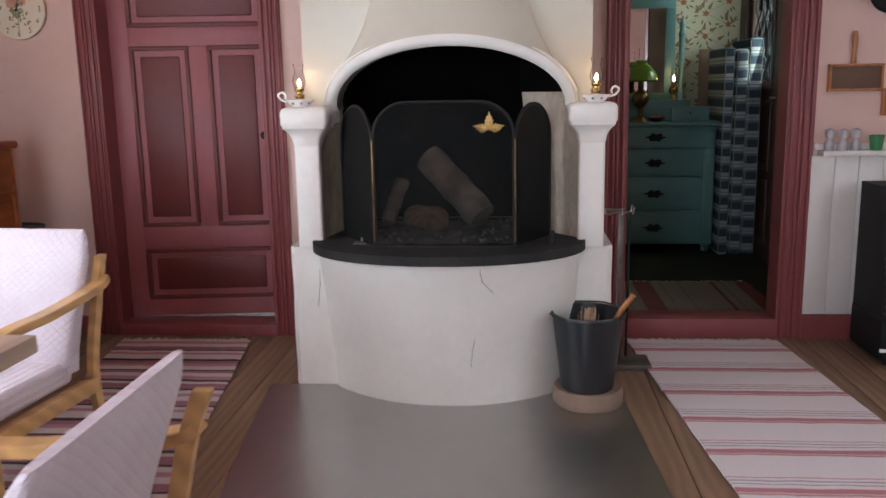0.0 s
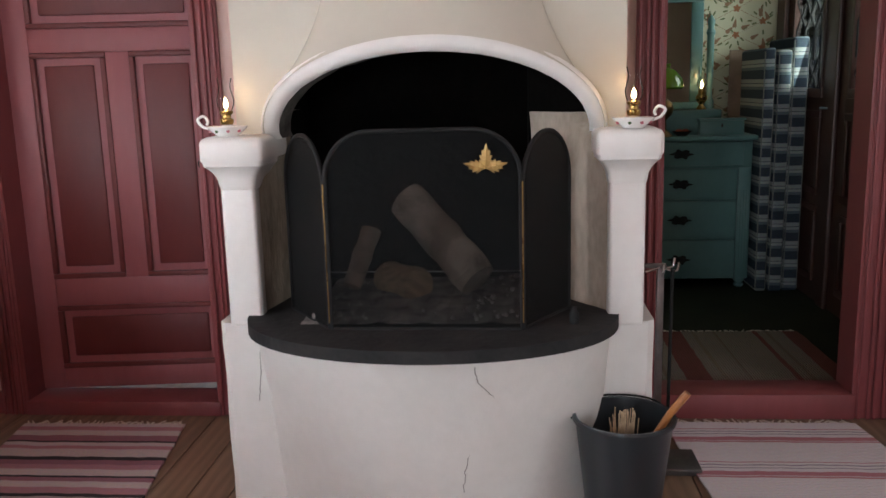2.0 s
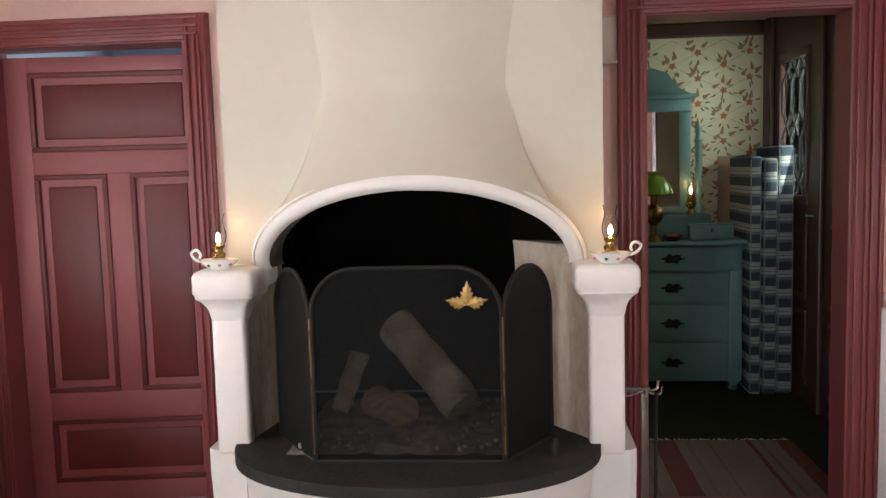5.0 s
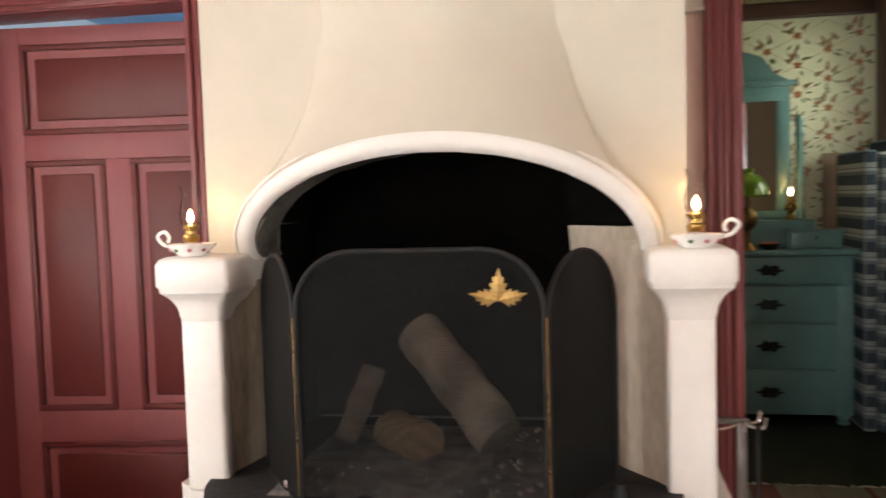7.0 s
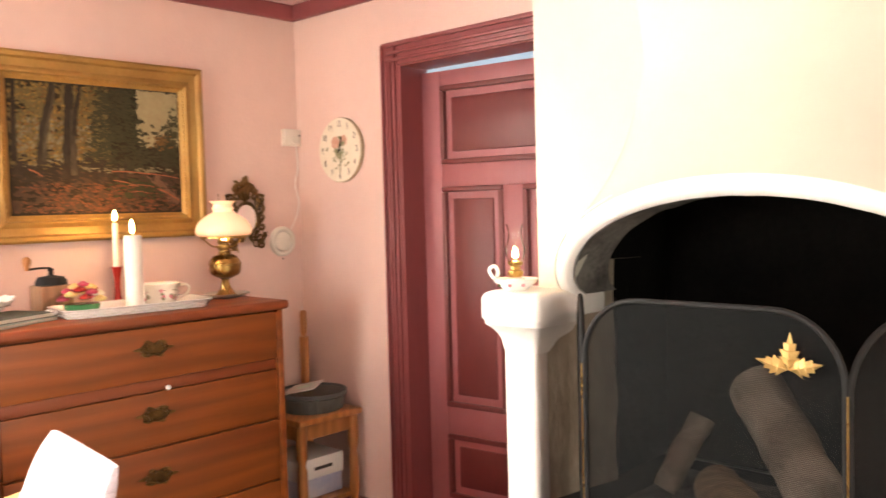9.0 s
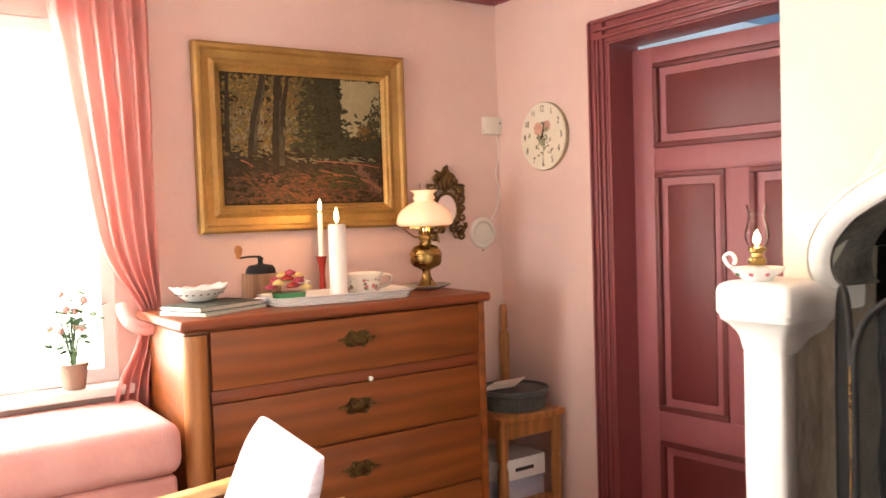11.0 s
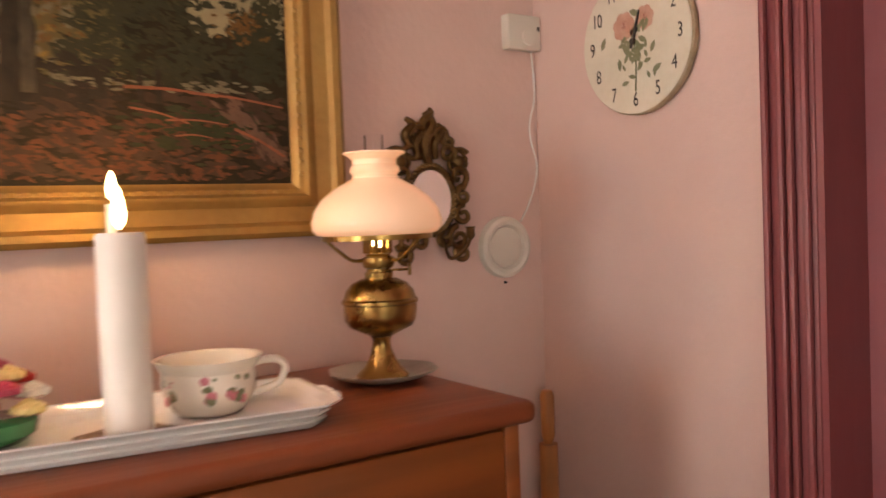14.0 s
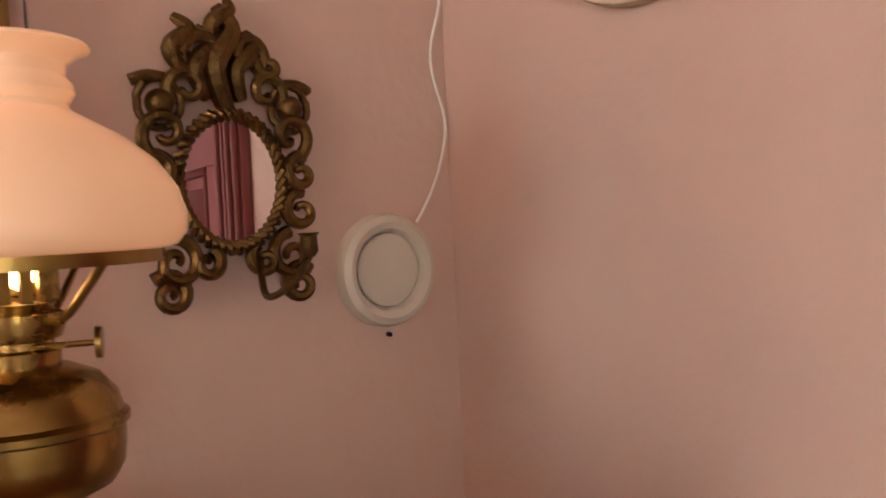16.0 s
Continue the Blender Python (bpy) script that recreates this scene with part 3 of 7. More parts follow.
def hall_ceiling():
    bm = boxed(0.5, HX + 0.15, 4.118, HY + 0.15, HZ + 0.012, HZ + 0.08)
    for k in range(20):
        box(bm, 0.5 + k * 0.088, 0.5 + k * 0.088 + 0.08, 4.118, HY, HZ - 0.004, HZ + 0.0115, 0.004)
    setting("ceiling_hall", bm, M_HALLCEIL, "yellow-green tongued board ceiling", "ceiling")


hall_ceiling()
setting("trim_hall_north", boxed(0.62, HX, HY - 0.045, HY, 2.31, HZ - 0.006, 0.012), M_DKBROWN, "dark brown ceiling moulding", "trim")
setting("trim_hall_corner", boxed(HX - 0.035, HX, HY - 0.20, HY - 0.046, 0, HZ - 0.01, 0.01), M_DKBROWN, "dark brown corner post", "trim")


def wallpaper_flowers():
    """Printed blooms and sprays of the hall's paper, on a lattice."""
    t = thing("wallpaper_print", (1.6, HY, 1.6), "red flowers, brown sprays and green leaves printed on cream paper", "wallpaper", "", "structure")
    y = HY - 0.0035
    bloom, spray, leaf = bmesh.new(), bmesh.new(), bmesh.new()
    rnd = random.Random(5)

    def blob(bm, cx, cz, r, n, lobes, rot=0.0, stretch=1.0):
        pts = []
        for s in range(n):
            a = 2 * math.pi * s / n
            q = r * (1 + 0.28 * math.cos(lobes * a))
            px, pz = q * math.cos(a) * stretch, q * math.sin(a)
            pts.append((cx + px * math.cos(rot) - pz * math.sin(rot), y, cz + px * math.sin(rot) + pz * math.cos(rot)))
        bm.faces.new([bm.verts.new(p) for p in pts])

    step = 0.17
    for i in range(7, 15):
        for j in range(4, 14):
            cx, cz = i * step, j * step + (step / 2 if i % 2 else 0)
            if not (1.05 < cx < HX - 0.08 and 0.9 < cz < 2.28):
                continue
            blob(bloom, cx, cz, 0.021, 20, 5, rnd.random())
            for k in range(3):
                a = rnd.uniform(0.3, 2.6)
                blob(spray, cx + 0.06 * math.cos(a) * (1 if k % 2 else -1), cz + 0.07 - 0.02 * k, 0.012, 10, 3, a, 2.4)
            for k in range(7):
                a, q = rnd.uniform(0, 6.28), rnd.uniform(0.04, 0.085)
                blob(leaf, cx + q * math.cos(a), cz + q * math.sin(a), 0.0075, 8, 2, a, 1.9)
            for sx in (-1, 1):
                dx, dz = sx * step, step / 2
                n = Vector((-dz, 0, dx)).normalized() * 0.0011
                p, q = Vector((cx, y + 0.0008, cz)), Vector((cx + dx, y + 0.0008, cz + dz))
                if q.x < HX - 0.04 and q.z < 2.30:
                    spray.faces.new([spray.verts.new(v) for v in (p + n, q + n, q - n, p - n)])
    part("blooms", bloom, mat("brick_red_print", (0.33, 0.12, 0.06), (0.40, 0.17, 0.08), 40, 0.8), t, "brick red blooms", False)
    part("sprays", spray, mat("brown_print", (0.28, 0.15, 0.09), (0.34, 0.2, 0.12), 40, 0.8), t, "brown sprays", False)
    part("leaves", leaf, mat("green_print", (0.12, 0.16, 0.09), (0.2, 0.2, 0.08), 40, 0.8), t, "green leaves", False)


wallpaper_flowers()


def leaded_window(name, y0, y1, z0, z1):
    t = thing(name, (HX, (y0 + y1) / 2, z0), "leaded window of long hexagons and diamonds, bright daylight behind", "window", "porch windows", "structure")
    bm = bmesh.new()
    for b in ((y0, y1, z0, z0 + 0.05), (y0, y1, z1 - 0.05, z1), (y0, y0 + 0.04, z0 + 0.05, z1 - 0.05), (y1 - 0.04, y1, z0 + 0.05, z1 - 0.05)):
        box(bm, HX - 0.012, HX + 0.03, *b, bevel=0.004)
    part("window_frame", bm, M_DKBROWN, t)
    pane = part("pane", boxed(HX + 0.010, HX + 0.014, y0 + 0.04, y1 - 0.04, z0 + 0.05, z1 - 0.05), M_GLASS, t)
    pane.visible_shadow = False
    x, n = HX + 0.006, 3
    cw = (y1 - y0 - 0.08) / n
    bm = bmesh.new()
    zs = [z0 + 0.05 + q * (z1 - z0 - 0.10) for q in (0, 0.10, 0.20, 0.42, 0.52, 0.62, 0.84, 0.92, 1.0)]
    for i in range(n + 1):
        yc = y0 + 0.04 + i * cw
        for k in range(len(zs) - 1):
            straight = k in (2, 5)
            for sgn in ((0,) if straight else (-1, 1)):
                if straight:
                    ya = yb = yc
                else:
                    ya, yb = (yc, yc + sgn * cw / 2) if k in (0, 3, 6) else (yc + sgn * cw / 2, yc)
                    if k in (0,):
                        ya, yb = yc + sgn * cw / 2, yc
                    if k == 1:
                        ya, yb = yc, yc + sgn * cw / 2
                if min(ya, yb) < y0 + 0.03 or max(ya, yb) > y1 - 0.03:
                    continue
                tube([(x, ya, zs[k]), (x, yb, zs[k + 1])], 0.006, 6, bm)
    part("lead_bars", bm, M_IRON, t, "dark lead bars")


leaded_window("window_2", *WIN[0])
leaded_window("window_3", *WIN[1])


def room_window(name, axis, at, u0, u1, z0, z1, inward):
    t = thing(name, (at, (u0 + u1) / 2, z0) if axis == "x" else ((u0 + u1) / 2, at, z0), "white painted casement window with two lights", "window", "", "structure")

    def bar(p, q, r, s, d0, d1):
        return boxed(at + d0, at + d1, p, q, r, s, bevel=0.004) if axis == "x" else boxed(p, q, at + d0, at + d1, r, s, bevel=0.004)
    d0, d1 = (-0.06, -0.01) if inward > 0 else (0.01, 0.06)
    um = (u0 + u1) / 2
    for b in ((u0, u1, z0, z0 + 0.05), (u0, u1, z1 - 0.05, z1), (u0, u0 + 0.05, z0 + 0.05, z1 - 0.05), (u1 - 0.05, u1, z0 + 0.05, z1 - 0.05), (um - 0.035, um + 0.035, z0 + 0.05, z1 - 0.05)):
        part("window_frame", bar(*b, d0, d1), M_WHITE, t)
    e = sorted((at, at + inward * 0.10))
    part("window_sill", boxed(e[0], e[1], u0 - 0.04, u1 + 0.04, z0 - 0.035, z0 - 0.002, bevel=0.006) if axis == "x" else boxed(u0 - 0.04, u1 + 0.04, e[0], e[1], z0 - 0.035, z0 - 0.002, bevel=0.006), M_WHITE, t)


room_window("window_1", "x", XL, 0.92, 2.22, 0.82, 2.08, 1)
room_window("window_4", "y", YS, -1.2, 0.0, 0.35, 1.90, 1)
room_window("window_5", "x", XR, 0.7, 1.9, 0.82, 2.08, -1)
for nm, bx in (("backdrop_west", (-6.1, -6.0, -6, 9, -1, 6)), ("backdrop_east", (5.0, 5.1, -6, 24, -1, 8))):
    setting(nm, boxed(*bx), M_GARDEN, "pale sunlit garden greenery, blown out", "backdrop")
setting("ground", boxed(-60, 60, -60, 60, -0.4, -0.12), M_LEAFGREEN, "grass round the house", "ground")

# ---- floor ----
FLOOR = setting("floor", boxed(XL - 0.15, XR + 0.15, YS - 0.15, YB + 0.15, -0.08, -0.012), M_SOOT, "worn brown pine floorboards", "floor")


def floorboards():
    w = 0.142
    me = mesh_of("floorboard", boxed(-w / 2 + 0.0015, w / 2 - 0.0015, YS, YB, -0.0119, 0.0, bevel=0.0015, seg=1), M_FLOOR)
    for k in range(int((XR - XL) / w) + 1):
        ob = new("floorboard", me)
        ob.location.x, ob.parent = XL + w * (k + 0.5), FLOOR


setting("baseboard_north", boxed(XL, -1.794, YB - 0.02, YB, 0, 0.10, 0.004), M_PLUM, "dark plum painted baseboard", "baseboard")
setting("baseboard_north_east", boxed(1.831, XR, YB - 0.022, YB, 0, 0.124, 0.004), M_PLUM, "dark plum painted baseboard", "baseboard")
setting("baseboard_west", boxed(XL, XL + 0.02, YS, YB - 0.021, 0, 0.10, 0.004), M_PLUM, "dark plum painted baseboard", "baseboard")


# ---- fireplace ----
CX = 0.135


def bulge(q):
    """Half width, depth and shape of the hearth's bulge at the share q of its height."""
    return 0.50 + 0.04 * q, 0.245 + 0.14 * q ** 1.4, 0.9 + 0.75 * (1 - q) ** 0.8


def fireplace():
    t = thing("fireplace", (CX, 3.5, 0), "white plastered open corner-pillared fireplace with an arched hood and bulging hearth", "fireplace")
    # hearth: flat flanks with a bulge that widens upwards
    rows = []
    n = 40
    for k in range(15):
        q = k / 14
        z = 0.622 * q
        hw, dep, pw = bulge(q)
        yf = 3.205 - 0.035 * q
        hx0, hx1 = -0.545 + 0.008 * q, 0.815 - 0.008 * q
        row = [(hx0, YB - 0.002, z), (hx0, (yf + YB) / 2, z), (hx0 + 0.0, yf + 0.02, z), (hx0 + 0.02, yf, z), (CX - hw - 0.01, yf, z)]
        for s in range(n + 1):
            a = math.pi * s / n
            x = CX - hw * math.cos(a)
            y = yf - dep * max(0.0, math.sin(a)) ** pw
            row.append((x, y, z))
        row += [(CX + hw + 0.01, yf, z), (hx1 - 0.02, yf, z), (hx1, yf + 0.02, z), (hx1, (yf + YB) / 2, z), (hx1, YB - 0.002, z)]
        rows.append([(x + 0.004 * noise.noise((x * 6, z * 6, 1)), y + 0.009 * noise.noise((x * 4, z * 4, 3)) + 0.003 * noise.noise((x * 17, z * 17, 7)) if y < YB - 0.01 else y, z) for x, y, z in row])
    bm = loft(rows)
    top = [v for v in bm.verts if v.co.z > 0.6215]
    bm.faces.new(top)
    part("hearth", bm, M_PLASTER, t)
    # slate slab
    out = [(CX - 0.575, 3.24, 0.6225)]
    for s in range(33):
        a = math.pi * s / 32
        out.append((CX - 0.562 * math.cos(a), 3.175 - 0.415 * math.sin(a) ** 0.9, 0.6225))
    out += [(CX + 0.575, 3.24, 0.6225), (CX + 0.50, 3.72, 0.6225), (CX - 0.50, 3.72, 0.6225)]
    bm = prism(out, (0, 0, 0.036))
    bmesh.ops.bevel(bm, geom=[e for e in bm.edges if abs(e.verts[0].co.z - e.verts[1].co.z) < 1e-4], offset=0.006, segments=2, affect="EDGES")
    part("hearth_slab", bm, M_SLATE, t, "dark slate slab with a rounded front")
    # pillars
    for x0, x1, sg in ((-0.485, -0.380, 1), (0.662, 0.767, -1)):
        bm = boxed(x0, x1, 3.12, 3.175, 0.6225, 1.07, 0.012, 3)
        part("pillar", bm, M_PLASTER, t)
        rows = []
        for q, z in ((0, 1.045), (0.004, 1.06), (0.006, 1.075), (0.012, 1.09), (0.022, 1.105), (0.036, 1.118), (0.037, 1.128), (0.042, 1.135), (0.042, 1.185), (0.036, 1.197), (0.024, 1.203)):
            a, b, c, d = x0 - q, x1 + q, 3.12 - q, 3.26
            rows.append([(a, d, z), (a, c + 0.012, z), (a + 0.004, c + 0.004, z), (a + 0.012, c, z), (b - 0.012, c, z), (b - 0.004, c + 0.004, z), (b, c + 0.012, z), (b, d, z)])
        bm = loft(rows, closed=True)
        bm.verts.ensure_lookup_table()
        bm.faces.new(bm.verts[:8]), bm.faces.new(bm.verts[-8:])
        part("capital", bm, M_PLASTER, t, "flared plaster capital")
    # cheeks between pillars and firebox; the left one's shade is in its darker colour
    for x, sg, splay, dep, zt, mt in ((-0.386, -1, 0.05, 0.26, 1.27, M_DIRTY_SHADED), (0.668, 1, 0.225, 0.31, 1.245, M_CHEEK)):
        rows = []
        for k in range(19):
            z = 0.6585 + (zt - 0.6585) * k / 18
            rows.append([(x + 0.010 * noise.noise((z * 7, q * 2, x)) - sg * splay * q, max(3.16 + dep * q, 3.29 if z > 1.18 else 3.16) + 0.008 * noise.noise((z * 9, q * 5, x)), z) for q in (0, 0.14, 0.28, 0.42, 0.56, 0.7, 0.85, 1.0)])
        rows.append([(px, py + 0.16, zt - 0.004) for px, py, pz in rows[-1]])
        part("cheek", loft(rows), mt, t, "smoke-stained inner plaster, the left side toned darker for shade")
    # body of the chimney
    for x0, x1 in ((-0.460, -0.381), (0.671, 0.722)):
        part("chimney_side", boxed(x0, x1, 3.249, YB - 0.001, 0.6225, ZC - 0.001), M_CHIM, t)
    A0, A1, ZS = -0.372, 0.664, 1.185
    hw = (A1 - A0) / 2
    mid = (A0 + A1) / 2

    def arch(q, w, h, y, spring=ZS):
        a = math.pi * q
        cxs = -math.cos(a)
        return (mid + w * cxs, y, spring + h * math.sin(a) ** 0.95)

    N = 48
    qs = [k / N for k in range(N + 1)]
    front = 3.245
    # flat chimney breast over the arch
    rows = [[(arch(q, hw - 0.006, 0.286, front)) for q in qs], [(-0.460 + 1.182 * q, front, ZC - 0.001) for q in qs]]
    bm = loft(rows)
    for xa, xb in ((-0.460, arch(0, hw - 0.006, 0.286, front)[0]), (arch(1, hw - 0.006, 0.286, front)[0], 0.722)):
        bm.faces.new([bm.verts.new(p) for p in ((xa, front, ZS), (xb, front, ZS), (0.722 if xb > 0.5 else -0.460, front, ZC - 0.001))]) if abs(xb - xa) > 1e-3 else None
    part("chimney_breast", bm, M_CHIM, t, "smooth cream painted chimney breast")
    # bell-shaped hood: from the lip to a half-round neck, which runs on to the ceiling
    rows = []
    for k in range(15):
        u = k / 14
        s = 1 - (1 - u) ** 1.7
        row = []
        for q in qs:
            a = math.pi * q
            lx, _, lz = arch(q, hw - 0.006, 0.290, 0)
            ly = front - 0.006 - 0.165 * math.sin(a) ** 0.55
            nx, ny, nz = mid - 0.30 * math.cos(a), front + 0.004 - 0.055 * math.sin(a) ** 2.4, 1.74
            row.append((lx + (nx - lx) * s, ly + (ny - ly) * (1 - (1 - u) ** 1.5), lz + (nz - lz) * u))
        rows.append(row)
    for z, w, d in ((1.80, 0.302, 0.058), (1.88, 0.315, 0.054), (1.98, 0.335, 0.049), (2.10, 0.355, 0.044), (2.25, 0.365, 0.040), (2.399, 0.37, 0.037)):
        rows.append([(mid - w * math.cos(math.pi * q), front + 0.004 - d * math.sin(math.pi * q) ** 2.4, z) for q in qs])
    part("hood", loft(rows), M_CHIM, t, "bell-shaped plaster hood")
    # rounded lip of the arch
    rows = []
    rr = 0.031
    for k in range(13):
        b = -0.5 * math.pi * 0.9 + 1.9 * math.pi * k / 12
        row = []
        for q in qs:
            a = math.pi * q
            yl = front - 0.012 - 0.165 * math.sin(a) ** 0.55
            g = rr * (1 + 0.08 * noise.noise((q * 22, k * 0.5, 0))) * (0.85 + 0.15 * math.sin(a) ** 0.6)
            off = g * math.sin(b)
            x, _, z = arch(q, hw - 0.022 + off, 0.276 + off, 0)
            row.append((x, yl + 0.03 - g * math.cos(b) * 0.8, z))
        rows.append(row)
    part("arch_lip", loft(rows), M_PLASTER, t, "uneven rounded white plaster lip")
    # underside of the lip and black firebox
    rows = []
    for d, s in ((-0.005, -0.012), (0.05, -0.004), (0.11, 0.002), (0.18, 0.006)):
        rows.append([(lambda p, a: (p[0], front + 0.0 - 0.13 * math.sin(a) ** 0.55 + d, p[2]))(arch(q, hw - 0.034 - s, 0.262 - s + 0.008 * noise.noise((q * 24, d * 20, 2)), 0), math.pi * q) for q in qs])
    part("arch_underside", loft(rows), mat("sooted_plaster_edge", (0.20, 0.185, 0.165), (0.03, 0.027, 0.024), 7, 0.9, 0.8, 40), t, "sooty rough underside")
    for nm, b in (("firebox_side", (-0.379, -0.352, 3.46, 3.739, 0.6586, 1.70)), ("firebox_side", (0.44, 0.669, 3.475, 3.739, 0.6586, 1.70)), ("firebox_back", (-0.379, 0.669, 3.74, 3.80, 0.6586, 1.75)), ("firebox_top", (-0.379, 0.669, 3.26, 3.739, 1.701, 1.75)), ("firebox_side", (-0.379, -0.352, 3.27, 3.459, 1.16, 1.70)), ("firebox_side", (0.642, 0.669, 3.27, 3.459, 1.16, 1.70)), ("firebox_front", (-0.35, 0.64, 3.252, 3.2595, 1.50, 1.70))):
        part(nm, boxed(*b), M_SOOT, t, "soot-blackened masonry")
    # repaired patch and cracks
    part("patch", boxed(-0.371, -0.345, 3.24, 3.40, 1.13, 1.225, 0.006), M_PLASTER, t, "pale repaired plaster patch")
    for pts in ([(0.28, 0.60), (0.285, 0.555), (0.335, 0.49), (0.33, 0.44)], [(0.265, 0.35), (0.24, 0.25), (0.235, 0.18)], [(-0.415, 0.53), (-0.42, 0.42), (-0.432, 0.36)]):
        bm = bmesh.new()
        for (xa, za), (xb, zb) in zip(pts, pts[1:]):
            for f in range(6):
                u0, u1 = f / 6, (f + 1) / 6
                P = []
                for u in (u0, u1):
                    x, z = xa + (xb - xa) * u + 0.006 * noise.noise((za * 40 + u * 9, xa, 0)), za + (zb - za) * u
                    q = z / 0.622
                    w2, dep, pw = bulge(q)
                    c = (x - CX) / w2
                    y = 3.205 - 0.035 * q - (dep * max(0.0, 1 - c * c) ** (0.5 * pw) if abs(c) < 1 else 0)
                    P.append((x, y - 0.001, z))
                tube(P, 0.0016, 5, bm)
        part("crack", bm, M_CRACK, t)


fireplace()


def hearth_sheet():
    bm = prism([(-0.665, 3.20, 0), (0.845, 3.20, 0), (0.935, 1.50, 0), (-0.455, 1.50, 0)], (0, 0, 0.004))
    tagged(part("floor_plate", bm, M_STEEL), "dull steel sheet laid on the floor before the hearth", "floor plate")


hearth_sheet()


def arched_outline(w, h, r, n=10):
    pts = [(0, 0), (w, 0)]
    for s in range(n + 1):
        a = 0.5 * math.pi * s / n
        pts.append((w - r + r * math.cos(a), h - r + r * math.sin(a)))
    for s in range(n + 1):
        a = 0.5 * math.pi * (1 + s / n)
        pts.append((r + r * math.cos(a), h - r + r * math.sin(a)))
    return pts


def spark_guard():
    t = thing("fire_screen", (0.125, 2.95, 0.659), "black three-fold wire mesh fire screen with brass hinge rods", "fire screen")
    spec = (((-0.134, 2.967), (0.406, 2.962), 0.558, 0.13), ((-0.140, 2.970), (-0.304, 3.20), 0.545, 0.14), ((0.412, 2.965), (0.552, 3.20), 0.545, 0.14))
    for (xa, ya), (xb, yb), h, r in spec:
        d = Vector((xb - xa, yb - ya, 0))
        w = d.length
        d.normalize()

        def at(u, v):
            return Vector((xa, ya, 0.660)) + d * u + Vector((0, 0, v))
        out = [at(u, v) for u, v in arched_outline(w, h, min(r, w / 2 - 0.001))]
        panel = part("screen_panel", tube(out + [out[0]], 0.0062, 8), M_IRON, t, "black frame with an arched top")
        nrm = Vector((-d.y, d.x, 0)) * 0.0015
        part("wire_mesh", prism([p for p in out], nrm), M_SCREEN if h > 0.55 else M_WING, panel, "fine black wire mesh", False)
    for x, y in ((-0.139, 2.962), (0.411, 2.957)):
        part("hinge_rod", tube([(x, y, 0.68), (x, y, 1.075)], 0.0019, 8), M_BRASS, t, "thin brass hinge rod")
    # gilt leaf ornament
    bm = bmesh.new()
    c = Vector((0.312, 2.950, 1.112))
    for ang, ln in ((88, 0.066), (166, 0.060), (14, 0.060)):
        a = radians(ang)
        u, v = Vector((math.cos(a), 0, math.sin(a))), Vector((-math.sin(a), 0, math.cos(a)))
        prof = [(0, 0.002), (0.14, 0.006), (0.30, 0.020), (0.34, 0.012), (0.50, 0.0185), (0.54, 0.010), (0.70, 0.012), (0.74, 0.006), (1, 0.0004)]
        left = [bm.verts.new(c + u * ln * (q + (0.05 if k % 2 == 0 else 0)) + v * w + Vector((0, 0.002, 0))) for k, (q, w) in enumerate(prof)]
        rib = [bm.verts.new(c + u * ln * q + Vector((0, -0.004 * math.sin(math.pi * min(q + 0.1, 1)), 0))) for q, w in prof]
        right = [bm.verts.new(c + u * ln * (q + (0.05 if k % 2 == 0 else 0)) - v * w + Vector((0, 0.002, 0))) for k, (q, w) in enumerate(prof)]
        for k in range(len(prof) - 1):
            bm.faces.new((left[k], left[k + 1], rib[k + 1], rib[k])), bm.faces.new((rib[k], rib[k + 1], right[k + 1], right[k]))
    part("leaf_ornament", bm, M_BRIGHT, t, "gilt brass three-leaf ornament")


spark_guard()


def log(name, a, b, r, material, label):
    a, b = Vector(a), Vector(b)
    pts = [a + (b - a) * k / 8 for k in range(9)]
    bm = tube(pts, r, 18, radii=[r * (1 + 0.05 * math.sin(k * 2.1)) for k in range(9)])
    for v in bm.verts:
        v.co += 0.006 * noise.noise_vector(v.co * 14)
    ob = tagged(part(name, bm, material), label, "firewood", "logs in the fireplace")
    bpy.context.view_layer.update()
    return ob


log("log", (0.035, 3.46, 0.965), (0.275, 3.28, 0.728), 0.066, M_LOG, "thick grey-barked log leaning behind the screen")
log("log", (-0.03, 3.38, 0.715), (0.09, 3.24, 0.722), 0.055, M_SPLIT, "short split log with a pale end grain")
log("log", (-0.085, 3.42, 0.87), (-0.14, 3.32, 0.70), 0.032, M_LOG, "small charred log among the ashes")


def ash_bed():
    rnd = random.Random(3)
    bm = bmesh.new()
    for k in range(160):
        p = (rnd.uniform(-0.22, 0.48), rnd.uniform(3.03, 3.6), 0.663 + rnd.random() * 0.014)
        s = rnd.uniform(0.004, 0.012)
        r = bmesh.ops.create_icosphere(bm, subdivisions=1, radius=s, matrix=pose(*p, rnd.random() * 90, 0, rnd.random() * 90))
        for v in r["verts"]:
            v.co.z = max(v.co.z, 0.6588)
    rows = []
    for j in range(13):
        yy = 3.02 + 0.60 * j / 12
        rows.append([(-0.24 + 0.66 * i / 20, yy, 0.6592 + max(0.0, 0.030 * math.sin(math.pi * i / 20) * math.sin(math.pi * j / 12) + 0.016 * noise.noise((i * 0.5, j * 0.6, 2)))) for i in range(21)])
    loft(rows, bm)
    tagged(part("ash_and_embers", bm, mat("grey_ash", (0.34, 0.32, 0.30), (0.12, 0.115, 0.11), 20, 0.95), None, "", False), "grey ash and charcoal crumbs on the hearth", "ash", "", "stuff")


ash_bed()


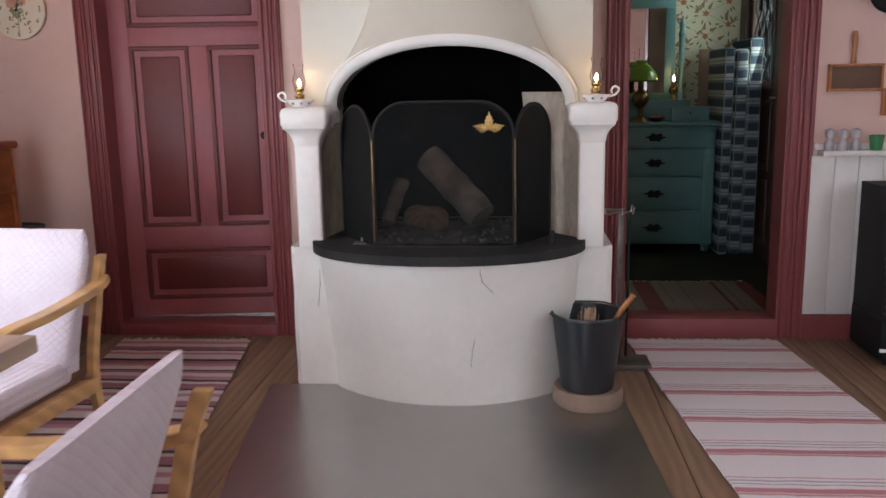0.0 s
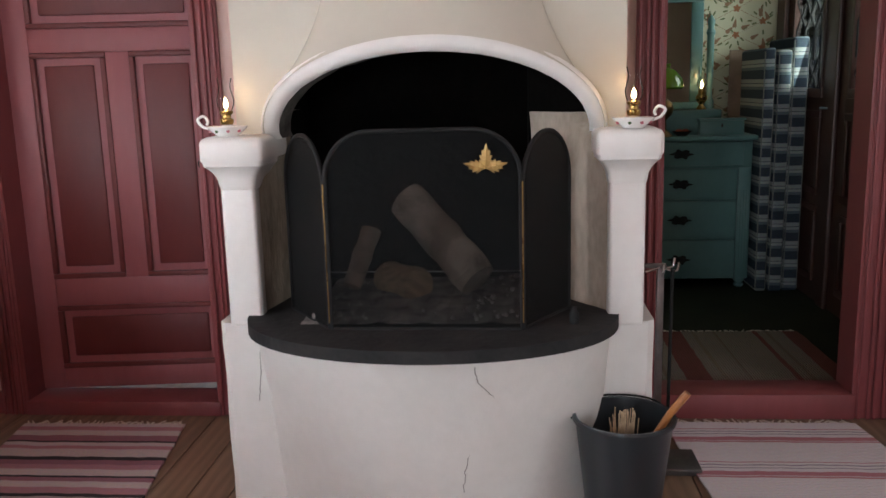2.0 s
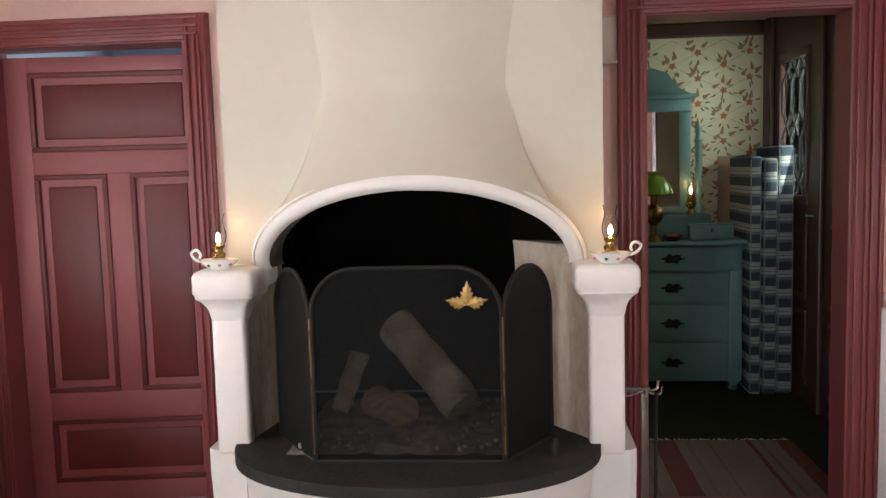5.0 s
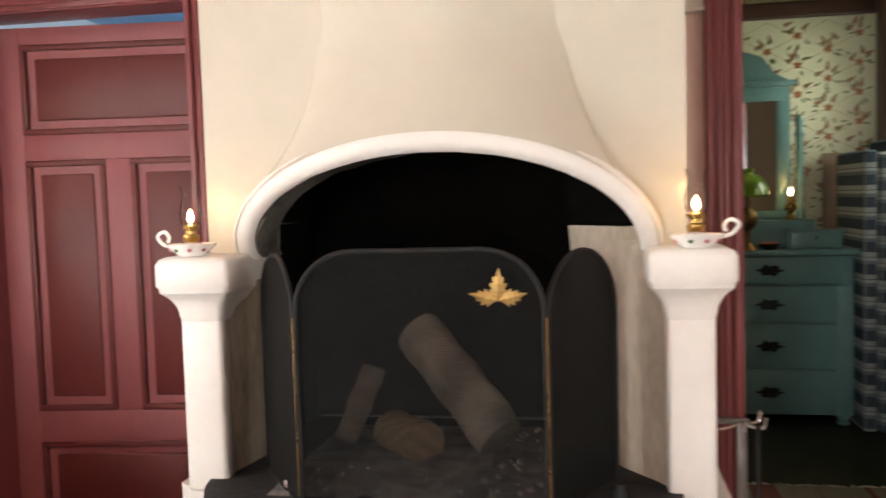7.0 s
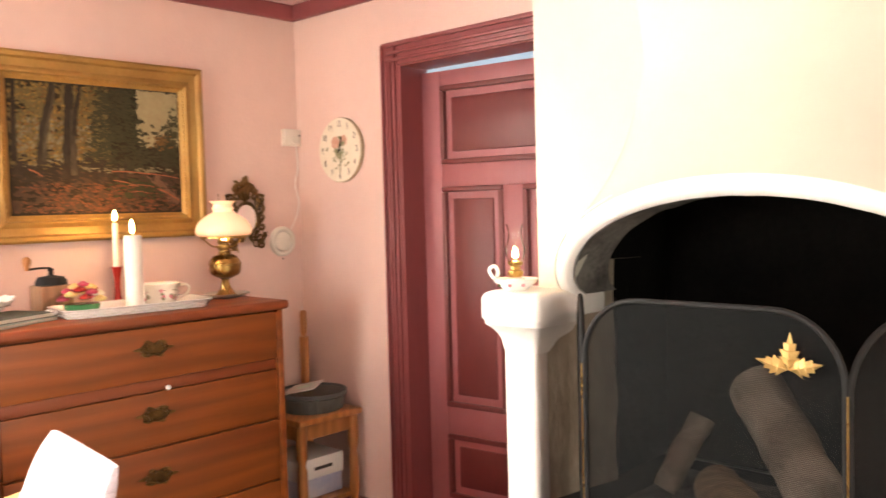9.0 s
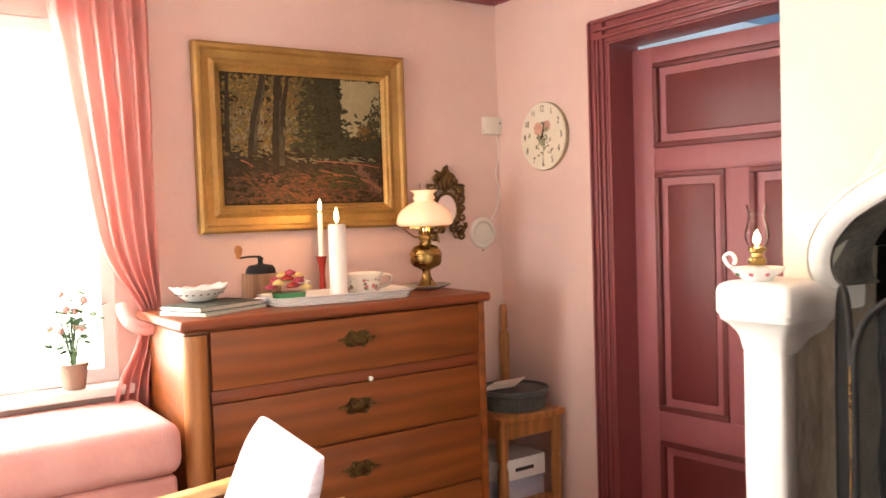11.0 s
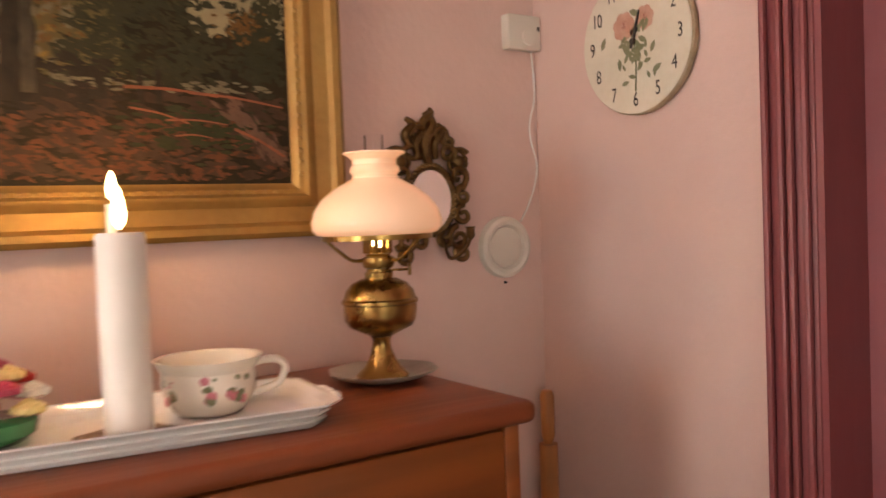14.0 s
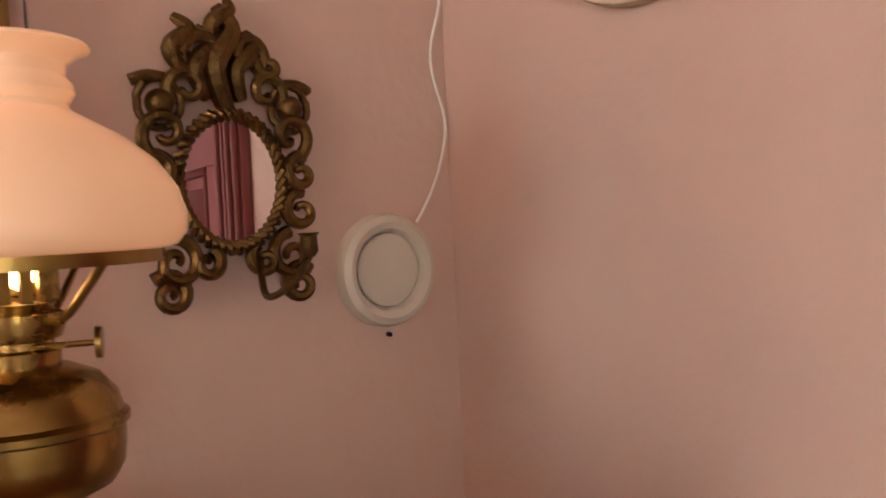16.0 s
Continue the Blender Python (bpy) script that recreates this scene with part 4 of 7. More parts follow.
def bottle():
    t = thing("lighter", (0.555, 3.02, 0.659), "small dark bottle standing on the hearth slab", "bottle")
    part("body", lathe([(0.0, 0), (0.014, 0.001), (0.015, 0.03), (0.009, 0.04), (0.009, 0.052), (0.0, 0.053)], PLACE[t], 16), M_IRON, t)


bottle()


def bucket():
    x, y = 0.703, 3.03
    t = thing("wooden_disc", (x, y, 0.004), "round brown wooden disc under the bucket", "trivet")
    part("disc", lathe([(0.0, 0), (0.135, 0.001), (0.142, 0.012), (0.142, 0.06), (0.134, 0.072), (0.0, 0.073)], PLACE[t], 40), M_STONE, t)
    t = thing("bucket", (x - 0.005, y - 0.02, 0.0775), "black plastic bucket of kindling standing on a wooden disc", "bucket")
    o = PLACE[t]
    prof = [(0.0, 0.0), (0.103, 0.001), (0.106, 0.008), (0.139, 0.295), (0.147, 0.297), (0.149, 0.305), (0.146, 0.312), (0.137, 0.311), (0.134, 0.295), (0.104, 0.012), (0.0, 0.011)]
    part("pail", lathe(prof, o, 48), M_BUCKET, t)
    part("handle", tube(curve_points([(o.x - 0.15, o.y, o.z + 0.30), (o.x - 0.10, o.y + 0.12, o.z + 0.312), (o.x, o.y + 0.158, o.z + 0.312), (o.x + 0.10, o.y + 0.12, o.z + 0.312), (o.x + 0.15, o.y, o.z + 0.30)]), 0.003), M_IRON, t, "thin wire handle")
    b = thing("hearth_brush", (o.x + 0.06, o.y, o.z + 0.02), "wooden hearth brush with straw bristles in the bucket", "brush")
    part("brush_handle", tube([(o.x + 0.06, o.y + 0.02, o.z + 0.18), (o.x + 0.13, o.y - 0.01, o.z + 0.32), (o.x + 0.175, o.y - 0.02, o.z + 0.385)], 0.011, 10), M_STOOL, b)
    bm = bmesh.new()
    rnd = random.Random(8)
    for k in range(70):
        a, q = rnd.random() * 6.28, rnd.random() * 0.032
        p = Vector((o.x + 0.0 + q * math.cos(a), o.y - 0.01 + q * math.sin(a), o.z + 0.10))
        tube([p, p + Vector((rnd.uniform(-0.02, 0.02), rnd.uniform(-0.02, 0.02), rnd.uniform(0.18, 0.23)))], 0.0018, 4, bm)
    part("bristles", bm, M_SPLIT, b, "pale straw bristles")


bucket()


def tool_stand():
    x, y = 0.882, 3.52
    t = thing("fire_tool_stand", (x, y, 0), "grey steel stand for fire tools with hooks", "tool stand")
    part("post", boxed(x - 0.012, x + 0.012, y - 0.012, y + 0.012, 0.02, 0.71, 0.003), M_GREYIRON, t)
    part("foot", boxed(x - 0.02, x + 0.14, y - 0.10, y + 0.07, 0.0, 0.025, 0.004), M_GREYIRON, t)
    part("crossbar", boxed(x - 0.09, x + 0.02, y - 0.008, y + 0.008, 0.71, 0.725, 0.003), M_GREYIRON, t)
    for dx, dy in ((0.0, -0.06), (0.05, -0.03), (0.05, 0.04), (-0.07, -0.05)):
        part("hook", tube(curve_points([(x, y, 0.712), (x + dx * 0.7, y + dy * 0.7, 0.705), (x + dx, y + dy, 0.71), (x + dx * 1.1, y + dy * 1.1, 0.735)], 5), 0.0045, 8), M_CHROME, t, "bent steel hook")
    p = thing("poker", (x + 0.03, y - 0.02, 0.03), "black iron poker hanging on the stand", "poker")
    part("rod", tube([(x + 0.035, y - 0.03, 0.71), (x + 0.03, y - 0.03, 0.05)], 0.006, 8), M_IRON, p)


tool_stand()


def mantel_lamp(x, y, flip):
    """Small oil lamp: porcelain dish with a ring handle, brass burner, glass chimney."""
    z = 1.2032
    t = thing("oil_lamp", (x, y, z), "small lit oil lamp with a flowered porcelain dish and glass chimney", "oil lamp", "lamps on the fireplace pillars")
    o = PLACE[t]
    part("dish", lathe([(0.0, 0.0), (0.03, 0.001), (0.034, 0.005), (0.055, 0.022), (0.060, 0.030), (0.057, 0.029), (0.045, 0.017), (0.028, 0.010), (0.024, 0.03), (0.014, 0.034), (0.0, 0.035)], o, 32), M_PORC, t, "white porcelain dish")
    part("ring_handle", tube(curve_points([(x + flip * 0.05, y, z + 0.022), (x + flip * 0.075, y, z + 0.030), (x + flip * 0.088, y, z + 0.05), (x + flip * 0.07, y, z + 0.060), (x + flip * 0.058, y, z + 0.046), (x + flip * 0.062, y, z + 0.034)], 5), 0.0045, 8), M_PORC, t)
    for a in (200, 250, 290, 330):
        r = bmesh.new()
        bmesh.ops.create_icosphere(r, subdivisions=1, radius=0.006, matrix=pose(x + 0.049 * math.cos(radians(a)), y + 0.049 * math.sin(radians(a)), z + 0.017))
        part("painted_flower", r, M_SALMONPRINT if a != 250 else M_LEAFGREEN, t, "painted red flower")
    part("burner", lathe([(0.0, 0.034), (0.017, 0.035), (0.020, 0.042), (0.020, 0.050), (0.013, 0.054), (0.013, 0.062), (0.019, 0.066), (0.020, 0.074), (0.008, 0.078), (0.0, 0.079)], o, 24), M_BRASS, t, "brass burner")
    part("chimney", lathe([(0.017, 0.074), (0.024, 0.09), (0.026, 0.105), (0.021, 0.125), (0.0165, 0.142), (0.018, 0.155), (0.0225, 0.17), (0.0215, 0.17), (0.017, 0.154), (0.0155, 0.141), (0.020, 0.125), (0.025, 0.105), (0.023, 0.09), (0.016, 0.074)], o, 28), M_GLASS, t, "waisted clear glass chimney")
    part("flame", lathe([(0.0, 0.080), (0.006, 0.085), (0.008, 0.092), (0.005, 0.104), (0.0, 0.114)], o, 12), M_FLAME, t, "warm flame")
    flame_lamp("oil_lamp_light", (x, y, z + 0.13), 0.28)


mantel_lamp(-0.455, 3.14, -1)
mantel_lamp(0.727, 3.12, 1)


# ---- rugs ----
def rug(name, x0, x1, y0, y1, material, label, skew=0.0, floor=0.0):
    t = thing(name, ((x0 + x1) / 2, (y0 + y1) / 2, floor), label, "rug")
    bm = bmesh.new()
    nx, ny = 10, 60
    rows = []
    for j in range(ny + 1):
        y = y0 + (y1 - y0) * j / ny
        w = 0.008 * noise.noise((y * 9, x0, 0))
        rows.append([(x0 + w + (x1 - x0) * i / nx + skew * (y - y1), y + 0.008 * noise.noise((i * 0.7, y * 3, 4)), floor + 0.012 + 0.003 * noise.noise((i * 1.3, y * 6, 1))) for i in range(nx + 1)])
    loft(rows, bm)
    r = bmesh.ops.extrude_face_region(bm, geom=bm.faces[:])
    for v in [g for g in r["geom"] if isinstance(g, bmesh.types.BMVert)]:
        v.co.z = floor + 0.0045
    part("weave", bm, material, t)
    bm = bmesh.new()
    rnd = random.Random(4)
    for k in range(int((x1 - x0) / 0.022)):
        x = x0 + 0.012 + k * 0.022
        p = Vector((x, y1 - 0.004, floor + 0.010))
        tube([p, p + Vector((rnd.uniform(-0.01, 0.01), 0.02, -0.003)), p + Vector((rnd.uniform(-0.025, 0.025), rnd.uniform(0.03, 0.05), -0.004))], 0.0028, 5, bm)
    part("fringe", bm, M_PAPER, t, "knotted pale fringe")


rug("rag_rug", 0.965, 1.70, -0.4, 3.87, M_RUG, "white rag rug with pink stripes on the floorboards", -0.083)
rug("rag_rug", -1.63, -0.95, 1.2, 3.82, M_RUGL, "mauve, cream and black striped rag rug before the door", -0.15)
rug("hall_rug", 1.0, 1.84, 4.2, 4.98, M_RUGH, "tan rag rug with brown stripes on the dark hall floor", 0.0, HF)


# ---- chest of drawers and what stands on it ----
def bat_handle(t, x, y, z, s=1.0, axis="x", metal=None):
    """Pierced brass back plate with a drop handle, on a face towards +x (or -y)."""
    bm = bmesh.new()
    pts = []
    for k in range(40):
        a = 2 * math.pi * k / 40
        r = 1 + 0.22 * math.cos(6 * a + 0.5) + 0.10 * math.cos(10 * a)
        pts.append((0.058 * s * r * math.cos(a), 0.026 * s * r * math.sin(a)))
    f = (lambda u, v, d: (x + d, y + u, z + v)) if axis == "x" else (lambda u, v, d: (x + u, y - d, z + v))
    prism([f(u, v, 0.0005) for u, v in pts], Vector(f(0, 0, 0.003)) - Vector(f(0, 0, 0)), bm)
    for k in range(14):
        a = 2 * math.pi * k / 14
        bmesh.ops.create_icosphere(bm, subdivisions=1, radius=0.006 * s, matrix=Matrix.Translation(f(0.045 * s * math.cos(a), 0.019 * s * math.sin(a), 0.003)))
    h = part("handle_plate", bm, metal or M_BRONZE, t, "dark pierced brass handle plate")
    part("drop_handle", tube([f(u, v, d) for u, v, d in ((-0.034 * s, 0.006, 0.004), (-0.034 * s, 0.002, 0.016), (-0.026 * s, -0.014 * s, 0.02), (0, -0.019 * s, 0.02), (0.026 * s, -0.014 * s, 0.02), (0.034 * s, 0.002, 0.016), (0.034 * s, 0.006, 0.004))], 0.0035 * s, 8), metal or M_BRONZE, h)


CF, CT = -1.890, 1.068


def pine_chest():
    t = thing("chest_of_drawers", (-2.13, 2.88, 0), "orange varnished pine chest of drawers with brass handles", "chest of drawers")
    y0, y1, xb = 2.300, 3.450, XL + 0.025
    part("carcass", boxed(xb, CF - 0.024, y0, y1, 0.07, CT - 0.035, 0.004), M_PINE, t)
    part("plinth", boxed(xb, CF + 0.006, y0 - 0.006, y1 + 0.006, 0.0, 0.085, 0.006), M_PINETOP, t)
    part("top", boxed(xb, CF + 0.022, y0 - 0.025, y1 + 0.025, CT - 0.036, CT, 0.014, 4), M_PINETOP, t, "reddish moulded top")
    part("corner_column", lathe([(0.0, 0), (0.04, 0), (0.04, 0.93), (0.0, 0.931)], (CF - 0.022, y0 + 0.03, 0.09), 24), M_STOOL, t, "pale rounded corner column")
    part("corner_stile", boxed(CF - 0.0235, CF + 0.004, y1 - 0.028, y1, 0.086, CT - 0.037, 0.003), M_PINE, t)
    for k, (za, zb) in enumerate(((0.838, CT - 0.042), (0.600, 0.792), (0.355, 0.590), (0.092, 0.343))):
        d = part("drawer", boxed(CF - 0.0235, CF - 0.002 + (0.006 if k == 0 else 0), y0 + 0.074, y1 - 0.03, za, zb, 0.004), M_PINE, t, "pine drawer front")
        bat_handle(d, CF - 0.002 + (0.006 if k == 0 else 0), 2.892, (za + zb) / 2 + 0.018, 1.05)
    part("strip", boxed(CF - 0.0235, CF - 0.010, y0 + 0.074, y1 - 0.03, 0.795, 0.835, 0.002), M_PINETOP, t, "narrow strip between the drawers")
    k = lathe([(0.0, 0), (0.009, 0.001), (0.009, 0.008), (0.0, 0.010)], seg=14)
    bmesh.ops.transform(k, matrix=pose(CF - 0.0102, 2.946, 0.800, 0, 90), verts=k.verts)
    part("escutcheon", k, M_PORC, t, "white keyhole button")


pine_chest()


def brass_lamp():
    x, y = -2.178, 3.380
    t = thing("saucer", (x, y, CT + 0.0005), "scalloped grey saucer under the brass lamp", "saucer")
    part("plate", lathe([(0.0, 0), (0.05, 0.001), (0.075, 0.008), (0.095, 0.017), (0.097, 0.020), (0.073, 0.012), (0.048, 0.005), (0.0, 0.004)], PLACE[t], 48, (8, 0.06)), M_PEWTER, t)
    t = thing("table_lamp", (x, y, CT + 0.006), "lit brass oil lamp with a white opal glass shade", "table lamp")
    o = PLACE[t]
    part("foot", lathe([(0, 0), (0.04592, 0.000415), (0.04756, 0.00498), (0.04428, 0.0083), (0.0328, 0.01826), (0.02296, 0.03486), (0.01722, 0.05312), (0.01558, 0.0664), (0.01886, 0.07304), (0, 0.07387)], o, 40), M_BRASS, t)
    part("oil_font", lathe([(0, 0.074), (0.01968, 0.074), (0.0369, 0.082), (0.05576, 0.091), (0.06314, 0.103), (0.06478, 0.117), (0.06478, 0.131), (0.06806, 0.133), (0.06806, 0.138), (0.06396, 0.141), (0.06068, 0.153), (0.0492, 0.167), (0.03116, 0.175), (0, 0.176)], o, 48), M_BRASS, t, "round brass font with a rib")
    part("burner", lathe([(0, 0.175), (0.0246, 0.175), (0.0254, 0.186), (0.0213, 0.188), (0.0213, 0.193), (0.0262, 0.195), (0.0295, 0.204), (0.0287, 0.212), (0.0213, 0.215), (0.0230, 0.219), (0, 0.220)], o, 36), M_BRASS, t)
    for k in range(10):
        a = 2 * math.pi * k / 10
        bm = bmesh.new()
        box(bm, x + 0.0215 * math.cos(a) - 0.004, x + 0.0215 * math.cos(a) + 0.004, y + 0.0215 * math.sin(a) - 0.004, y + 0.0215 * math.sin(a) + 0.004, o.z + 0.220, o.z + 0.246, 0.001, 1)
        part("gallery_prong", bm, M_BRASS, t)
    kn = part("wick_knob", tube([(x + 0.02, y, o.z + 0.190), (x + 0.034, y + 0.040, o.z + 0.190)], 0.0022, 8), M_BRASS, t)
    k = lathe([(0.0, 0), (0.011, 0.0), (0.011, 0.004), (0.0, 0.004)], seg=16)
    bmesh.ops.transform(k, matrix=pose(x + 0.034, y + 0.040, o.z + 0.190) @ pose(0, 0, 0, 0, 0, 68) @ pose(0, 0, 0, 0, 90, 0), verts=k.verts)
    part("knob_disc", k, M_BRASS, kn)
    for a in (20, 140, 260):
        c, s = math.cos(radians(a)), math.sin(radians(a))
        part("shade_arm", tube(curve_points([(x + 0.029 * c, y + 0.029 * s, o.z + 0.208), (x + 0.05 * c, y + 0.05 * s, o.z + 0.210), (x + 0.076 * c, y + 0.076 * s, o.z + 0.230), (x + 0.096 * c, y + 0.096 * s, o.z + 0.248)], 5), 0.003, 8), M_BRASS, t, "curved brass arm")
    part("shade_ring", lathe([(0.09416, 0.244), (0.09814, 0.244), (0.09814, 0.255), (0.09416, 0.255), (0.09416, 0.244)], o, 56), M_BRASS, t, "brass ring")
    prof = [(0.09496, 0.252), (0.1076, 0.2554), (0.1144, 0.264), (0.1155, 0.2761), (0.11, 0.2959), (0.0965, 0.3156), (0.07517, 0.3328), (0.05223, 0.3457), (0.04115, 0.3518), (0.03957, 0.3569), (0.04431, 0.3638), (0.04352, 0.3698), (0.03877, 0.3758), (0.03957, 0.3844), (0.04748, 0.3913), (0.05539, 0.3948), (0.0546, 0.3973), (0.0459, 0.3939), (0.03719, 0.3862), (0.03561, 0.3561), (0.04906, 0.3423), (0.0728, 0.3294), (0.09337, 0.3122), (0.1068, 0.2941), (0.1123, 0.2752), (0.1108, 0.2649), (0.1053, 0.258), (0.09416, 0.2546)]
    part("shade", lathe(prof, o, 64), M_OPAL, t, "white opal glass shade with a flared neck")
    part("glass_chimney", lathe([(0.01968, 0.224), (0.0246, 0.24), (0.02542, 0.257), (0.01722, 0.282), (0.0164, 0.427), (0.01558, 0.427), (0.01558, 0.282), (0.02378, 0.257), (0.02296, 0.24), (0.01804, 0.224)], o, 32), M_GLASS, t, "clear glass chimney")
    part("flame", lathe([(0, 0.228), (0.00984, 0.234), (0.01066, 0.244), (0.00574, 0.256), (0, 0.262)], o, 16), M_FLAME, t, "warm flame")
    flame_lamp("table_lamp_light", (x, y, o.z + 0.285), 3.2)


M_PEWTER = mat("grey_scalloped_saucer", (0.45, 0.40, 0.33), (0.36, 0.31, 0.25), 20, 0.35)
brass_lamp()


def ornate_mirror():
    x, cy, cz = XL + 0.006, 3.645, 1.391
    t = thing("wall_mirror", (x, cy, cz), "small oval mirror in a pierced bronze scrollwork frame", "mirror")
    # oval glass
    gl = [(x + 0.012, cy + 0.056 * math.cos(2 * math.pi * k / 40), cz + 0.068 * math.sin(2 * math.pi * k / 40)) for k in range(40)]
    part("mirror_glass", prism(gl, (-0.003, 0, 0)), M_MIRROR, t, "oval mirror glass", False)
    bm = bmesh.new()
    for k in range(44):
        a = 2 * math.pi * k / 44
        b = a + 0.16
        tube([(x + 0.011, cy + 0.055 * math.cos(a), cz + 0.067 * math.sin(a)), (x + 0.017, cy + 0.061 * math.cos(b), cz + 0.073 * math.sin(b)), (x + 0.011, cy + 0.066 * math.cos(b + 0.06), cz + 0.079 * math.sin(b + 0.06))], 0.004, 6, bm)
    part("rope_border", bm, M_BRONZE, t, "twisted rope border")

    def scroll(y0, z0, r, turns, start, flip, th=0.008):
        pts, rad = [], []
        n = 26
        for k in range(n + 1):
            u = k / n
            a = start + flip * turns * 2 * math.pi * u
            q = r * (1 - 0.82 * u)
            pts.append((x + 0.008 + 0.008 * math.sin(math.pi * u), cy + y0 + q * math.cos(a), cz + z0 + q * math.sin(a)))
            rad.append(th * (1 - 0.45 * u))
        return tube(pts, th, 8, radii=rad)

    for sg in (-1, 1):
        for y0, z0, r, tn, st in ((0.072, 0.05, 0.027, 1.1, -1.2), (0.084, 0.008, 0.021, 1.2, 1.2), (0.082, -0.035, 0.023, 1.2, 1.4), (0.068, -0.085, 0.027, 1.3, 1.6), (0.076, -0.118, 0.022, 1.5, 0.8), (0.034, -0.088, 0.018, 1.1, 2.0), (0.045, 0.098, 0.024, 1.1, -0.8), (0.026, 0.138, 0.022, 1.2, -0.6), (0.05, 0.128, 0.014, 1.0, 2.6)):
            part("scroll", scroll(sg * y0, z0, r, tn, st if sg > 0 else math.pi - st, sg), M_BRONZE, t, "bronze scroll")
        # cartouche with a plain boss at each shoulder
        ring = [(x + 0.009 + 0.002 * math.sin(k * 2.2), cy + sg * 0.075 + 0.023 * math.cos(2 * math.pi * k / 24), cz + 0.082 + 0.026 * math.sin(2 * math.pi * k / 24)) for k in range(25)]
        part("boss_ring", tube(ring, 0.0045, 8), M_BRONZE, t, "curled ring")
        bm = bmesh.new()
        bmesh.ops.create_icosphere(bm, subdivisions=3, radius=0.015, matrix=Matrix.Translation((x + 0.01, cy + sg * 0.075, cz + 0.082)))
        part("boss", bm, M_BRONZE, t, "round boss")
        part("shoulder_tip", tube(curve_points([(x + 0.006, cy + sg * 0.06, cz + 0.108), (x + 0.010, cy + sg * 0.085, cz + 0.110), (x + 0.006, cy + sg * 0.103, cz + 0.104)], 5), 0.006, 8), M_BRONZE, t)
    # flame-shaped crest and leaves
    for y0, y1, z0, z1, r in ((0, -0.006, 0.08, 0.19, 0.013), (-0.02, -0.03, 0.09, 0.165, 0.010), (0.018, 0.026, 0.09, 0.165, 0.010), (-0.012, 0.006, 0.15, 0.198, 0.008), (-0.045, -0.055, 0.115, 0.175, 0.009)):
        pts = curve_points([(x + 0.006, cy + y0, cz + z0), (x + 0.014, cy + (y0 + y1) / 2 - 0.012, cz + (z0 * 0.6 + z1 * 0.4)), (x + 0.012, cy + (y0 + y1) / 2 + 0.010, cz + (z0 * 0.25 + z1 * 0.75)), (x + 0.006, cy + y1, cz + z1)], 6)
        part("crest_leaf", tube(pts, r, 8, radii=[r * (0.5 + 0.6 * math.sin(math.pi * (0.15 + 0.85 * k / (len(pts) - 1)))) for k in range(len(pts))]), M_BRONZE, t, "curling bronze leaf")
    # candle arm
    part("candle_arm", tube(curve_points([(x + 0.008, cy + 0.03, cz - 0.085), (x + 0.06, cy + 0.01, cz - 0.125), (x + 0.085, cy + 0.03, cz - 0.11), (x + 0.075, cy + 0.055, cz - 0.085)], 6), 0.004, 8), M_BRONZE, t, "small bronze candle arm")
    part("candle_cup", lathe([(0.0, 0), (0.006, 0), (0.010, 0.006), (0.009, 0.022), (0.012, 0.026), (0.0, 0.026)], (x + 0.075, cy + 0.055, cz - 0.086), 16), M_BRONZE, t)


ornate_mirror()


def air_vent():
    y, z = 3.850, 1.279
    t = thing("air_vent", (XL, y, z), "round off-white air valve on the pink wall", "air vent")
    o = Matrix.Translation((XL, y, z)) @ pose(0, 0, 0, 0, 90, 0)
    for nm, pr in (("rim", [(0.046, 0.0), (0.0715, 0.0005), (0.0715, 0.008), (0.068, 0.017), (0.060, 0.021), (0.052, 0.018), (0.048, 0.010), (0.046, 0.0)]), ("valve_disc", [(0.0, 0.001), (0.0455, 0.001), (0.0455, 0.012), (0.040, 0.0135), (0.018, 0.0105), (0.006, 0.010), (0.0, 0.0098)])):
        bm = lathe(pr, seg=56)
        bmesh.ops.transform(bm, matrix=o, verts=bm.verts)
        part(nm, bm, M_OFFW, t)
    n = thing("nail", (XL, y + 0.002, 1.197), "small rusty nail in the wall", "nail")
    part("nail_head", tube([(XL, y + 0.002, 1.197), (XL + 0.006, y + 0.002, 1.197)], 0.003, 8), M_IRON, n)


air_vent()


def thermostat():
    y0, y1, z0, z1 = 3.866, 3.962, 1.732, 1.812
    t = thing("thermostat", (XL, (y0 + y1) / 2, z0), "white plastic wall box with a white cable", "thermostat")
    part("case", boxed(XL, XL + 0.03, y0, y1, z0, z1, 0.004), M_OFFW, t)
    k = lathe([(0.0, 0), (0.018, 0), (0.017, 0.004), (0.0, 0.005)], seg=24)
    bmesh.ops.transform(k, matrix=pose(XL + 0.03, (y0 + y1) / 2 + 0.008, z0 + 0.028) @ pose(0, 0, 0, 0, 90, 0), verts=k.verts)
    part("dial", k, M_OFFW, t)
    part("slot", boxed(XL + 0.03, XL + 0.0315, y1 - 0.012, y1 - 0.006, z0 + 0.045, z0 + 0.055), M_BLACKINK, t)
    c = thing("cable", (XL, 3.91, 1.4), "thin white cable running down the wall corner", "cable")
    part("wire", tube(curve_points([(XL + 0.008, 3.948, 1.732), (XL + 0.005, 3.957, 1.633), (XL + 0.005, 3.940, 1.57), (XL + 0.005, 3.940, 1.53), (XL + 0.005, 3.957, 1.468), (XL + 0.005, 3.948, 1.42), (XL + 0.005, 3.925, 1.37), (XL + 0.004, 3.902, 1.336)], 6), 0.0022, 8), M_PORC, c)


thermostat()


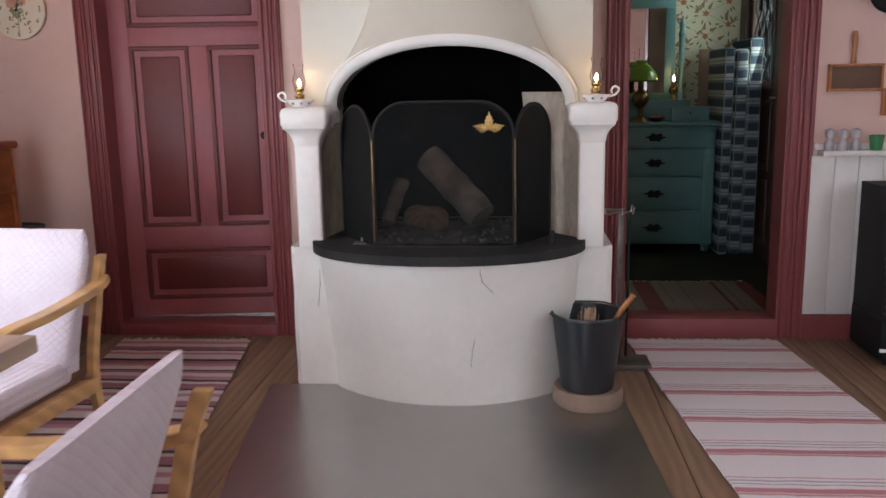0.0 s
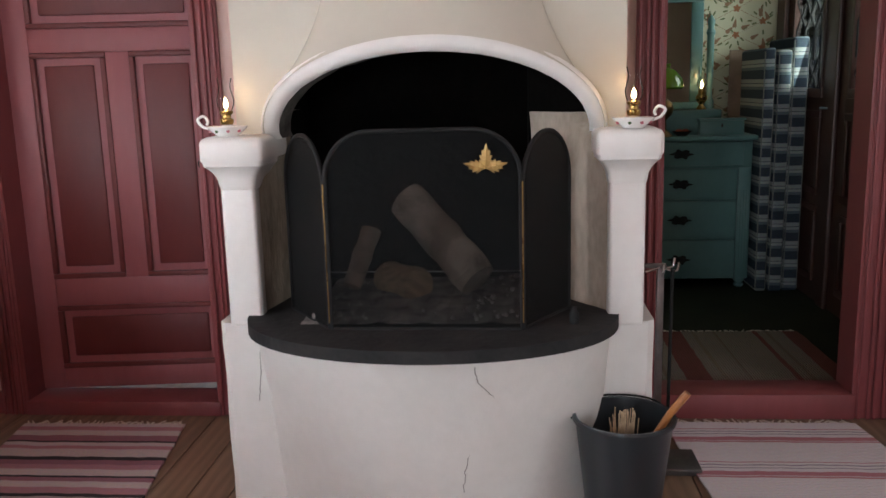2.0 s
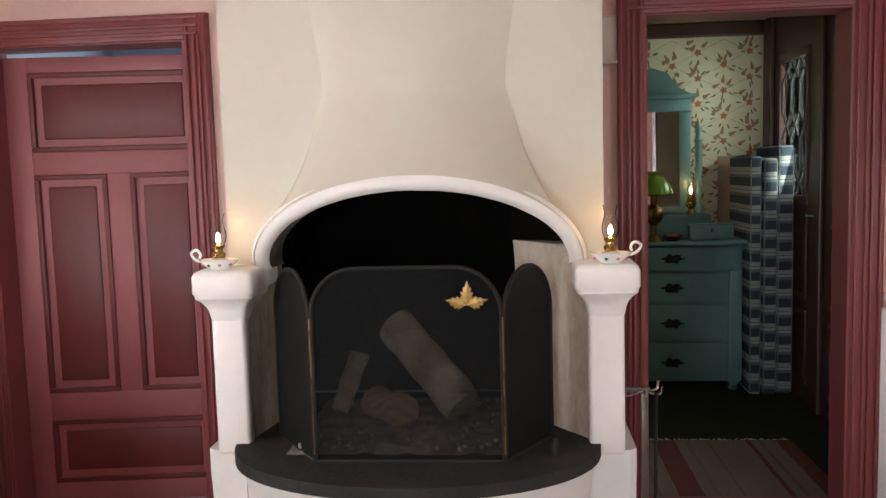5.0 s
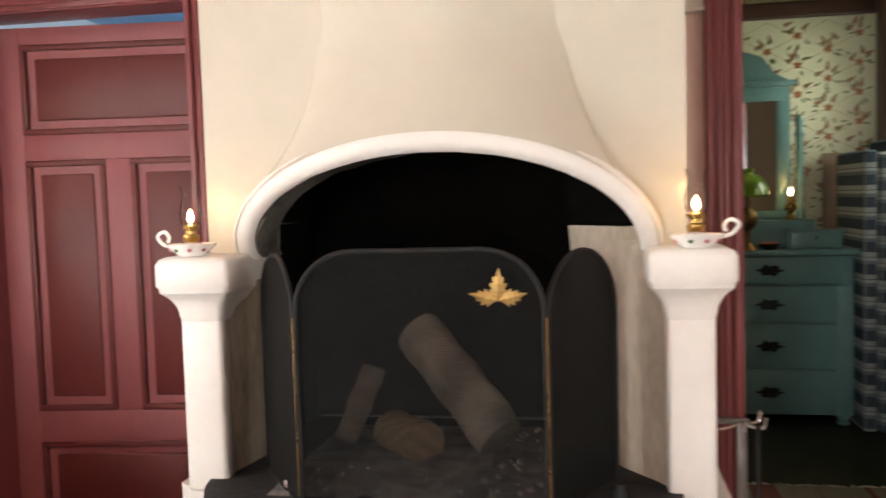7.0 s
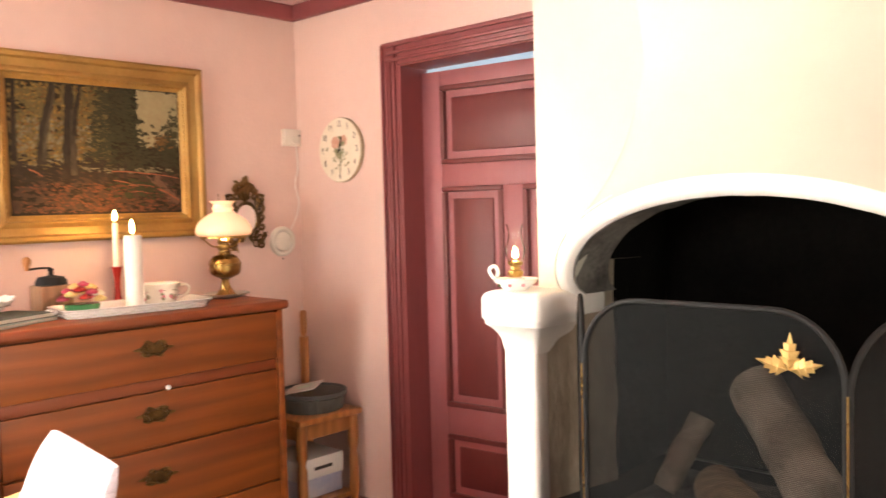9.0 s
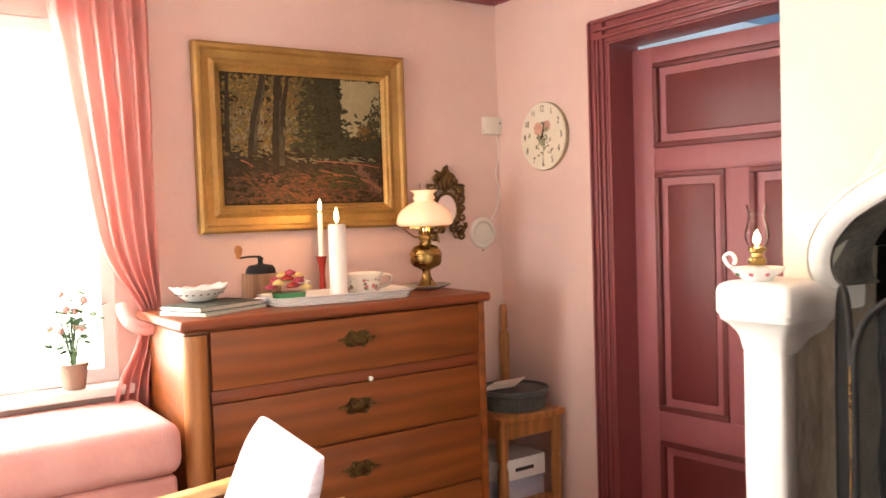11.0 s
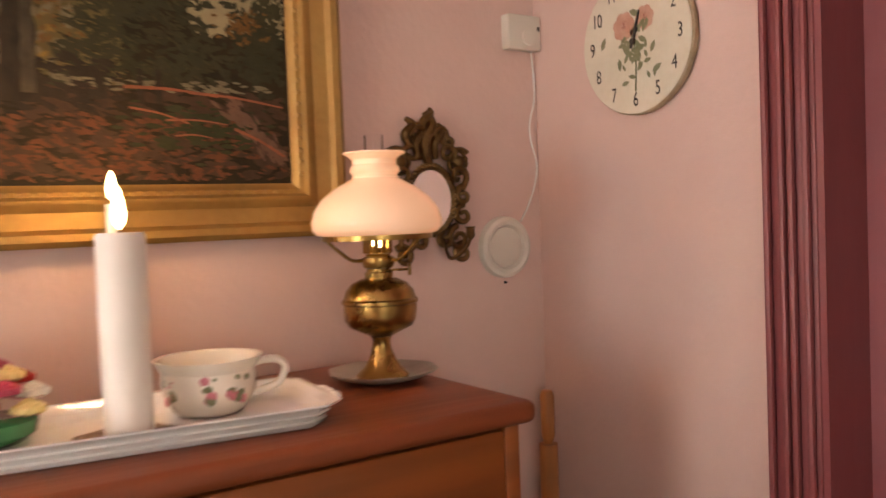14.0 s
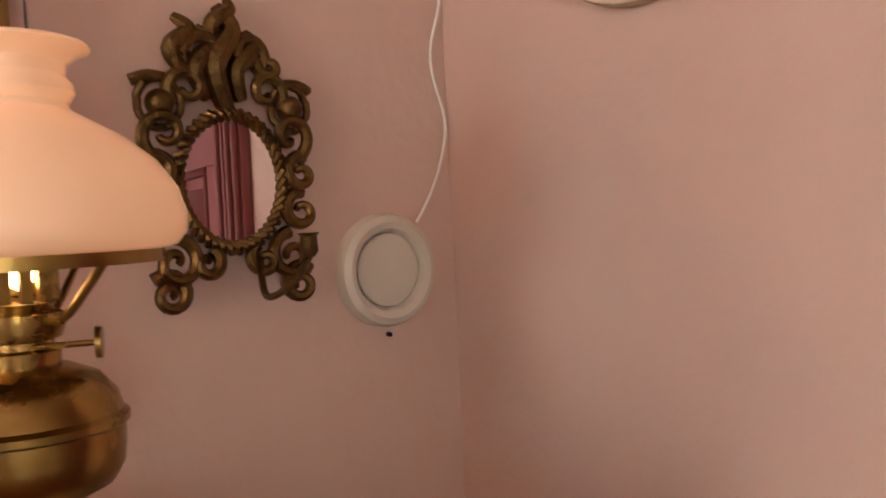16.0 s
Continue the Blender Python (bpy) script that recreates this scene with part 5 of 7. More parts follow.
def text_mesh(s, size, m, material, parent, name, label=""):
    cu = bpy.data.curves.new(name, "FONT")
    cu.body, cu.size, cu.align_x, cu.align_y, cu.extrude = s, size, "CENTER", "CENTER", 0.0004
    tmp = bpy.data.objects.new(name, cu)
    scene.collection.objects.link(tmp)
    me = bpy.data.meshes.new_from_object(tmp.evaluated_get(bpy.context.evaluated_depsgraph_get()))
    bpy.data.objects.remove(tmp)
    me.transform(Matrix.Translation(-PLACE[parent]) @ m)
    me.materials.clear()
    me.materials.append(material)
    ob = new(name, me)
    ob.parent = parent
    PLACE[ob] = PLACE[parent]
    return tagged(ob, label)


def wall_clock():
    cx, cz, y, r = -2.083, 1.694, YB, 0.1475
    t = thing("wall_clock", (cx, y, cz), "round cream wall clock with painted roses and black numerals", "clock")
    o = Matrix.Translation((cx, y, cz)) @ pose(0, 0, 0, 90, 0, 0)

    def turned(pr, seg=64):
        bm = lathe(pr, seg=seg)
        bmesh.ops.transform(bm, matrix=o, verts=bm.verts)
        return bm
    part("case", turned([(0.0, 0.0), (r - 0.004, 0.0), (r, 0.006), (r, 0.018), (r - 0.004, 0.022), (0.146, 0.0222), (0.0, 0.0222)]), mat("worn_tan_edge", (0.52, 0.43, 0.28), (0.30, 0.22, 0.12), 14, 0.5), t, "worn tan rim")
    part("dial", turned([(0.0, 0.0224), (0.1455, 0.0224), (0.1445, 0.0236), (0.0, 0.0236)]), M_DIAL, t, "cream dial")
    f = y - 0.0238
    for k in range(1, 13):
        a = radians(90 - 30 * k)
        text_mesh(str(k), 0.040, Matrix.Translation((cx + 0.118 * math.cos(a), f, cz + 0.118 * math.sin(a))) @ pose(0, 0, 0, 90) @ Matrix.Diagonal((0.72, 1, 1, 1)), M_BLACKINK, t, "numeral")
    rnd = random.Random(2)

    def petal_flower(px, pz, s, material):
        bm = bmesh.new()
        for ring, n in ((1.0, 7), (0.66, 5), (0.34, 4)):
            for k in range(n):
                a = 2 * math.pi * k / n + ring * 2
                qx, qz = px + s * 0.5 * ring * math.cos(a), pz + s * 0.5 * ring * math.sin(a)
                d = 0.0006 + 0.0012 * (1 - ring)
                bm.faces.new([bm.verts.new((qx + s * 0.36 * (0.5 + 0.5 * ring) * math.cos(b), f - d - 0.0002 * k, qz + s * 0.36 * (0.5 + 0.5 * ring) * math.sin(b))) for b in [2 * math.pi * i / 9 for i in range(9)]])
        tagged(part("painted_rose", bm, material, t, "painted pink rose", False), kind="stuff")
    petal_flower(-0.026 + cx, cz + 0.034, 0.036, M_ROSEPRINT)
    petal_flower(0.030 + cx, cz + 0.042, 0.030, M_ROSEPRINT)
    petal_flower(-0.026 + cx, cz + 0.034, 0.016, M_ROSEDARK)
    petal_flower(0.030 + cx, cz + 0.042, 0.013, M_ROSEDARK)
    for k in range(46):
        px, pz = cx + rnd.gauss(0.002, 0.024), cz + rnd.triangular(-0.09, 0.07, 0.0)
        a, s = rnd.uniform(0, 6.28), rnd.uniform(0.008, 0.015)
        bm = bmesh.new()
        bm.faces.new([bm.verts.new((px + s * u * math.cos(a) - s * v * math.sin(a), f - 0.0004 - 0.00005 * k, pz + s * u * math.sin(a) + s * v * math.cos(a))) for u, v in ((-1, 0), (-0.4, 0.42), (0.3, 0.4), (1, 0), (0.3, -0.4), (-0.4, -0.42))])
        part("painted_leaf", bm, M_LEAFPRINT, t, "painted olive leaf", False)
    part("painted_stem", tube([(cx, f - 0.0003, cz + 0.02), (cx + 0.004, f - 0.0003, cz - 0.05), (cx + 0.001, f - 0.0003, cz - 0.10)], 0.0016, 5), M_LEAFPRINT, t)
    for ang, ln, w in ((72, 0.062, 0.004), (64, 0.028, 0.005)):
        a = radians(ang)
        part("clock_hand", tube([(cx - 0.015 * math.cos(a), f - 0.005, cz - 0.015 * math.sin(a)), (cx + ln * math.cos(a), f - 0.005, cz + ln * math.sin(a))], w * 0.5, 6), M_BLACKINK, t, "slim black hand")
    part("hub", turned([(0.0, 0.0237), (0.006, 0.0237), (0.006, 0.032), (0.0, 0.033)], 16), M_BLACKINK, t)


M_ROSEDARK = mat("deep_rose_print", (0.38, 0.13, 0.10), (0.45, 0.2, 0.14), 30, 0.5)
M_DIAL = mat("cream_crackled_dial", (0.74, 0.69, 0.57), (0.66, 0.60, 0.47), 9, 0.4)
wall_clock()


def picture():
    y0, y1, z0, z1 = 2.522, 3.428, 1.326, 2.042
    t = thing("painting", (XL, (y0 + y1) / 2, z0), "oil painting of an autumn wood in a broad gilt frame", "painting")
    x = XL + 0.004
    prof = [(0.0, 0.0), (0.0, 0.038), (0.010, 0.046), (0.022, 0.044), (0.030, 0.032), (0.058, 0.026), (0.070, 0.034), (0.078, 0.034), (0.084, 0.024), (0.092, 0.022), (0.098, 0.014), (0.104, 0.012), (0.104, 0.0)]
    for name, a, b in (("frame_bar", (y0, z0), (y1, z0)), ("frame_bar", (y1, z0), (y1, z1)), ("frame_bar", (y1, z1), (y0, z1)), ("frame_bar", (y0, z1), (y0, z0))):
        a, b = Vector((0, *a)), Vector((0, *b))
        d = (b - a).normalized()
        n = Vector((0, -d.z, d.y))
        rows = [[a + n * u + d * u + Vector((x + h, 0, 0)) for u, h in prof], [b + n * u - d * u + Vector((x + h, 0, 0)) for u, h in prof]]
        bm = loft(rows)
        part(name, bm, M_GILT, t, "broad dull gilt moulding")
        bm = bmesh.new()
        L = (b - a).length
        cnt = int(L / 0.022)
        for k in range(5, cnt - 4):
            p = a + d * L * (k + 0.5) / cnt + n * 0.088 + Vector((x + 0.0225, 0, 0))
            bmesh.ops.create_icosphere(bm, subdivisions=1, radius=0.0055, matrix=Matrix.Translation(p))
        tagged(part("beading", bm, M_GILT, t), kind="stuff")
    c = part("canvas", boxed(x, x + 0.010, y0 + 0.104, y1 - 0.104, z0 + 0.104, z1 - 0.104), M_CANVAS, t, "dark woodland canvas")
    # the painted scene, daub by daub: autumn leaves, trunks, a dark conifer, a gap of sky, a path
    f = x + 0.0105
    iy, iz, wy, wz = y0 + 0.104, z0 + 0.104, y1 - y0 - 0.208, z1 - z0 - 0.208
    rnd = random.Random(11)
    layer = [0]

    def paint(name, c1, c2):
        return mat(name, c1, c2, 35, 0.6, 0.2, 160, spec=0.2)

    def stroke(pts, widths, material):
        bm = bmesh.new()
        P = curve_points([(0, iy + u * wy, iz + v * wz) for u, v in pts], 8)
        L, Q = [], []
        layer[0] += 1
        for k, p in enumerate(P):
            d = (P[min(k + 1, len(P) - 1)] - P[max(k - 1, 0)]).normalized()
            w = widths[0] + (widths[1] - widths[0]) * k / (len(P) - 1)
            n = Vector((0, -d.z, d.y)) * w * (1 + 0.35 * noise.noise((k * 0.9, w * 90, pts[0][0] * 9)))
            L.append((f + 0.00012 * layer[0], (p + n).y, (p + n).z)), Q.append((f + 0.00012 * layer[0], (p - n).y, (p - n).z))
        loft([L, Q], bm)
        part("brushstroke", bm, material, t, "", False)

    def daubs(name, label, material, n, place, size, tilt, slim=0.45):
        """n small strokes whose middles place() draws, kept inside the canvas."""
        bm = bmesh.new()
        layer[0] += 1
        for k in range(n):
            u, v = place()
            if not (0.015 < u < 0.985 and 0.015 < v < 0.985):
                continue
            q, a = rnd.uniform(*size), rnd.gauss(*tilt)
            room = min(u * wy, (1 - u) * wy, v * wz, (1 - v) * wz)
            q = min(q, room)
            bm.faces.new([bm.verts.new((f + 0.00012 * layer[0] + 0.00000010 * k, iy + u * wy + q * (e * math.cos(a) - g * math.sin(a)), iz + v * wz + q * (e * math.sin(a) + g * math.cos(a)))) for e, g in ((-1, 0.1), (-0.5, slim), (0.3, slim * 0.9), (1, 0), (0.4, -slim), (-0.6, -slim * 0.8))])
        tagged(part(name, bm, material, t, label, False), kind="stuff")

    def area(u0, u1, v0, v1):
        return lambda: (rnd.uniform(u0, u1), rnd.uniform(v0, v1))

    def conifer(mid, half, low, high):
        def draw():
            v = rnd.uniform(low, high)
            q = (v - low) / (high - low)
            return mid + half * (1.08 - 0.55 * q ** 1.5) * rnd.uniform(-1, 1) * (0.85 + 0.15 * math.sin(v * 60)), v
        return draw

    olive, yellow, amber = paint("olive_leaf_paint", (0.125, 0.095, 0.034), (0.075, 0.060, 0.024)), paint("autumn_yellow_paint", (0.23, 0.15, 0.035), (0.15, 0.095, 0.025)), paint("amber_leaf_paint", (0.16, 0.082, 0.022), (0.10, 0.05, 0.016))
    umber, bark, pine, moss = paint("umber_paint", (0.022, 0.016, 0.010), (0.035, 0.026, 0.016)), paint("grey_bark_paint", (0.075, 0.06, 0.038), (0.04, 0.032, 0.02)), paint("dark_pine_paint", (0.026, 0.026, 0.013), (0.042, 0.039, 0.019)), paint("pine_light_paint", (0.05, 0.046, 0.02), (0.036, 0.033, 0.015))
    air, haze, russet, earth = paint("pale_sky_paint", (0.30, 0.26, 0.15), (0.25, 0.21, 0.12)), paint("blue_haze_paint", (0.17, 0.15, 0.09), (0.12, 0.105, 0.065)), paint("russet_paint", (0.13, 0.048, 0.022), (0.085, 0.034, 0.016)), paint("earth_paint", (0.07, 0.038, 0.021), (0.045, 0.026, 0.016))
    sunlit, grass, path = paint("sunlit_streak_paint", (0.30, 0.10, 0.05), (0.20, 0.07, 0.035)), paint("shaded_grass_paint", (0.04, 0.045, 0.018), (0.028, 0.032, 0.013)), paint("mauve_path_paint", (0.15, 0.085, 0.055), (0.10, 0.055, 0.036))
    daubs("painted_foliage", "olive autumn leaves", olive, 900, area(0.0, 0.56, 0.36, 1.0), (0.010, 0.020), (0.6, 0.8))
    daubs("painted_haze", "pale light between trunks", haze, 130, area(0.05, 0.45, 0.36, 0.72), (0.007, 0.015), (1.2, 0.5))
    daubs("painted_sky", "pale gap of sky", air, 900, area(0.74, 1.0, 0.55, 1.0), (0.012, 0.020), (0.3, 0.8))
    daubs("painted_foliage", "lit yellow autumn leaves", yellow, 330, lambda: (rnd.betavariate(1.2, 1.6) * 0.5, 1 - 0.62 * rnd.random() ** 1.5), (0.003, 0.009), (0.6, 0.9))
    daubs("painted_foliage", "amber autumn leaves", amber, 240, area(0.02, 0.50, 0.45, 1.0), (0.003, 0.008), (0.6, 0.9))
    daubs("painted_foliage", "dark daubed conifer", pine, 900, conifer(0.61, 0.21, 0.33, 1.0), (0.006, 0.015), (-0.35, 0.5), 0.35)
    daubs("painted_foliage", "dark daubed bushes", pine, 330, lambda: (rnd.gauss(0.92, 0.055), rnd.gauss(0.50, 0.10)), (0.006, 0.013), (0.2, 0.7))
    daubs("painted_foliage", "dark tree against the sky", moss, 120, lambda: (rnd.gauss(0.965, 0.025), rnd.gauss(0.70, 0.07)), (0.005, 0.011), (0.4, 0.8))
    daubs("painted_foliage", "lighter conifer boughs", moss, 300, conifer(0.60, 0.19, 0.36, 0.98), (0.004, 0.011), (-0.5, 0.35), 0.25)
    daubs("painted_foliage", "amber bushes", amber, 60, lambda: (rnd.gauss(0.88, 0.03), rnd.gauss(0.58, 0.035)), (0.004, 0.008), (0.4, 0.8))
    daubs("painted_ground", "dark earth", earth, 520, area(0.0, 1.0, 0.0, 0.33), (0.010, 0.024), (-0.2, 0.25), 0.3)
    daubs("painted_ground", "dark bank under the trees", umber, 260, lambda: (rnd.uniform(0.0, 0.55), rnd.gauss(0.33, 0.05)), (0.008, 0.018), (-0.25, 0.25), 0.3)
    daubs("painted_ground", "sunlit strip under the trees", haze, 60, lambda: (rnd.uniform(0.40, 0.96), rnd.gauss(0.345, 0.012)), (0.006, 0.014), (-0.05, 0.1), 0.25)
    for u, v0, v1, w0, w1, bend, m in ((0.03, 0.40, 0.99, 0.011, 0.007, 0.01, umber), (0.17, 0.38, 0.99, 0.020, 0.011, 0.075, umber), (0.185, 0.40, 0.97, 0.007, 0.004, 0.075, bark), (0.325, 0.27, 0.99, 0.030, 0.014, 0.01, umber), (0.345, 0.30, 0.80, 0.012, 0.006, 0.005, bark), (0.355, 0.60, 0.99, 0.011, 0.007, 0.04, umber), (0.60, 0.28, 0.40, 0.006, 0.005, 0.0, umber), (0.645, 0.28, 0.40, 0.006, 0.005, 0.0, umber), (0.51, 0.29, 0.40, 0.008, 0.005, -0.02, umber)):
        stroke([(u, v0), (u + bend * 0.25, v0 + (v1 - v0) * 0.4), (u + bend * 0.75, v0 + (v1 - v0) * 0.75), (u + bend, v1)], (w0, w1), m)
    daubs("painted_ground", "russet fallen leaves", russet, 420, lambda: (rnd.betavariate(2, 2), 0.24 * rnd.random() ** 1.2), (0.004, 0.014), (-0.15, 0.3), 0.3)
    daubs("painted_ground", "shaded grass", grass, 110, lambda: (rnd.gauss(0.74, 0.09), rnd.gauss(0.20, 0.045)), (0.007, 0.017), (0.0, 0.15), 0.3)
    daubs("painted_ground", "mauve path", path, 90, lambda: (lambda q: (0.82 + 0.17 * q + rnd.gauss(0, 0.02), 0.31 - 0.25 * q))(rnd.random()), (0.008, 0.018), (-0.75, 0.2), 0.25)
    for u0, v0, u1, v1, w in ((0.57, 0.265, 0.72, 0.215, 0.0022), (0.66, 0.225, 0.82, 0.215, 0.0020), (0.56, 0.335, 0.80, 0.315, 0.0030), (0.72, 0.325, 0.98, 0.285, 0.0026), (0.84, 0.20, 0.98, 0.10, 0.0032), (0.10, 0.34, 0.17, 0.29, 0.0030), (0.68, 0.17, 0.78, 0.165, 0.0018)):
        stroke([(u0, v0), ((u0 + u1) / 2, (v0 + v1) / 2 + 0.008), (u1, v1)], (w, w * 0.6), sunlit)


picture()


def tray():
    cx, cy = -2.075, 2.918
    m = pose(cx, cy, CT + 0.0005, 0, 0, -7)
    t = thing("tray", (cx, cy, CT), "long white ribbed porcelain tray with lug handles", "tray")
    bm = bmesh.new()
    rows = []
    for q, z in ((0.0, 0.0), (0.020, 0.001), (0.024, 0.008), (0.020, 0.010), (0.028, 0.018), (0.024, 0.020), (0.033, 0.029), (0.040, 0.031), (0.041, 0.034), (0.034, 0.033), (0.020, 0.013), (0.004, 0.008)):
        hx, hy = 0.085 + q, 0.235 + q
        rows.append([m @ Vector((sx * hx - sx * (0.03 if k else 0.0), sy * hy - sy * (0.0 if k else 0.03), z)) for sx, sy, k in ((-1, -1, 0), (-1, -1, 1), (1, -1, 1), (1, -1, 0), (1, 1, 0), (1, 1, 1), (-1, 1, 1), (-1, 1, 0))])
    loft(rows, bm, True)
    bm.verts.ensure_lookup_table()
    bm.faces.new(bm.verts[:8]), bm.faces.new(bm.verts[-8:])
    part("dish", bm, M_PORC, t)
    for sy in (-1, 1):
        bm = bmesh.new()
        for k in range(3):
            bmesh.ops.create_icosphere(bm, subdivisions=2, radius=0.016, matrix=m @ Matrix.Translation((-0.025 + 0.025 * k, sy * 0.285, 0.024)) @ Matrix.Diagonal((1, 1, 0.55, 1)))
        part("lug_handle", bm, M_PORC, t)
    zt = CT + 0.009
    h = thing("candle_plate", (-2.053, 2.915, zt), "small square tarnished metal plate under the candle", "candle plate")
    bm = boxed(-0.052, 0.052, -0.052, 0.052, 0.0, 0.003, 0.001, 1)
    bmesh.ops.transform(bm, matrix=pose(-2.053, 2.915, zt + 0.0002, 0, 0, 24), verts=bm.verts)
    part("plate", bm, M_BRONZE, h)
    zt += 0.0036
    c = thing("pillar_candle", (-2.053, 2.915, zt), "tall thick white lit candle standing on the tray", "candle", "lit candles")
    part("wax", lathe([(0.0, 0), (0.032, 0.0), (0.032, 0.262), (0.029, 0.268), (0.014, 0.264), (0.0, 0.262)], PLACE[c], 32), M_WAX, c)
    part("wick", tube([(-2.053, 2.915, zt + 0.262), (-2.054, 2.916, zt + 0.280)], 0.0012, 6), M_BLACKINK, c)
    part("flame", lathe([(0.0, 0.272), (0.006, 0.280), (0.0085, 0.292), (0.006, 0.310), (0.002, 0.325), (0.0, 0.33)], PLACE[c], 14), M_FLAME, c, "bright flame")
    c = thing("candlestick", (-2.274, 2.958, CT + 0.0005), "turned red lacquer candlestick holding a slim white candle", "candlestick")
    part("stick", lathe([(0.0, 0), (0.032, 0.001), (0.030, 0.01), (0.014, 0.03), (0.011, 0.07), (0.012, 0.11), (0.019, 0.148), (0.022, 0.155), (0.0, 0.156)], PLACE[c], 28), M_RED, c)
    c2 = thing("slim_candle", (-2.274, 2.958, CT + 0.157), "slim white lit candle in a red candlestick", "candle", "lit candles")
    part("wax", lathe([(0.0, 0), (0.011, 0.0), (0.010, 0.168), (0.0, 0.170)], PLACE[c2], 20), M_WAX, c2)
    part("wick", tube([(-2.274, 2.958, CT + 0.325), (-2.274, 2.958, CT + 0.338)], 0.0012, 6), M_BLACKINK, c2)
    part("flame", lathe([(0.0, 0.174), (0.006, 0.180), (0.008, 0.192), (0.005, 0.208), (0.0, 0.222)], PLACE[c2], 14), M_FLAME, c2, "bright flame")
    flame_lamp("candle_light", (-2.17, 2.935, CT + 0.405), 1.7)
    # cup
    zt -= 0.0036
    u = thing("soup_cup", (-2.11, 3.045, zt), "cream porcelain cup with painted roses and loop handle", "cup")
    o = PLACE[u]
    part("bowl", lathe([(0.0, 0), (0.045, 0.001), (0.052, 0.006), (0.066, 0.03), (0.069, 0.052), (0.067, 0.064), (0.077, 0.079), (0.079, 0.083), (0.073, 0.082), (0.063, 0.064), (0.064, 0.05), (0.047, 0.010), (0.0, 0.008)], o, 44), M_DIALP, u)
    part("handle", tube(curve_points([(o.x + 0.02, o.y + 0.062, o.z + 0.024), (o.x + 0.03, o.y + 0.095, o.z + 0.035), (o.x + 0.032, o.y + 0.107, o.z + 0.058), (o.x + 0.03, o.y + 0.093, o.z + 0.072), (o.x + 0.022, o.y + 0.062, o.z + 0.07)], 6), 0.006, 10), M_DIALP, u)
    rnd = random.Random(6)
    for a0 in (-75, -20, 20):
        for k in range(9):
            a = radians(a0 + rnd.uniform(-13, 13))
            zz = rnd.uniform(0.026, 0.058)
            s = rnd.uniform(0.005, 0.009)
            bm = bmesh.new()
            bmesh.ops.create_icosphere(bm, subdivisions=1, radius=s, matrix=Matrix.Translation((o.x + 0.0668 * math.cos(a), o.y + 0.0668 * math.sin(a), o.z + zz)) @ pose(0, 0, 0, 0, 0, math.degrees(a)) @ Matrix.Diagonal((0.35, 1, 1, 1)))
            part("painted_flower", bm, M_SALMONPRINT if k < 4 else M_LEAFPRINT, u, "painted rose sprig")
    # flower bowl
    v = thing("flower_bowl", (-2.135, 2.755, zt), "small green bowl of pink and yellow porcelain roses", "ornament")
    o = PLACE[v]
    part("bowl", lathe([(0.0, 0), (0.042, 0.0), (0.058, 0.012), (0.062, 0.030), (0.058, 0.032), (0.0, 0.03)], o, 32), M_GREEN, v)
    rnd = random.Random(9)
    for k in range(17):
        a = k * 2.4
        q = 0.062 * math.sqrt((k + 0.5) / 17)
        bm = bmesh.new()
        h = 0.040 + 0.062 * (1 - (q / 0.066) ** 2)
        c0 = Matrix.Translation((o.x + q * 1.1 * math.cos(a), o.y + q * 1.1 * math.sin(a), o.z + h))
        for ring, n in ((1.0, 5), (0.55, 4), (0.1, 1)):
            for j in range(n):
                b = 2 * math.pi * j / n + ring
                bmesh.ops.create_icosphere(bm, subdivisions=1, radius=0.0125, matrix=c0 @ Matrix.Translation((0.012 * ring * math.cos(b), 0.012 * ring * math.sin(b), 0.007 * (1 - ring))) @ Matrix.Diagonal((1, 1, 0.7, 1)))
        part("rose", bm, (M_PINKROSE, M_RED, M_YELROSE, M_PINKROSE, M_RED, M_DIALP, M_YELROSE)[(k * 3) % 7], v, "glazed rose")


M_DIALP = mat("cream_porcelain", (0.80, 0.75, 0.66), (0.76, 0.70, 0.60), 6, 0.15)
tray()


def coffee_mill():
    x, y = -2.295, 2.715
    t = thing("coffee_grinder", (x, y, CT + 0.0005), "old wooden box coffee mill with an iron crank", "coffee grinder")
    z = CT + 0.0005
    part("box", boxed(x - 0.054, x + 0.054, y - 0.058, y + 0.058, z + 0.012, z + 0.104, 0.004), M_MILL, t)
    part("base_board", boxed(x - 0.060, x + 0.060, y - 0.064, y + 0.064, z, z + 0.0118, 0.003), M_MILL, t)
    part("drawer_front", boxed(x + 0.0545, x + 0.0575, y - 0.042, y + 0.042, z + 0.022, z + 0.062, 0.001, seg=1), M_MILL, t)
    part("dome", lathe([(0.0, 0.1045), (0.056, 0.105), (0.054, 0.120), (0.044, 0.134), (0.018, 0.138), (0.009, 0.142), (0.009, 0.156), (0.013, 0.160), (0.006, 0.166), (0.0, 0.167)], (x, y, z), 28), M_IRON, t, "black iron dome")
    part("crank", tube([(x, y, z + 0.167), (x + 0.01, y - 0.045, z + 0.169), (x + 0.02, y - 0.092, z + 0.166)], 0.004, 8), M_IRON, t)
    part("crank_knob", lathe([(0.0, -0.004), (0.007, -0.003), (0.010, 0.010), (0.015, 0.026), (0.015, 0.036), (0.008, 0.046), (0.0, 0.048)], (x + 0.02, y - 0.092, z + 0.166), 16), M_STOOL, t, "turned wooden knob")


coffee_mill()


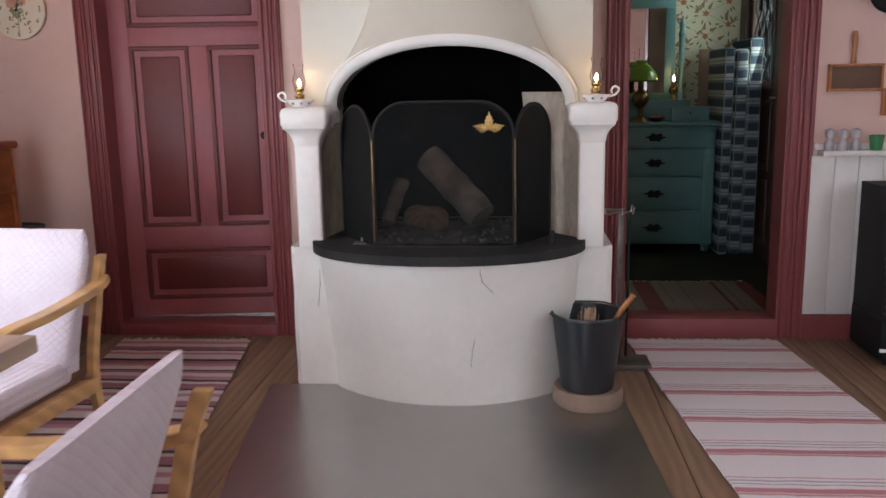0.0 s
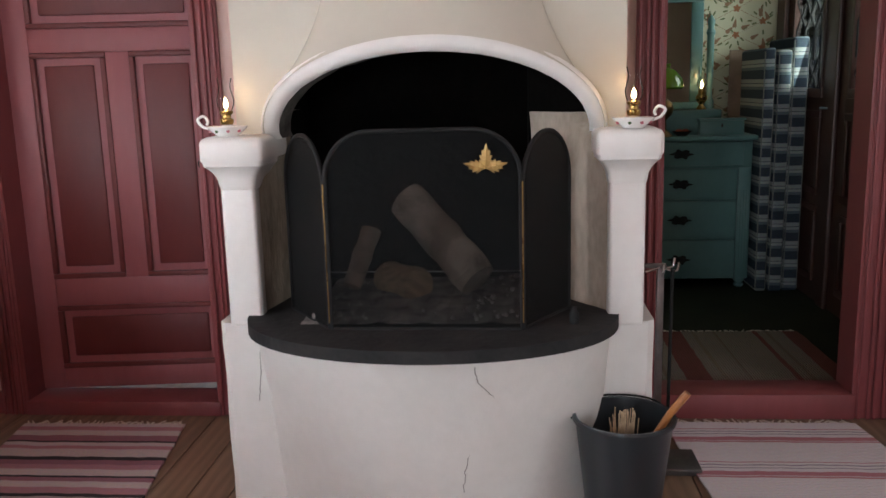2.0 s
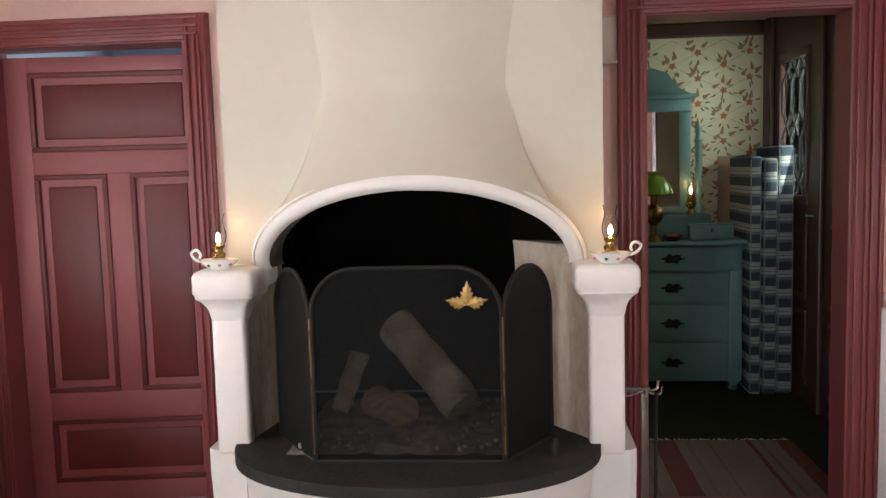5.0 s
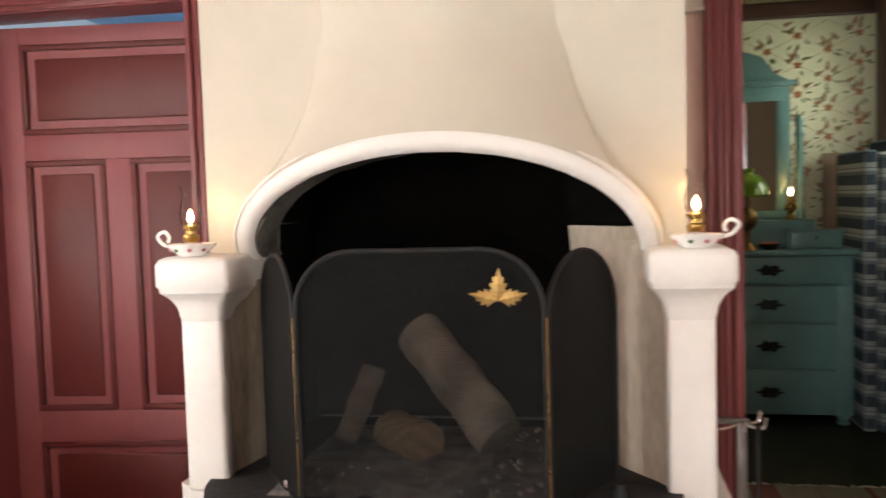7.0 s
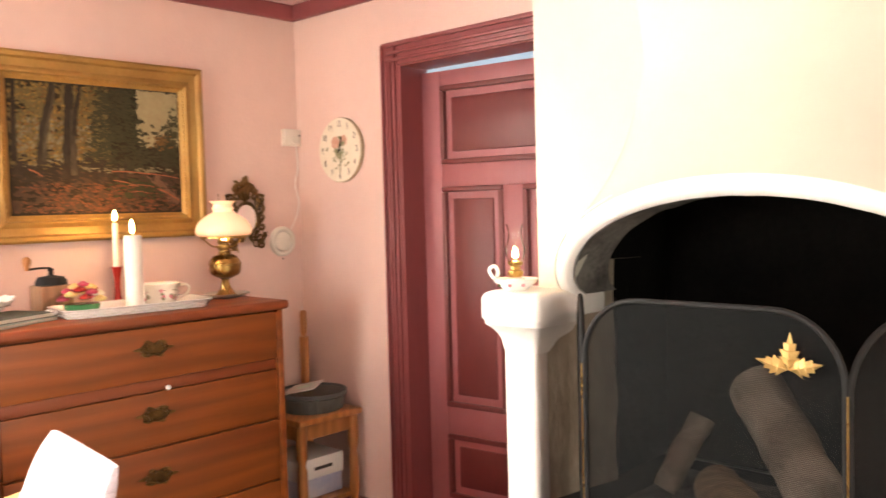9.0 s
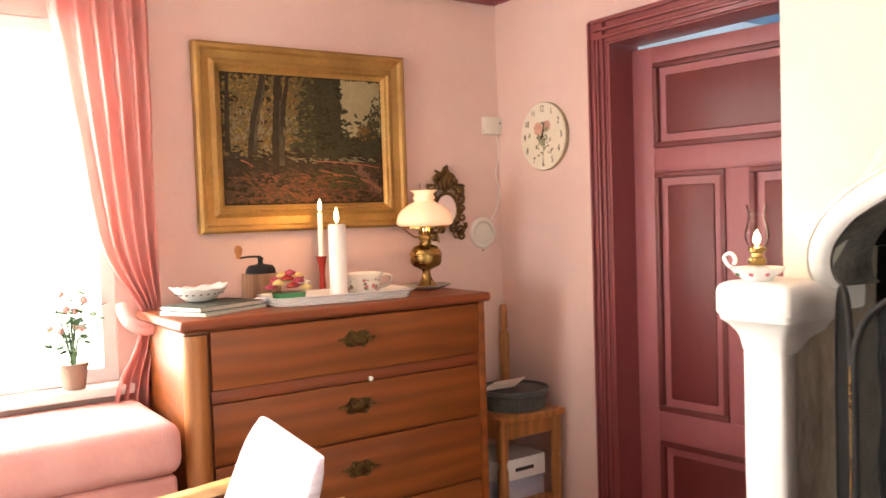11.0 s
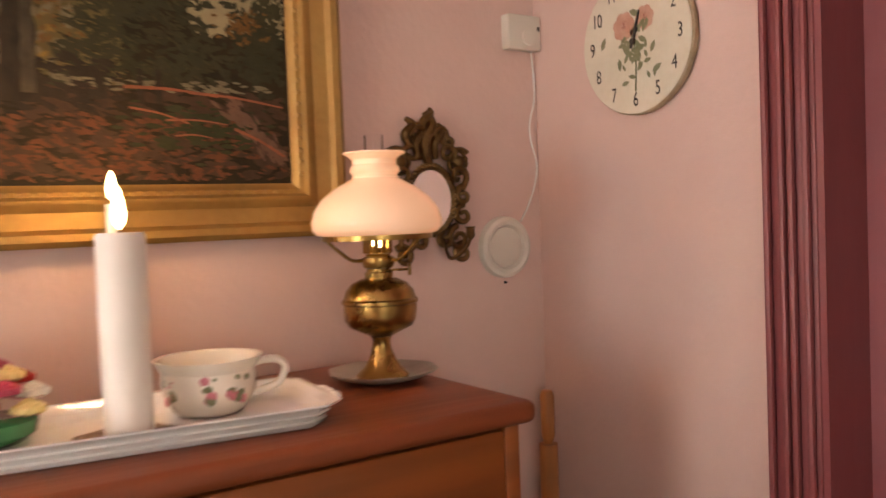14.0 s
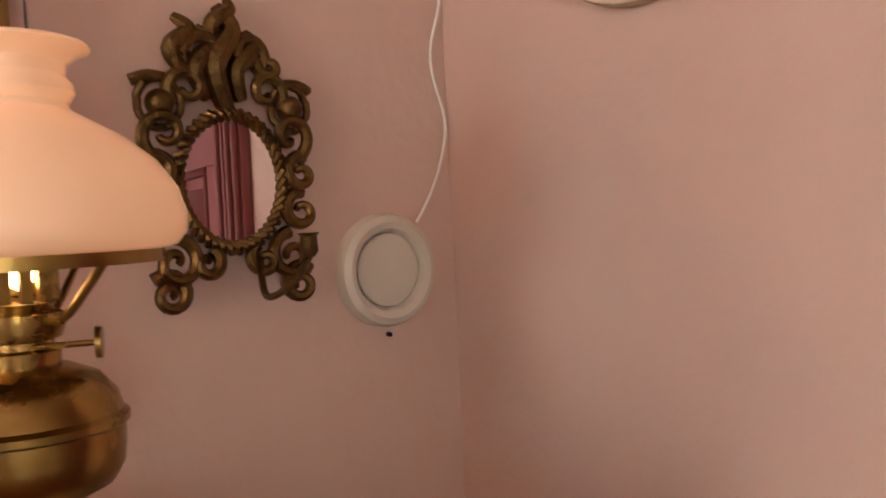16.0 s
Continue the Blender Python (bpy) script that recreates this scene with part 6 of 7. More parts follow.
def books_and_dish():
    z = CT + 0.0006
    # one album: the lower mint block is added to show its pale spine
    for k, (dx, rot, w, l, h, m) in enumerate(((0.0, 27, 0.21, 0.30, 0.012, M_MINT), (-0.01, 23, 0.20, 0.29, 0.016, M_BOOK))):
        t = thing("book", (-2.10 + dx, 2.465, z), "flat dark green cloth album with yellowed pages, on the chest" if k else "flat pale mint layer under the album, standing for its spine", "book")
        mm = pose(-2.10 + dx, 2.465, z, 0, 0, rot)
        for nm, b, mt in (("cover", (-w / 2, w / 2, -l / 2, l / 2, 0, 0.002), m), ("page_block", (-w / 2 + 0.004, w / 2 - 0.004, -l / 2 + 0.004, l / 2 - 0.004, 0.002, h - 0.002), M_PAPER), ("cover", (-w / 2, w / 2, -l / 2, l / 2, h - 0.002, h), m)):
            bm = boxed(*b, bevel=0.0008, seg=1)
            bmesh.ops.transform(bm, matrix=mm, verts=bm.verts)
            part(nm, bm, mt, t)
        z += h + 0.0006
    t = thing("dish", (-2.19, 2.445, z), "white pierced porcelain dish lying on an album", "dish")
    o = PLACE[t]
    rows = []
    for r, zz, wv in ((0.030, 0.0, 0), (0.045, 0.004, 0.02), (0.062, 0.018, 0.04), (0.078, 0.030, 0.04), (0.092, 0.044, 0.055), (0.090, 0.047, 0.055), (0.074, 0.034, 0.04), (0.058, 0.022, 0.04), (0.042, 0.009, 0.02), (0.028, 0.005, 0)):
        row = []
        for k in range(72):
            a = 2 * math.pi * k / 72
            q = r * (1 + wv * math.cos(10 * a))
            lift = (zz / 0.053) * (0.003 * math.cos(10 * a + 0.4) + 0.012 * math.sin(a) ** 4)
            row.append(pose(o.x, o.y, o.z, 0, 0, 20) @ Vector((q * 0.86 * math.cos(a), q * 1.16 * math.sin(a), max(zz + lift, 0.0005 if zz else 0.0))))
        rows.append(row)
    bm = loft(rows, closed=True)
    bm.verts.ensure_lookup_table()
    bm.faces.new(bm.verts[:72]), bm.faces.new(bm.verts[-72:])
    part("bowl", bm, M_PORC, t)
    for k in range(20):
        a = 2 * math.pi * (k + 0.5) / 20
        c = pose(o.x, o.y, o.z, 0, 0, 20) @ Vector((0.0745 * 0.86 * math.cos(a), 0.0745 * 1.16 * math.sin(a), 0.027))
        bm = bmesh.new()
        bmesh.ops.create_icosphere(bm, subdivisions=1, radius=0.0055, matrix=Matrix.Translation(c) @ Matrix.Diagonal((1, 1, 0.7, 1)))
        part("piercing", bm, M_STONE, t)


books_and_dish()


def stool():
    x0, x1, y0, y1, z = -2.36, -1.975, 3.585, 3.935, 0.528
    t = thing("stool", (-2.11, 3.73, 0), "small turned pine stool with a lower shelf", "stool")
    part("seat", boxed(x0, x1, y0, y1, z - 0.028, z, 0.006, 3), M_STOOL, t)
    for y in (y0 + 0.02, y1 - 0.04):
        part("apron", boxed(x0 + 0.05, x1 - 0.05, y, y + 0.016, z - 0.095, z - 0.0285), M_STOOL, t)
    part("apron", boxed(x1 - 0.045, x1 - 0.028, y0 + 0.05, y1 - 0.05, z - 0.095, z - 0.0285), M_STOOL, t)
    for x in (x0 + 0.035, x1 - 0.035):
        for y in (y0 + 0.03, y1 - 0.03):
            part("leg", lathe([(0.0, 0), (0.016, 0), (0.020, 0.06), (0.024, 0.10), (0.017, 0.12), (0.024, 0.15), (0.022, 0.30), (0.016, 0.33), (0.025, 0.36), (0.025, 0.50), (0.0, 0.503)], (x, y, 0), 16), M_STOOL, t)
    part("lower_shelf", boxed(x0 + 0.03, x1 - 0.03, y0 + 0.03, y1 - 0.03, 0.13, 0.148), M_STOOL, t)
    p = thing("baking_pan", (-2.145, 3.785, z + 0.0005), "dark fluted round tin with a paper on it", "pan")
    o = PLACE[p]
    bm = lathe([(0.0, 0), (0.135, 0.0), (0.148, 0.058), (0.156, 0.060), (0.154, 0.064), (0.140, 0.060), (0.128, 0.006), (0.0, 0.005)], o, 96, None)
    for v in bm.verts:
        d = Vector((v.co.x - o.x, v.co.y - o.y, 0))
        if d.length > 0.12 and v.co.z < o.z + 0.058:
            v.co += d.normalized() * 0.003 * math.cos(48 * math.atan2(d.y, d.x))
    part("tin", bm, M_GREYGREEN, p, "fluted grey tin")
    part("lid", lathe([(0.0, 0.0655), (0.15, 0.0655), (0.157, 0.068), (0.157, 0.084), (0.15, 0.085), (0.147, 0.074), (0.0, 0.073)], o, 64), M_ENAMEL, p, "black rim")
    n = thing("napkin", (-2.15, 3.73, o.z + 0.086), "folded white paper with a green print", "paper")
    bm = boxed(-0.075, 0.075, -0.07, 0.07, 0.0, 0.004, 0.001, 1)
    bmesh.ops.transform(bm, matrix=pose(-2.15, 3.745, o.z + 0.098, 5, -12, 30), verts=bm.verts)
    part("sheet", bm, M_PORC, n)
    bm = boxed(-0.03, 0.03, -0.02, 0.02, 0.0042, 0.005)
    bmesh.ops.transform(bm, matrix=pose(-2.15, 3.745, o.z + 0.098, 5, -12, 30), verts=bm.verts)
    part("print", bm, mat("pale_green_print", (0.35, 0.5, 0.38), (0.6, 0.65, 0.58), 60, 0.6), n, "pale green printed motif")
    rp = thing("rolling_pin", (-2.35, 3.90, z + 0.0005), "long wooden rolling pin standing against the wall", "rolling pin")
    part("roller", lathe([(0.0, 0), (0.022, 0), (0.022, 0.29), (0.0, 0.291)], (-2.362, 3.918, z + 0.001), 20), M_STOOL, rp)
    part("grip", lathe([(0.0, 0.291), (0.010, 0.291), (0.016, 0.31), (0.017, 0.40), (0.012, 0.415), (0.0, 0.417)], (-2.362, 3.918, z + 0.001), 16), M_STOOL, rp)
    b = thing("cardboard_box", (-2.16, 3.75, 0.1485), "white cardboard box with blue print on the stool shelf", "box")
    part("carton", boxed(-2.30, -2.065, 3.635, 3.88, 0.1485, 0.235, 0.002), M_BLUEBOX, b)
    part("carton_lid", boxed(-2.305, -2.06, 3.63, 3.885, 0.2355, 0.325, 0.002), M_PORC, b, "white lid")
    part("print_bar", boxed(-2.0599, -2.0585, 3.72, 3.82, 0.27, 0.285), M_BLACKINK, b, "line of small dark print")


M_BLUEBOX = mat("blue_grey_print_card", (0.33, 0.36, 0.50), (0.5, 0.5, 0.55), 14, 0.5)
stool()


# ---- window side: curtain, bench, plant ----
def curtain(y_out, y_in, sgn):
    t = thing("curtain", (-2.33, (y_out + y_in) / 2, 0.7), "salmon pink curtain gathered by a tie-back", "curtain")
    rows = []
    n = 70
    for k in range(40):
        z = 0.70 + (2.20 - 0.70) * k / 39
        pinch = 1 - 0.62 * math.exp(-((z - 1.03) / 0.16) ** 2)
        if z < 1.03:
            pinch = max(pinch, 0.38 + 0.5 * min(1, (1.03 - z) / 0.25))
        row = []
        for s in range(n + 1):
            u = s / n
            y = y_out + (y_in - y_out) * u * pinch * (0.45 + 0.55 * min(1, max(0.0, (z - 0.9) / 1.2)) if z > 1.03 else 0.55)
            row.append((-2.325 + 0.028 * math.sin(u * 34 + 0.6 * math.sin(z * 3)) * (0.5 + 0.5 * pinch) + 0.01 * noise.noise((u * 5, z * 3, 0)), y, z))
        rows.append(row)
    bm = loft(rows)
    bmesh.ops.solidify(bm, geom=bm.faces[:], thickness=0.003)
    part("drape", bm, M_CURTAIN, t)
    part("tie_back", tube(curve_points([(-2.395, y_out + 0.005, 1.06), (-2.29, y_out - 0.02 * 1, 1.03), (-2.265, y_out + (y_in - y_out) * 0.2, 1.01), (-2.285, y_out + (y_in - y_out) * 0.38, 1.04), (-2.39, y_out + (y_in - y_out) * 0.36, 1.08)], 6), 0.022, 10), M_CURTAIN, t, "salmon tie-back")


curtain(2.35, 2.02, 1)
curtain(0.66, 1.20, -1)
tagged(part("curtain_rail", tube([(-2.35, 0.55, 2.215), (-2.35, 2.42, 2.215)], 0.012, 12), M_BRASS), "brass curtain rail over the window", "curtain rail")


def bench():
    t = thing("sofa", (-2.1, 1.5, 0), "salmon pink upholstered bench under the window", "sofa")
    part("base", boxed(-2.39, -1.88, 0.75, 2.255, 0.06, 0.60, 0.02, 3), M_SALMON, t)
    part("cushion", boxed(-2.385, -1.86, 0.76, 2.272, 0.6005, 0.765, 0.05, 5), M_SALMON, t, "rounded seat cushion")
    for x in (-2.28, -1.95):
        for y in (0.82, 2.15):
            part("leg", lathe([(0.0, 0), (0.018, 0), (0.024, 0.06), (0.0, 0.061)], (x, y, 0), 14), M_STOOL, t)


bench()


def pot_plant():
    x, y, z = -2.37, 2.06, 0.8185
    t = thing("pot_plant", (x, y, z), "potted green plant with pink flowers on the window sill", "plant")
    part("pot", lathe([(0.0, 0), (0.035, 0), (0.045, 0.075), (0.049, 0.077), (0.049, 0.088), (0.043, 0.088), (0.0, 0.075)], (x, y, z), 28), M_STONE, t)
    rnd = random.Random(12)
    lf, st, fl = bmesh.new(), bmesh.new(), bmesh.new()
    for k in range(16):
        a, h = rnd.random() * 6.28, rnd.uniform(0.10, 0.27)
        tip = Vector((x + 0.055 * math.cos(a) * rnd.random(), y + 0.11 * math.sin(a) * rnd.random(), z + 0.08 + h))
        tube([(x, y, z + 0.07), ((x + tip.x) / 2, (y + tip.y) / 2, z + 0.08 + h * 0.6), tip], 0.0022, 5, st)
        for j in range(7):
            c = tip + Vector((rnd.uniform(-0.03, 0.03), rnd.uniform(-0.045, 0.045), rnd.uniform(-0.07, 0.02)))
            b, s = rnd.random() * 6.28, rnd.uniform(0.012, 0.024)
            u, v = Vector((math.cos(b), math.sin(b), rnd.uniform(-0.4, 0.5))) * s, Vector((-math.sin(b), math.cos(b), rnd.uniform(-0.3, 0.3))) * s * 0.6
            lf.faces.new([lf.verts.new(p) for p in (c - u, c - u * 0.3 + v, c + u * 0.5 + v * 0.8, c + u, c + u * 0.5 - v * 0.8, c - u * 0.3 - v)])
        if k % 2:
            bmesh.ops.create_icosphere(fl, subdivisions=1, radius=0.014, matrix=Matrix.Translation(tip))
    part("stems", st, M_LEAFGREEN, t), part("leaves", lf, M_LEAFGREEN, t, "", False), part("flowers", fl, M_SALMON, t, "pink flowers")


pot_plant()


# ---- table and chairs ----
def table():
    t = thing("dining_table", (-1.2, 0.75, 0), "pale beech dining table", "table")
    part("tabletop", boxed(-1.66, -0.69, -0.05, 1.52, 0.69, 0.732, 0.003), M_TABLE, t)
    for x in (-1.60, -0.81):
        for y in (0.03, 1.42):
            part("leg", boxed(x - 0.03, x + 0.03, y - 0.03, y + 0.03, 0, 0.6895, 0.006), M_TABLE, t)
    part("apron", boxed(-0.80, -0.78, 0.07, 1.38, 0.60, 0.6895), M_TABLE, t), part("apron", boxed(-1.58, -0.83, 1.41, 1.43, 0.60, 0.6895), M_TABLE, t)


table()


def armchair():
    """Bentwood armchair with a quilted cover, facing -y, its base at the origin."""
    t = thing("armchair", (0, 0, 0), "bent birch armchair with a quilted pale lilac cover", "chair", "chairs round the table")
    part("seat", boxed(-0.245, 0.245, -0.50, 0.0, 0.375, 0.455, 0.03, 4), M_QUILT, t)
    rows = []
    for k in range(15):
        u = k / 14
        z = 0.42 + 0.425 * u
        yb = 0.0 + 0.15 * u ** 1.2
        th = 0.085 * (1 - 0.45 * u) * (1 if k < 13 else 0.8 if k == 13 else 0.45)
        hw = 0.262 * (1 if k < 12 else (0.985, 0.955, 0.90)[k - 12])
        row = []
        for s in range(28):
            a = 2 * math.pi * s / 28
            c, d = math.cos(a), math.sin(a)
            row.append((hw * (abs(c) ** 0.25) * (1 if c > 0 else -1), yb - 0.02 + th * 0.5 * (abs(d) ** 0.6) * (1 if d > 0 else -1) + 0.03 * (abs(c)) ** 3 * 0, z))
        rows.append(row)
    bm = loft(rows, closed=True)
    bm.verts.ensure_lookup_table()
    bm.faces.new(bm.verts[:28]), bm.faces.new(bm.verts[-28:])
    part("backrest", bm, M_QUILT, t)
    for sg in (-1, 1):
        x = sg * 0.285
        pts = curve_points([(x, -0.44, 0.0), (x, -0.45, 0.30), (x, -0.44, 0.56), (x, -0.36, 0.63), (x, -0.15, 0.64), (x, 0.08, 0.665), (x, 0.135, 0.69)], 7)
        rows = []
        for k, p in enumerate(pts):
            d = (pts[min(k + 1, len(pts) - 1)] - pts[max(k - 1, 0)]).normalized()
            n = Vector((0, -d.z, d.y)) * 0.0135
            w = Vector((0.024, 0, 0))
            rows.append([p + n + w, p + n - w, p - n - w, p - n + w])
        bm = loft(rows, closed=True)
        bm.verts.ensure_lookup_table()
        bm.faces.new(bm.verts[:4]), bm.faces.new(bm.verts[-4:])
        bmesh.ops.bevel(bm, geom=bm.edges[:], offset=0.003, segments=1, affect="EDGES")
        part("arm", bm, M_BIRCH, t, "bent birch arm and front leg")
        pts = curve_points([(x - sg * 0.03, 0.16, 0.0), (x - sg * 0.025, 0.07, 0.35), (x - sg * 0.012, 0.105, 0.62), (x - sg * 0.012, 0.15, 0.76)], 7)
        rows = [[p + Vector(v) for v in ((0.012, 0.017, 0), (-0.012, 0.017, 0), (-0.012, -0.017, 0), (0.012, -0.017, 0))] for p in pts]
        bm = loft(rows, closed=True)
        bm.verts.ensure_lookup_table()
        bm.faces.new(bm.verts[:4]), bm.faces.new(bm.verts[-4:])
        part("back_leg", bm, M_BIRCH, t)
        part("side_rail", boxed(min(x - sg * 0.04, x), max(x - sg * 0.04, x), -0.44, 0.06, 0.33, 0.375, 0.004), M_BIRCH, t)
    part("front_rail", boxed(-0.25, 0.25, -0.46, -0.43, 0.33, 0.374, 0.004), M_BIRCH, t)
    return t


CHAIR = armchair()
copy_thing(CHAIR, pose(-0.29, 0.83, 0, 0, 0, -90))
CHAIR.matrix_basis = pose(-1.22, 2.20, 0.0, 0, 0, -6)


# ---- hall things ----
def dresser():
    x1, y0, y1, top = 1.853, 5.95, 6.40, 0.995
    x0 = x1 - 1.02
    t = thing("painted_dresser", ((x0 + x1) / 2, y0, 0), "teal painted chest of four drawers with fluted corner columns", "dresser")
    part("carcass", boxed(x0, x1, y0 + 0.03, y1, 0.10, top - 0.03, 0.004), M_TEAL, t)
    part("top", boxed(x0 - 0.04, x1 + 0.05, y0 - 0.03, y1, top - 0.03, top, 0.01, 3), M_TEAL, t)
    for k, (za, zb) in enumerate(((0.815, 0.958), (0.605, 0.796), (0.360, 0.592), (0.105, 0.346))):
        d = part("drawer", boxed(x0 + 0.09, x1 - (0.09 if k else 0.06), y0 + 0.012 - (0.014 if k == 0 else 0), y0 + 0.0295, za, zb, 0.005), M_TEAL, t)
        for hx in (x0 + 0.24, x1 - 0.43):
            bat_handle(d, hx, y0 + 0.0115 - (0.014 if k == 0 else 0), (za + zb) / 2, 1.0, "y", M_IRON)
    for x in (x0 + 0.045, x1 - 0.045):
        bm = boxed(x - 0.038, x + 0.038, y0 + 0.012, y0 + 0.0295, 0.105, 0.796, 0.003)
        for q in (-0.024, -0.008, 0.008, 0.024):
            box(bm, x + q - 0.0045, x + q + 0.0045, y0 + 0.003, y0 + 0.0118, 0.22, 0.66, 0.003)
        part("corner_column", bm, M_TEAL, t, "fluted corner column")
        part("foot", lathe([(0.0, 0), (0.022, 0), (0.034, 0.015), (0.022, 0.03), (0.036, 0.045), (0.036, 0.059), (0.0, 0.0595)], (x, y0 + 0.07, HF), 18), M_TEAL, t, "turned foot")
    # standing mirror on the dresser
    m = thing("dressing_mirror", (1.34, 6.24, top), "teal painted dressing mirror with a carved pediment and posts", "mirror")
    mx0, mx1, yb = 1.09, 1.588, 6.21
    for b in ((mx0, mx1, top + 0.155, top + 0.20), (mx0, mx1, 1.805, 1.886), (mx0, mx0 + 0.075, top + 0.20, 1.805), (mx1 - 0.075, mx1, top + 0.20, 1.805)):
        part("frame_bar", boxed(b[0], b[1], yb, yb + 0.04, b[2], b[3], 0.008), M_TEAL, m)
    part("mirror_glass", boxed(mx0 + 0.0755, mx1 - 0.0755, yb + 0.012, yb + 0.02, top + 0.2005, 1.8045), M_MIRROR, m, "dark reflecting glass")
    part("cornice", boxed(mx0 - 0.03, mx1 + 0.03, yb - 0.03, yb + 0.05, 1.8865, 1.915, 0.006), M_TEAL, m)
    mid = (mx0 + mx1) / 2
    part("pediment", prism([(mx0, yb, 1.9155), (mx1, yb, 1.9155), (mx1 - 0.08, yb, 1.955), (mid + 0.10, yb, 2.05), (mid, yb, 2.085), (mid - 0.10, yb, 2.05), (mx0 + 0.08, yb, 1.955)], (0, 0.03, 0)), M_TEAL, m, "peaked pediment")
    for x in (mx0 - 0.03, mx1 + 0.05):
        part("post", lathe([(0.0, 0), (0.03, 0), (0.03, 0.05), (0.018, 0.07), (0.022, 0.3), (0.022, 0.45), (0.03, 0.47), (0.018, 0.50), (0.024, 0.54), (0.008, 0.57), (0.0, 0.58)], (x, yb + 0.02, top + 0.155), 18), M_TEAL, m, "turned post")
    part("base", boxed(mx0 - 0.06, mx1 + 0.09, yb - 0.16, yb + 0.08, top + 0.0005, top + 0.154, 0.006), M_TEAL, m)
    bx = thing("drawer_box", (1.65, 6.02, top), "small teal drawer box on the dresser", "box")
    part("body", boxed(1.535, 1.80, 5.985, 6.048, top + 0.0006, top + 0.088, 0.005), M_TEAL, bx)
    part("lid", boxed(1.525, 1.81, 5.978, 6.0485, top + 0.0885, top + 0.103, 0.004), M_TEAL, bx)
    part("keyhole", boxed(1.662, 1.672, 5.981, 5.9848, top + 0.05, top + 0.07), M_BLACKINK, bx)
    g = thing("green_lamp", (1.312, 5.98, top + 0.0005), "brass oil lamp with a green glass shade", "table lamp")
    o = PLACE[g]
    part("foot", lathe([(0.0, 0), (0.06, 0), (0.055, 0.012), (0.02, 0.04), (0.018, 0.10), (0.05, 0.13), (0.062, 0.165), (0.05, 0.205), (0.02, 0.23), (0.02, 0.285), (0.0, 0.286)], o, 28), M_BRONZE, g)
    part("shade", lathe([(0.105, 0.285), (0.119, 0.297), (0.108, 0.345), (0.07, 0.395), (0.035, 0.41), (0.04, 0.435), (0.036, 0.435), (0.031, 0.41), (0.066, 0.39), (0.102, 0.34), (0.113, 0.297), (0.105, 0.285)], o, 40), M_GREENSHADE, g, "domed green glass shade")
    part("glass_chimney", lathe([(0.017, 0.28), (0.017, 0.52), (0.016, 0.52), (0.016, 0.28)], o, 20), M_GLASS, g)
    s = thing("small_oil_lamp", (1.567, 6.12, top + 0.155), "small lit brass oil lamp with a glass chimney", "oil lamp")
    o = PLACE[s]
    part("font", lathe([(0.0, 0), (0.03, 0), (0.028, 0.01), (0.014, 0.03), (0.034, 0.06), (0.034, 0.08), (0.02, 0.095), (0.02, 0.12), (0.0, 0.121)], o, 20), M_BRASS, s)
    part("glass_chimney", lathe([(0.016, 0.12), (0.03, 0.155), (0.017, 0.20), (0.018, 0.26), (0.017, 0.26), (0.016, 0.20), (0.029, 0.155), (0.015, 0.12)], o, 20), M_GLASS, s)
    part("flame", lathe([(0.0, 0.125), (0.008, 0.138), (0.010, 0.152), (0.0, 0.178)], o, 12), M_FLAME, s, "warm flame")
    flame_lamp("hall_lamp_light", (o.x, o.y, o.z + 0.19), 0.35)
    c = thing("trinket_bowl", (1.43, 6.0, top + 0.0005), "dark bowl of orange trinkets on the dresser", "bowl")
    part("bowl", lathe([(0.0, 0), (0.03, 0), (0.06, 0.03), (0.056, 0.03), (0.0, 0.012)], PLACE[c], 24), M_IRON, c)
    bm = bmesh.new()
    for k in range(9):
        bmesh.ops.create_icosphere(bm, subdivisions=1, radius=0.012, matrix=Matrix.Translation((1.43 + 0.03 * math.cos(k * 2.4), 6.0 + 0.03 * math.sin(k * 2.4), top + 0.03)))
    part("trinkets", bm, mat("orange_beads", (0.5, 0.10, 0.03), (0.4, 0.07, 0.02), 10, 0.4), c, "orange beads")


dresser()


def mattresses():
    for k, (x0, x1, yf, zt) in enumerate(((1.935, 2.02, 6.42, 1.515), (1.868, 1.937, 5.87, 1.505), (1.946, 2.028, 5.86, 1.49), (2.036, 2.128, 5.88, 1.565))):
        t = thing("mattress", ((x0 + x1) / 2, yf + 0.05, HF), "folding mattress in blue and white checked ticking standing on end", "mattress", "mattresses leaning in the hall")
        bm = boxed(x0, x1, yf, min(yf + 0.50, 6.53) if k == 0 else 6.38, HF + 0.001, zt, 0.018, 3)
        part("padding", bm, M_CHECK, t)
        for x in (x0 + 0.006, x1 - 0.006):
            part("piping", tube([(x, yf + 0.006, HF + 0.02), (x, yf + 0.006, zt - 0.02)], 0.004, 6), M_GREYGREEN, t, "grey corded edge")
    t = thing("board", (1.86, 6.45, HF), "brown board leaning against the flowered wall", "board")
    part("plank", boxed(1.812, 1.925, 6.44, 6.465, HF, 1.515, 0.004), M_STONE, t)


mattresses()


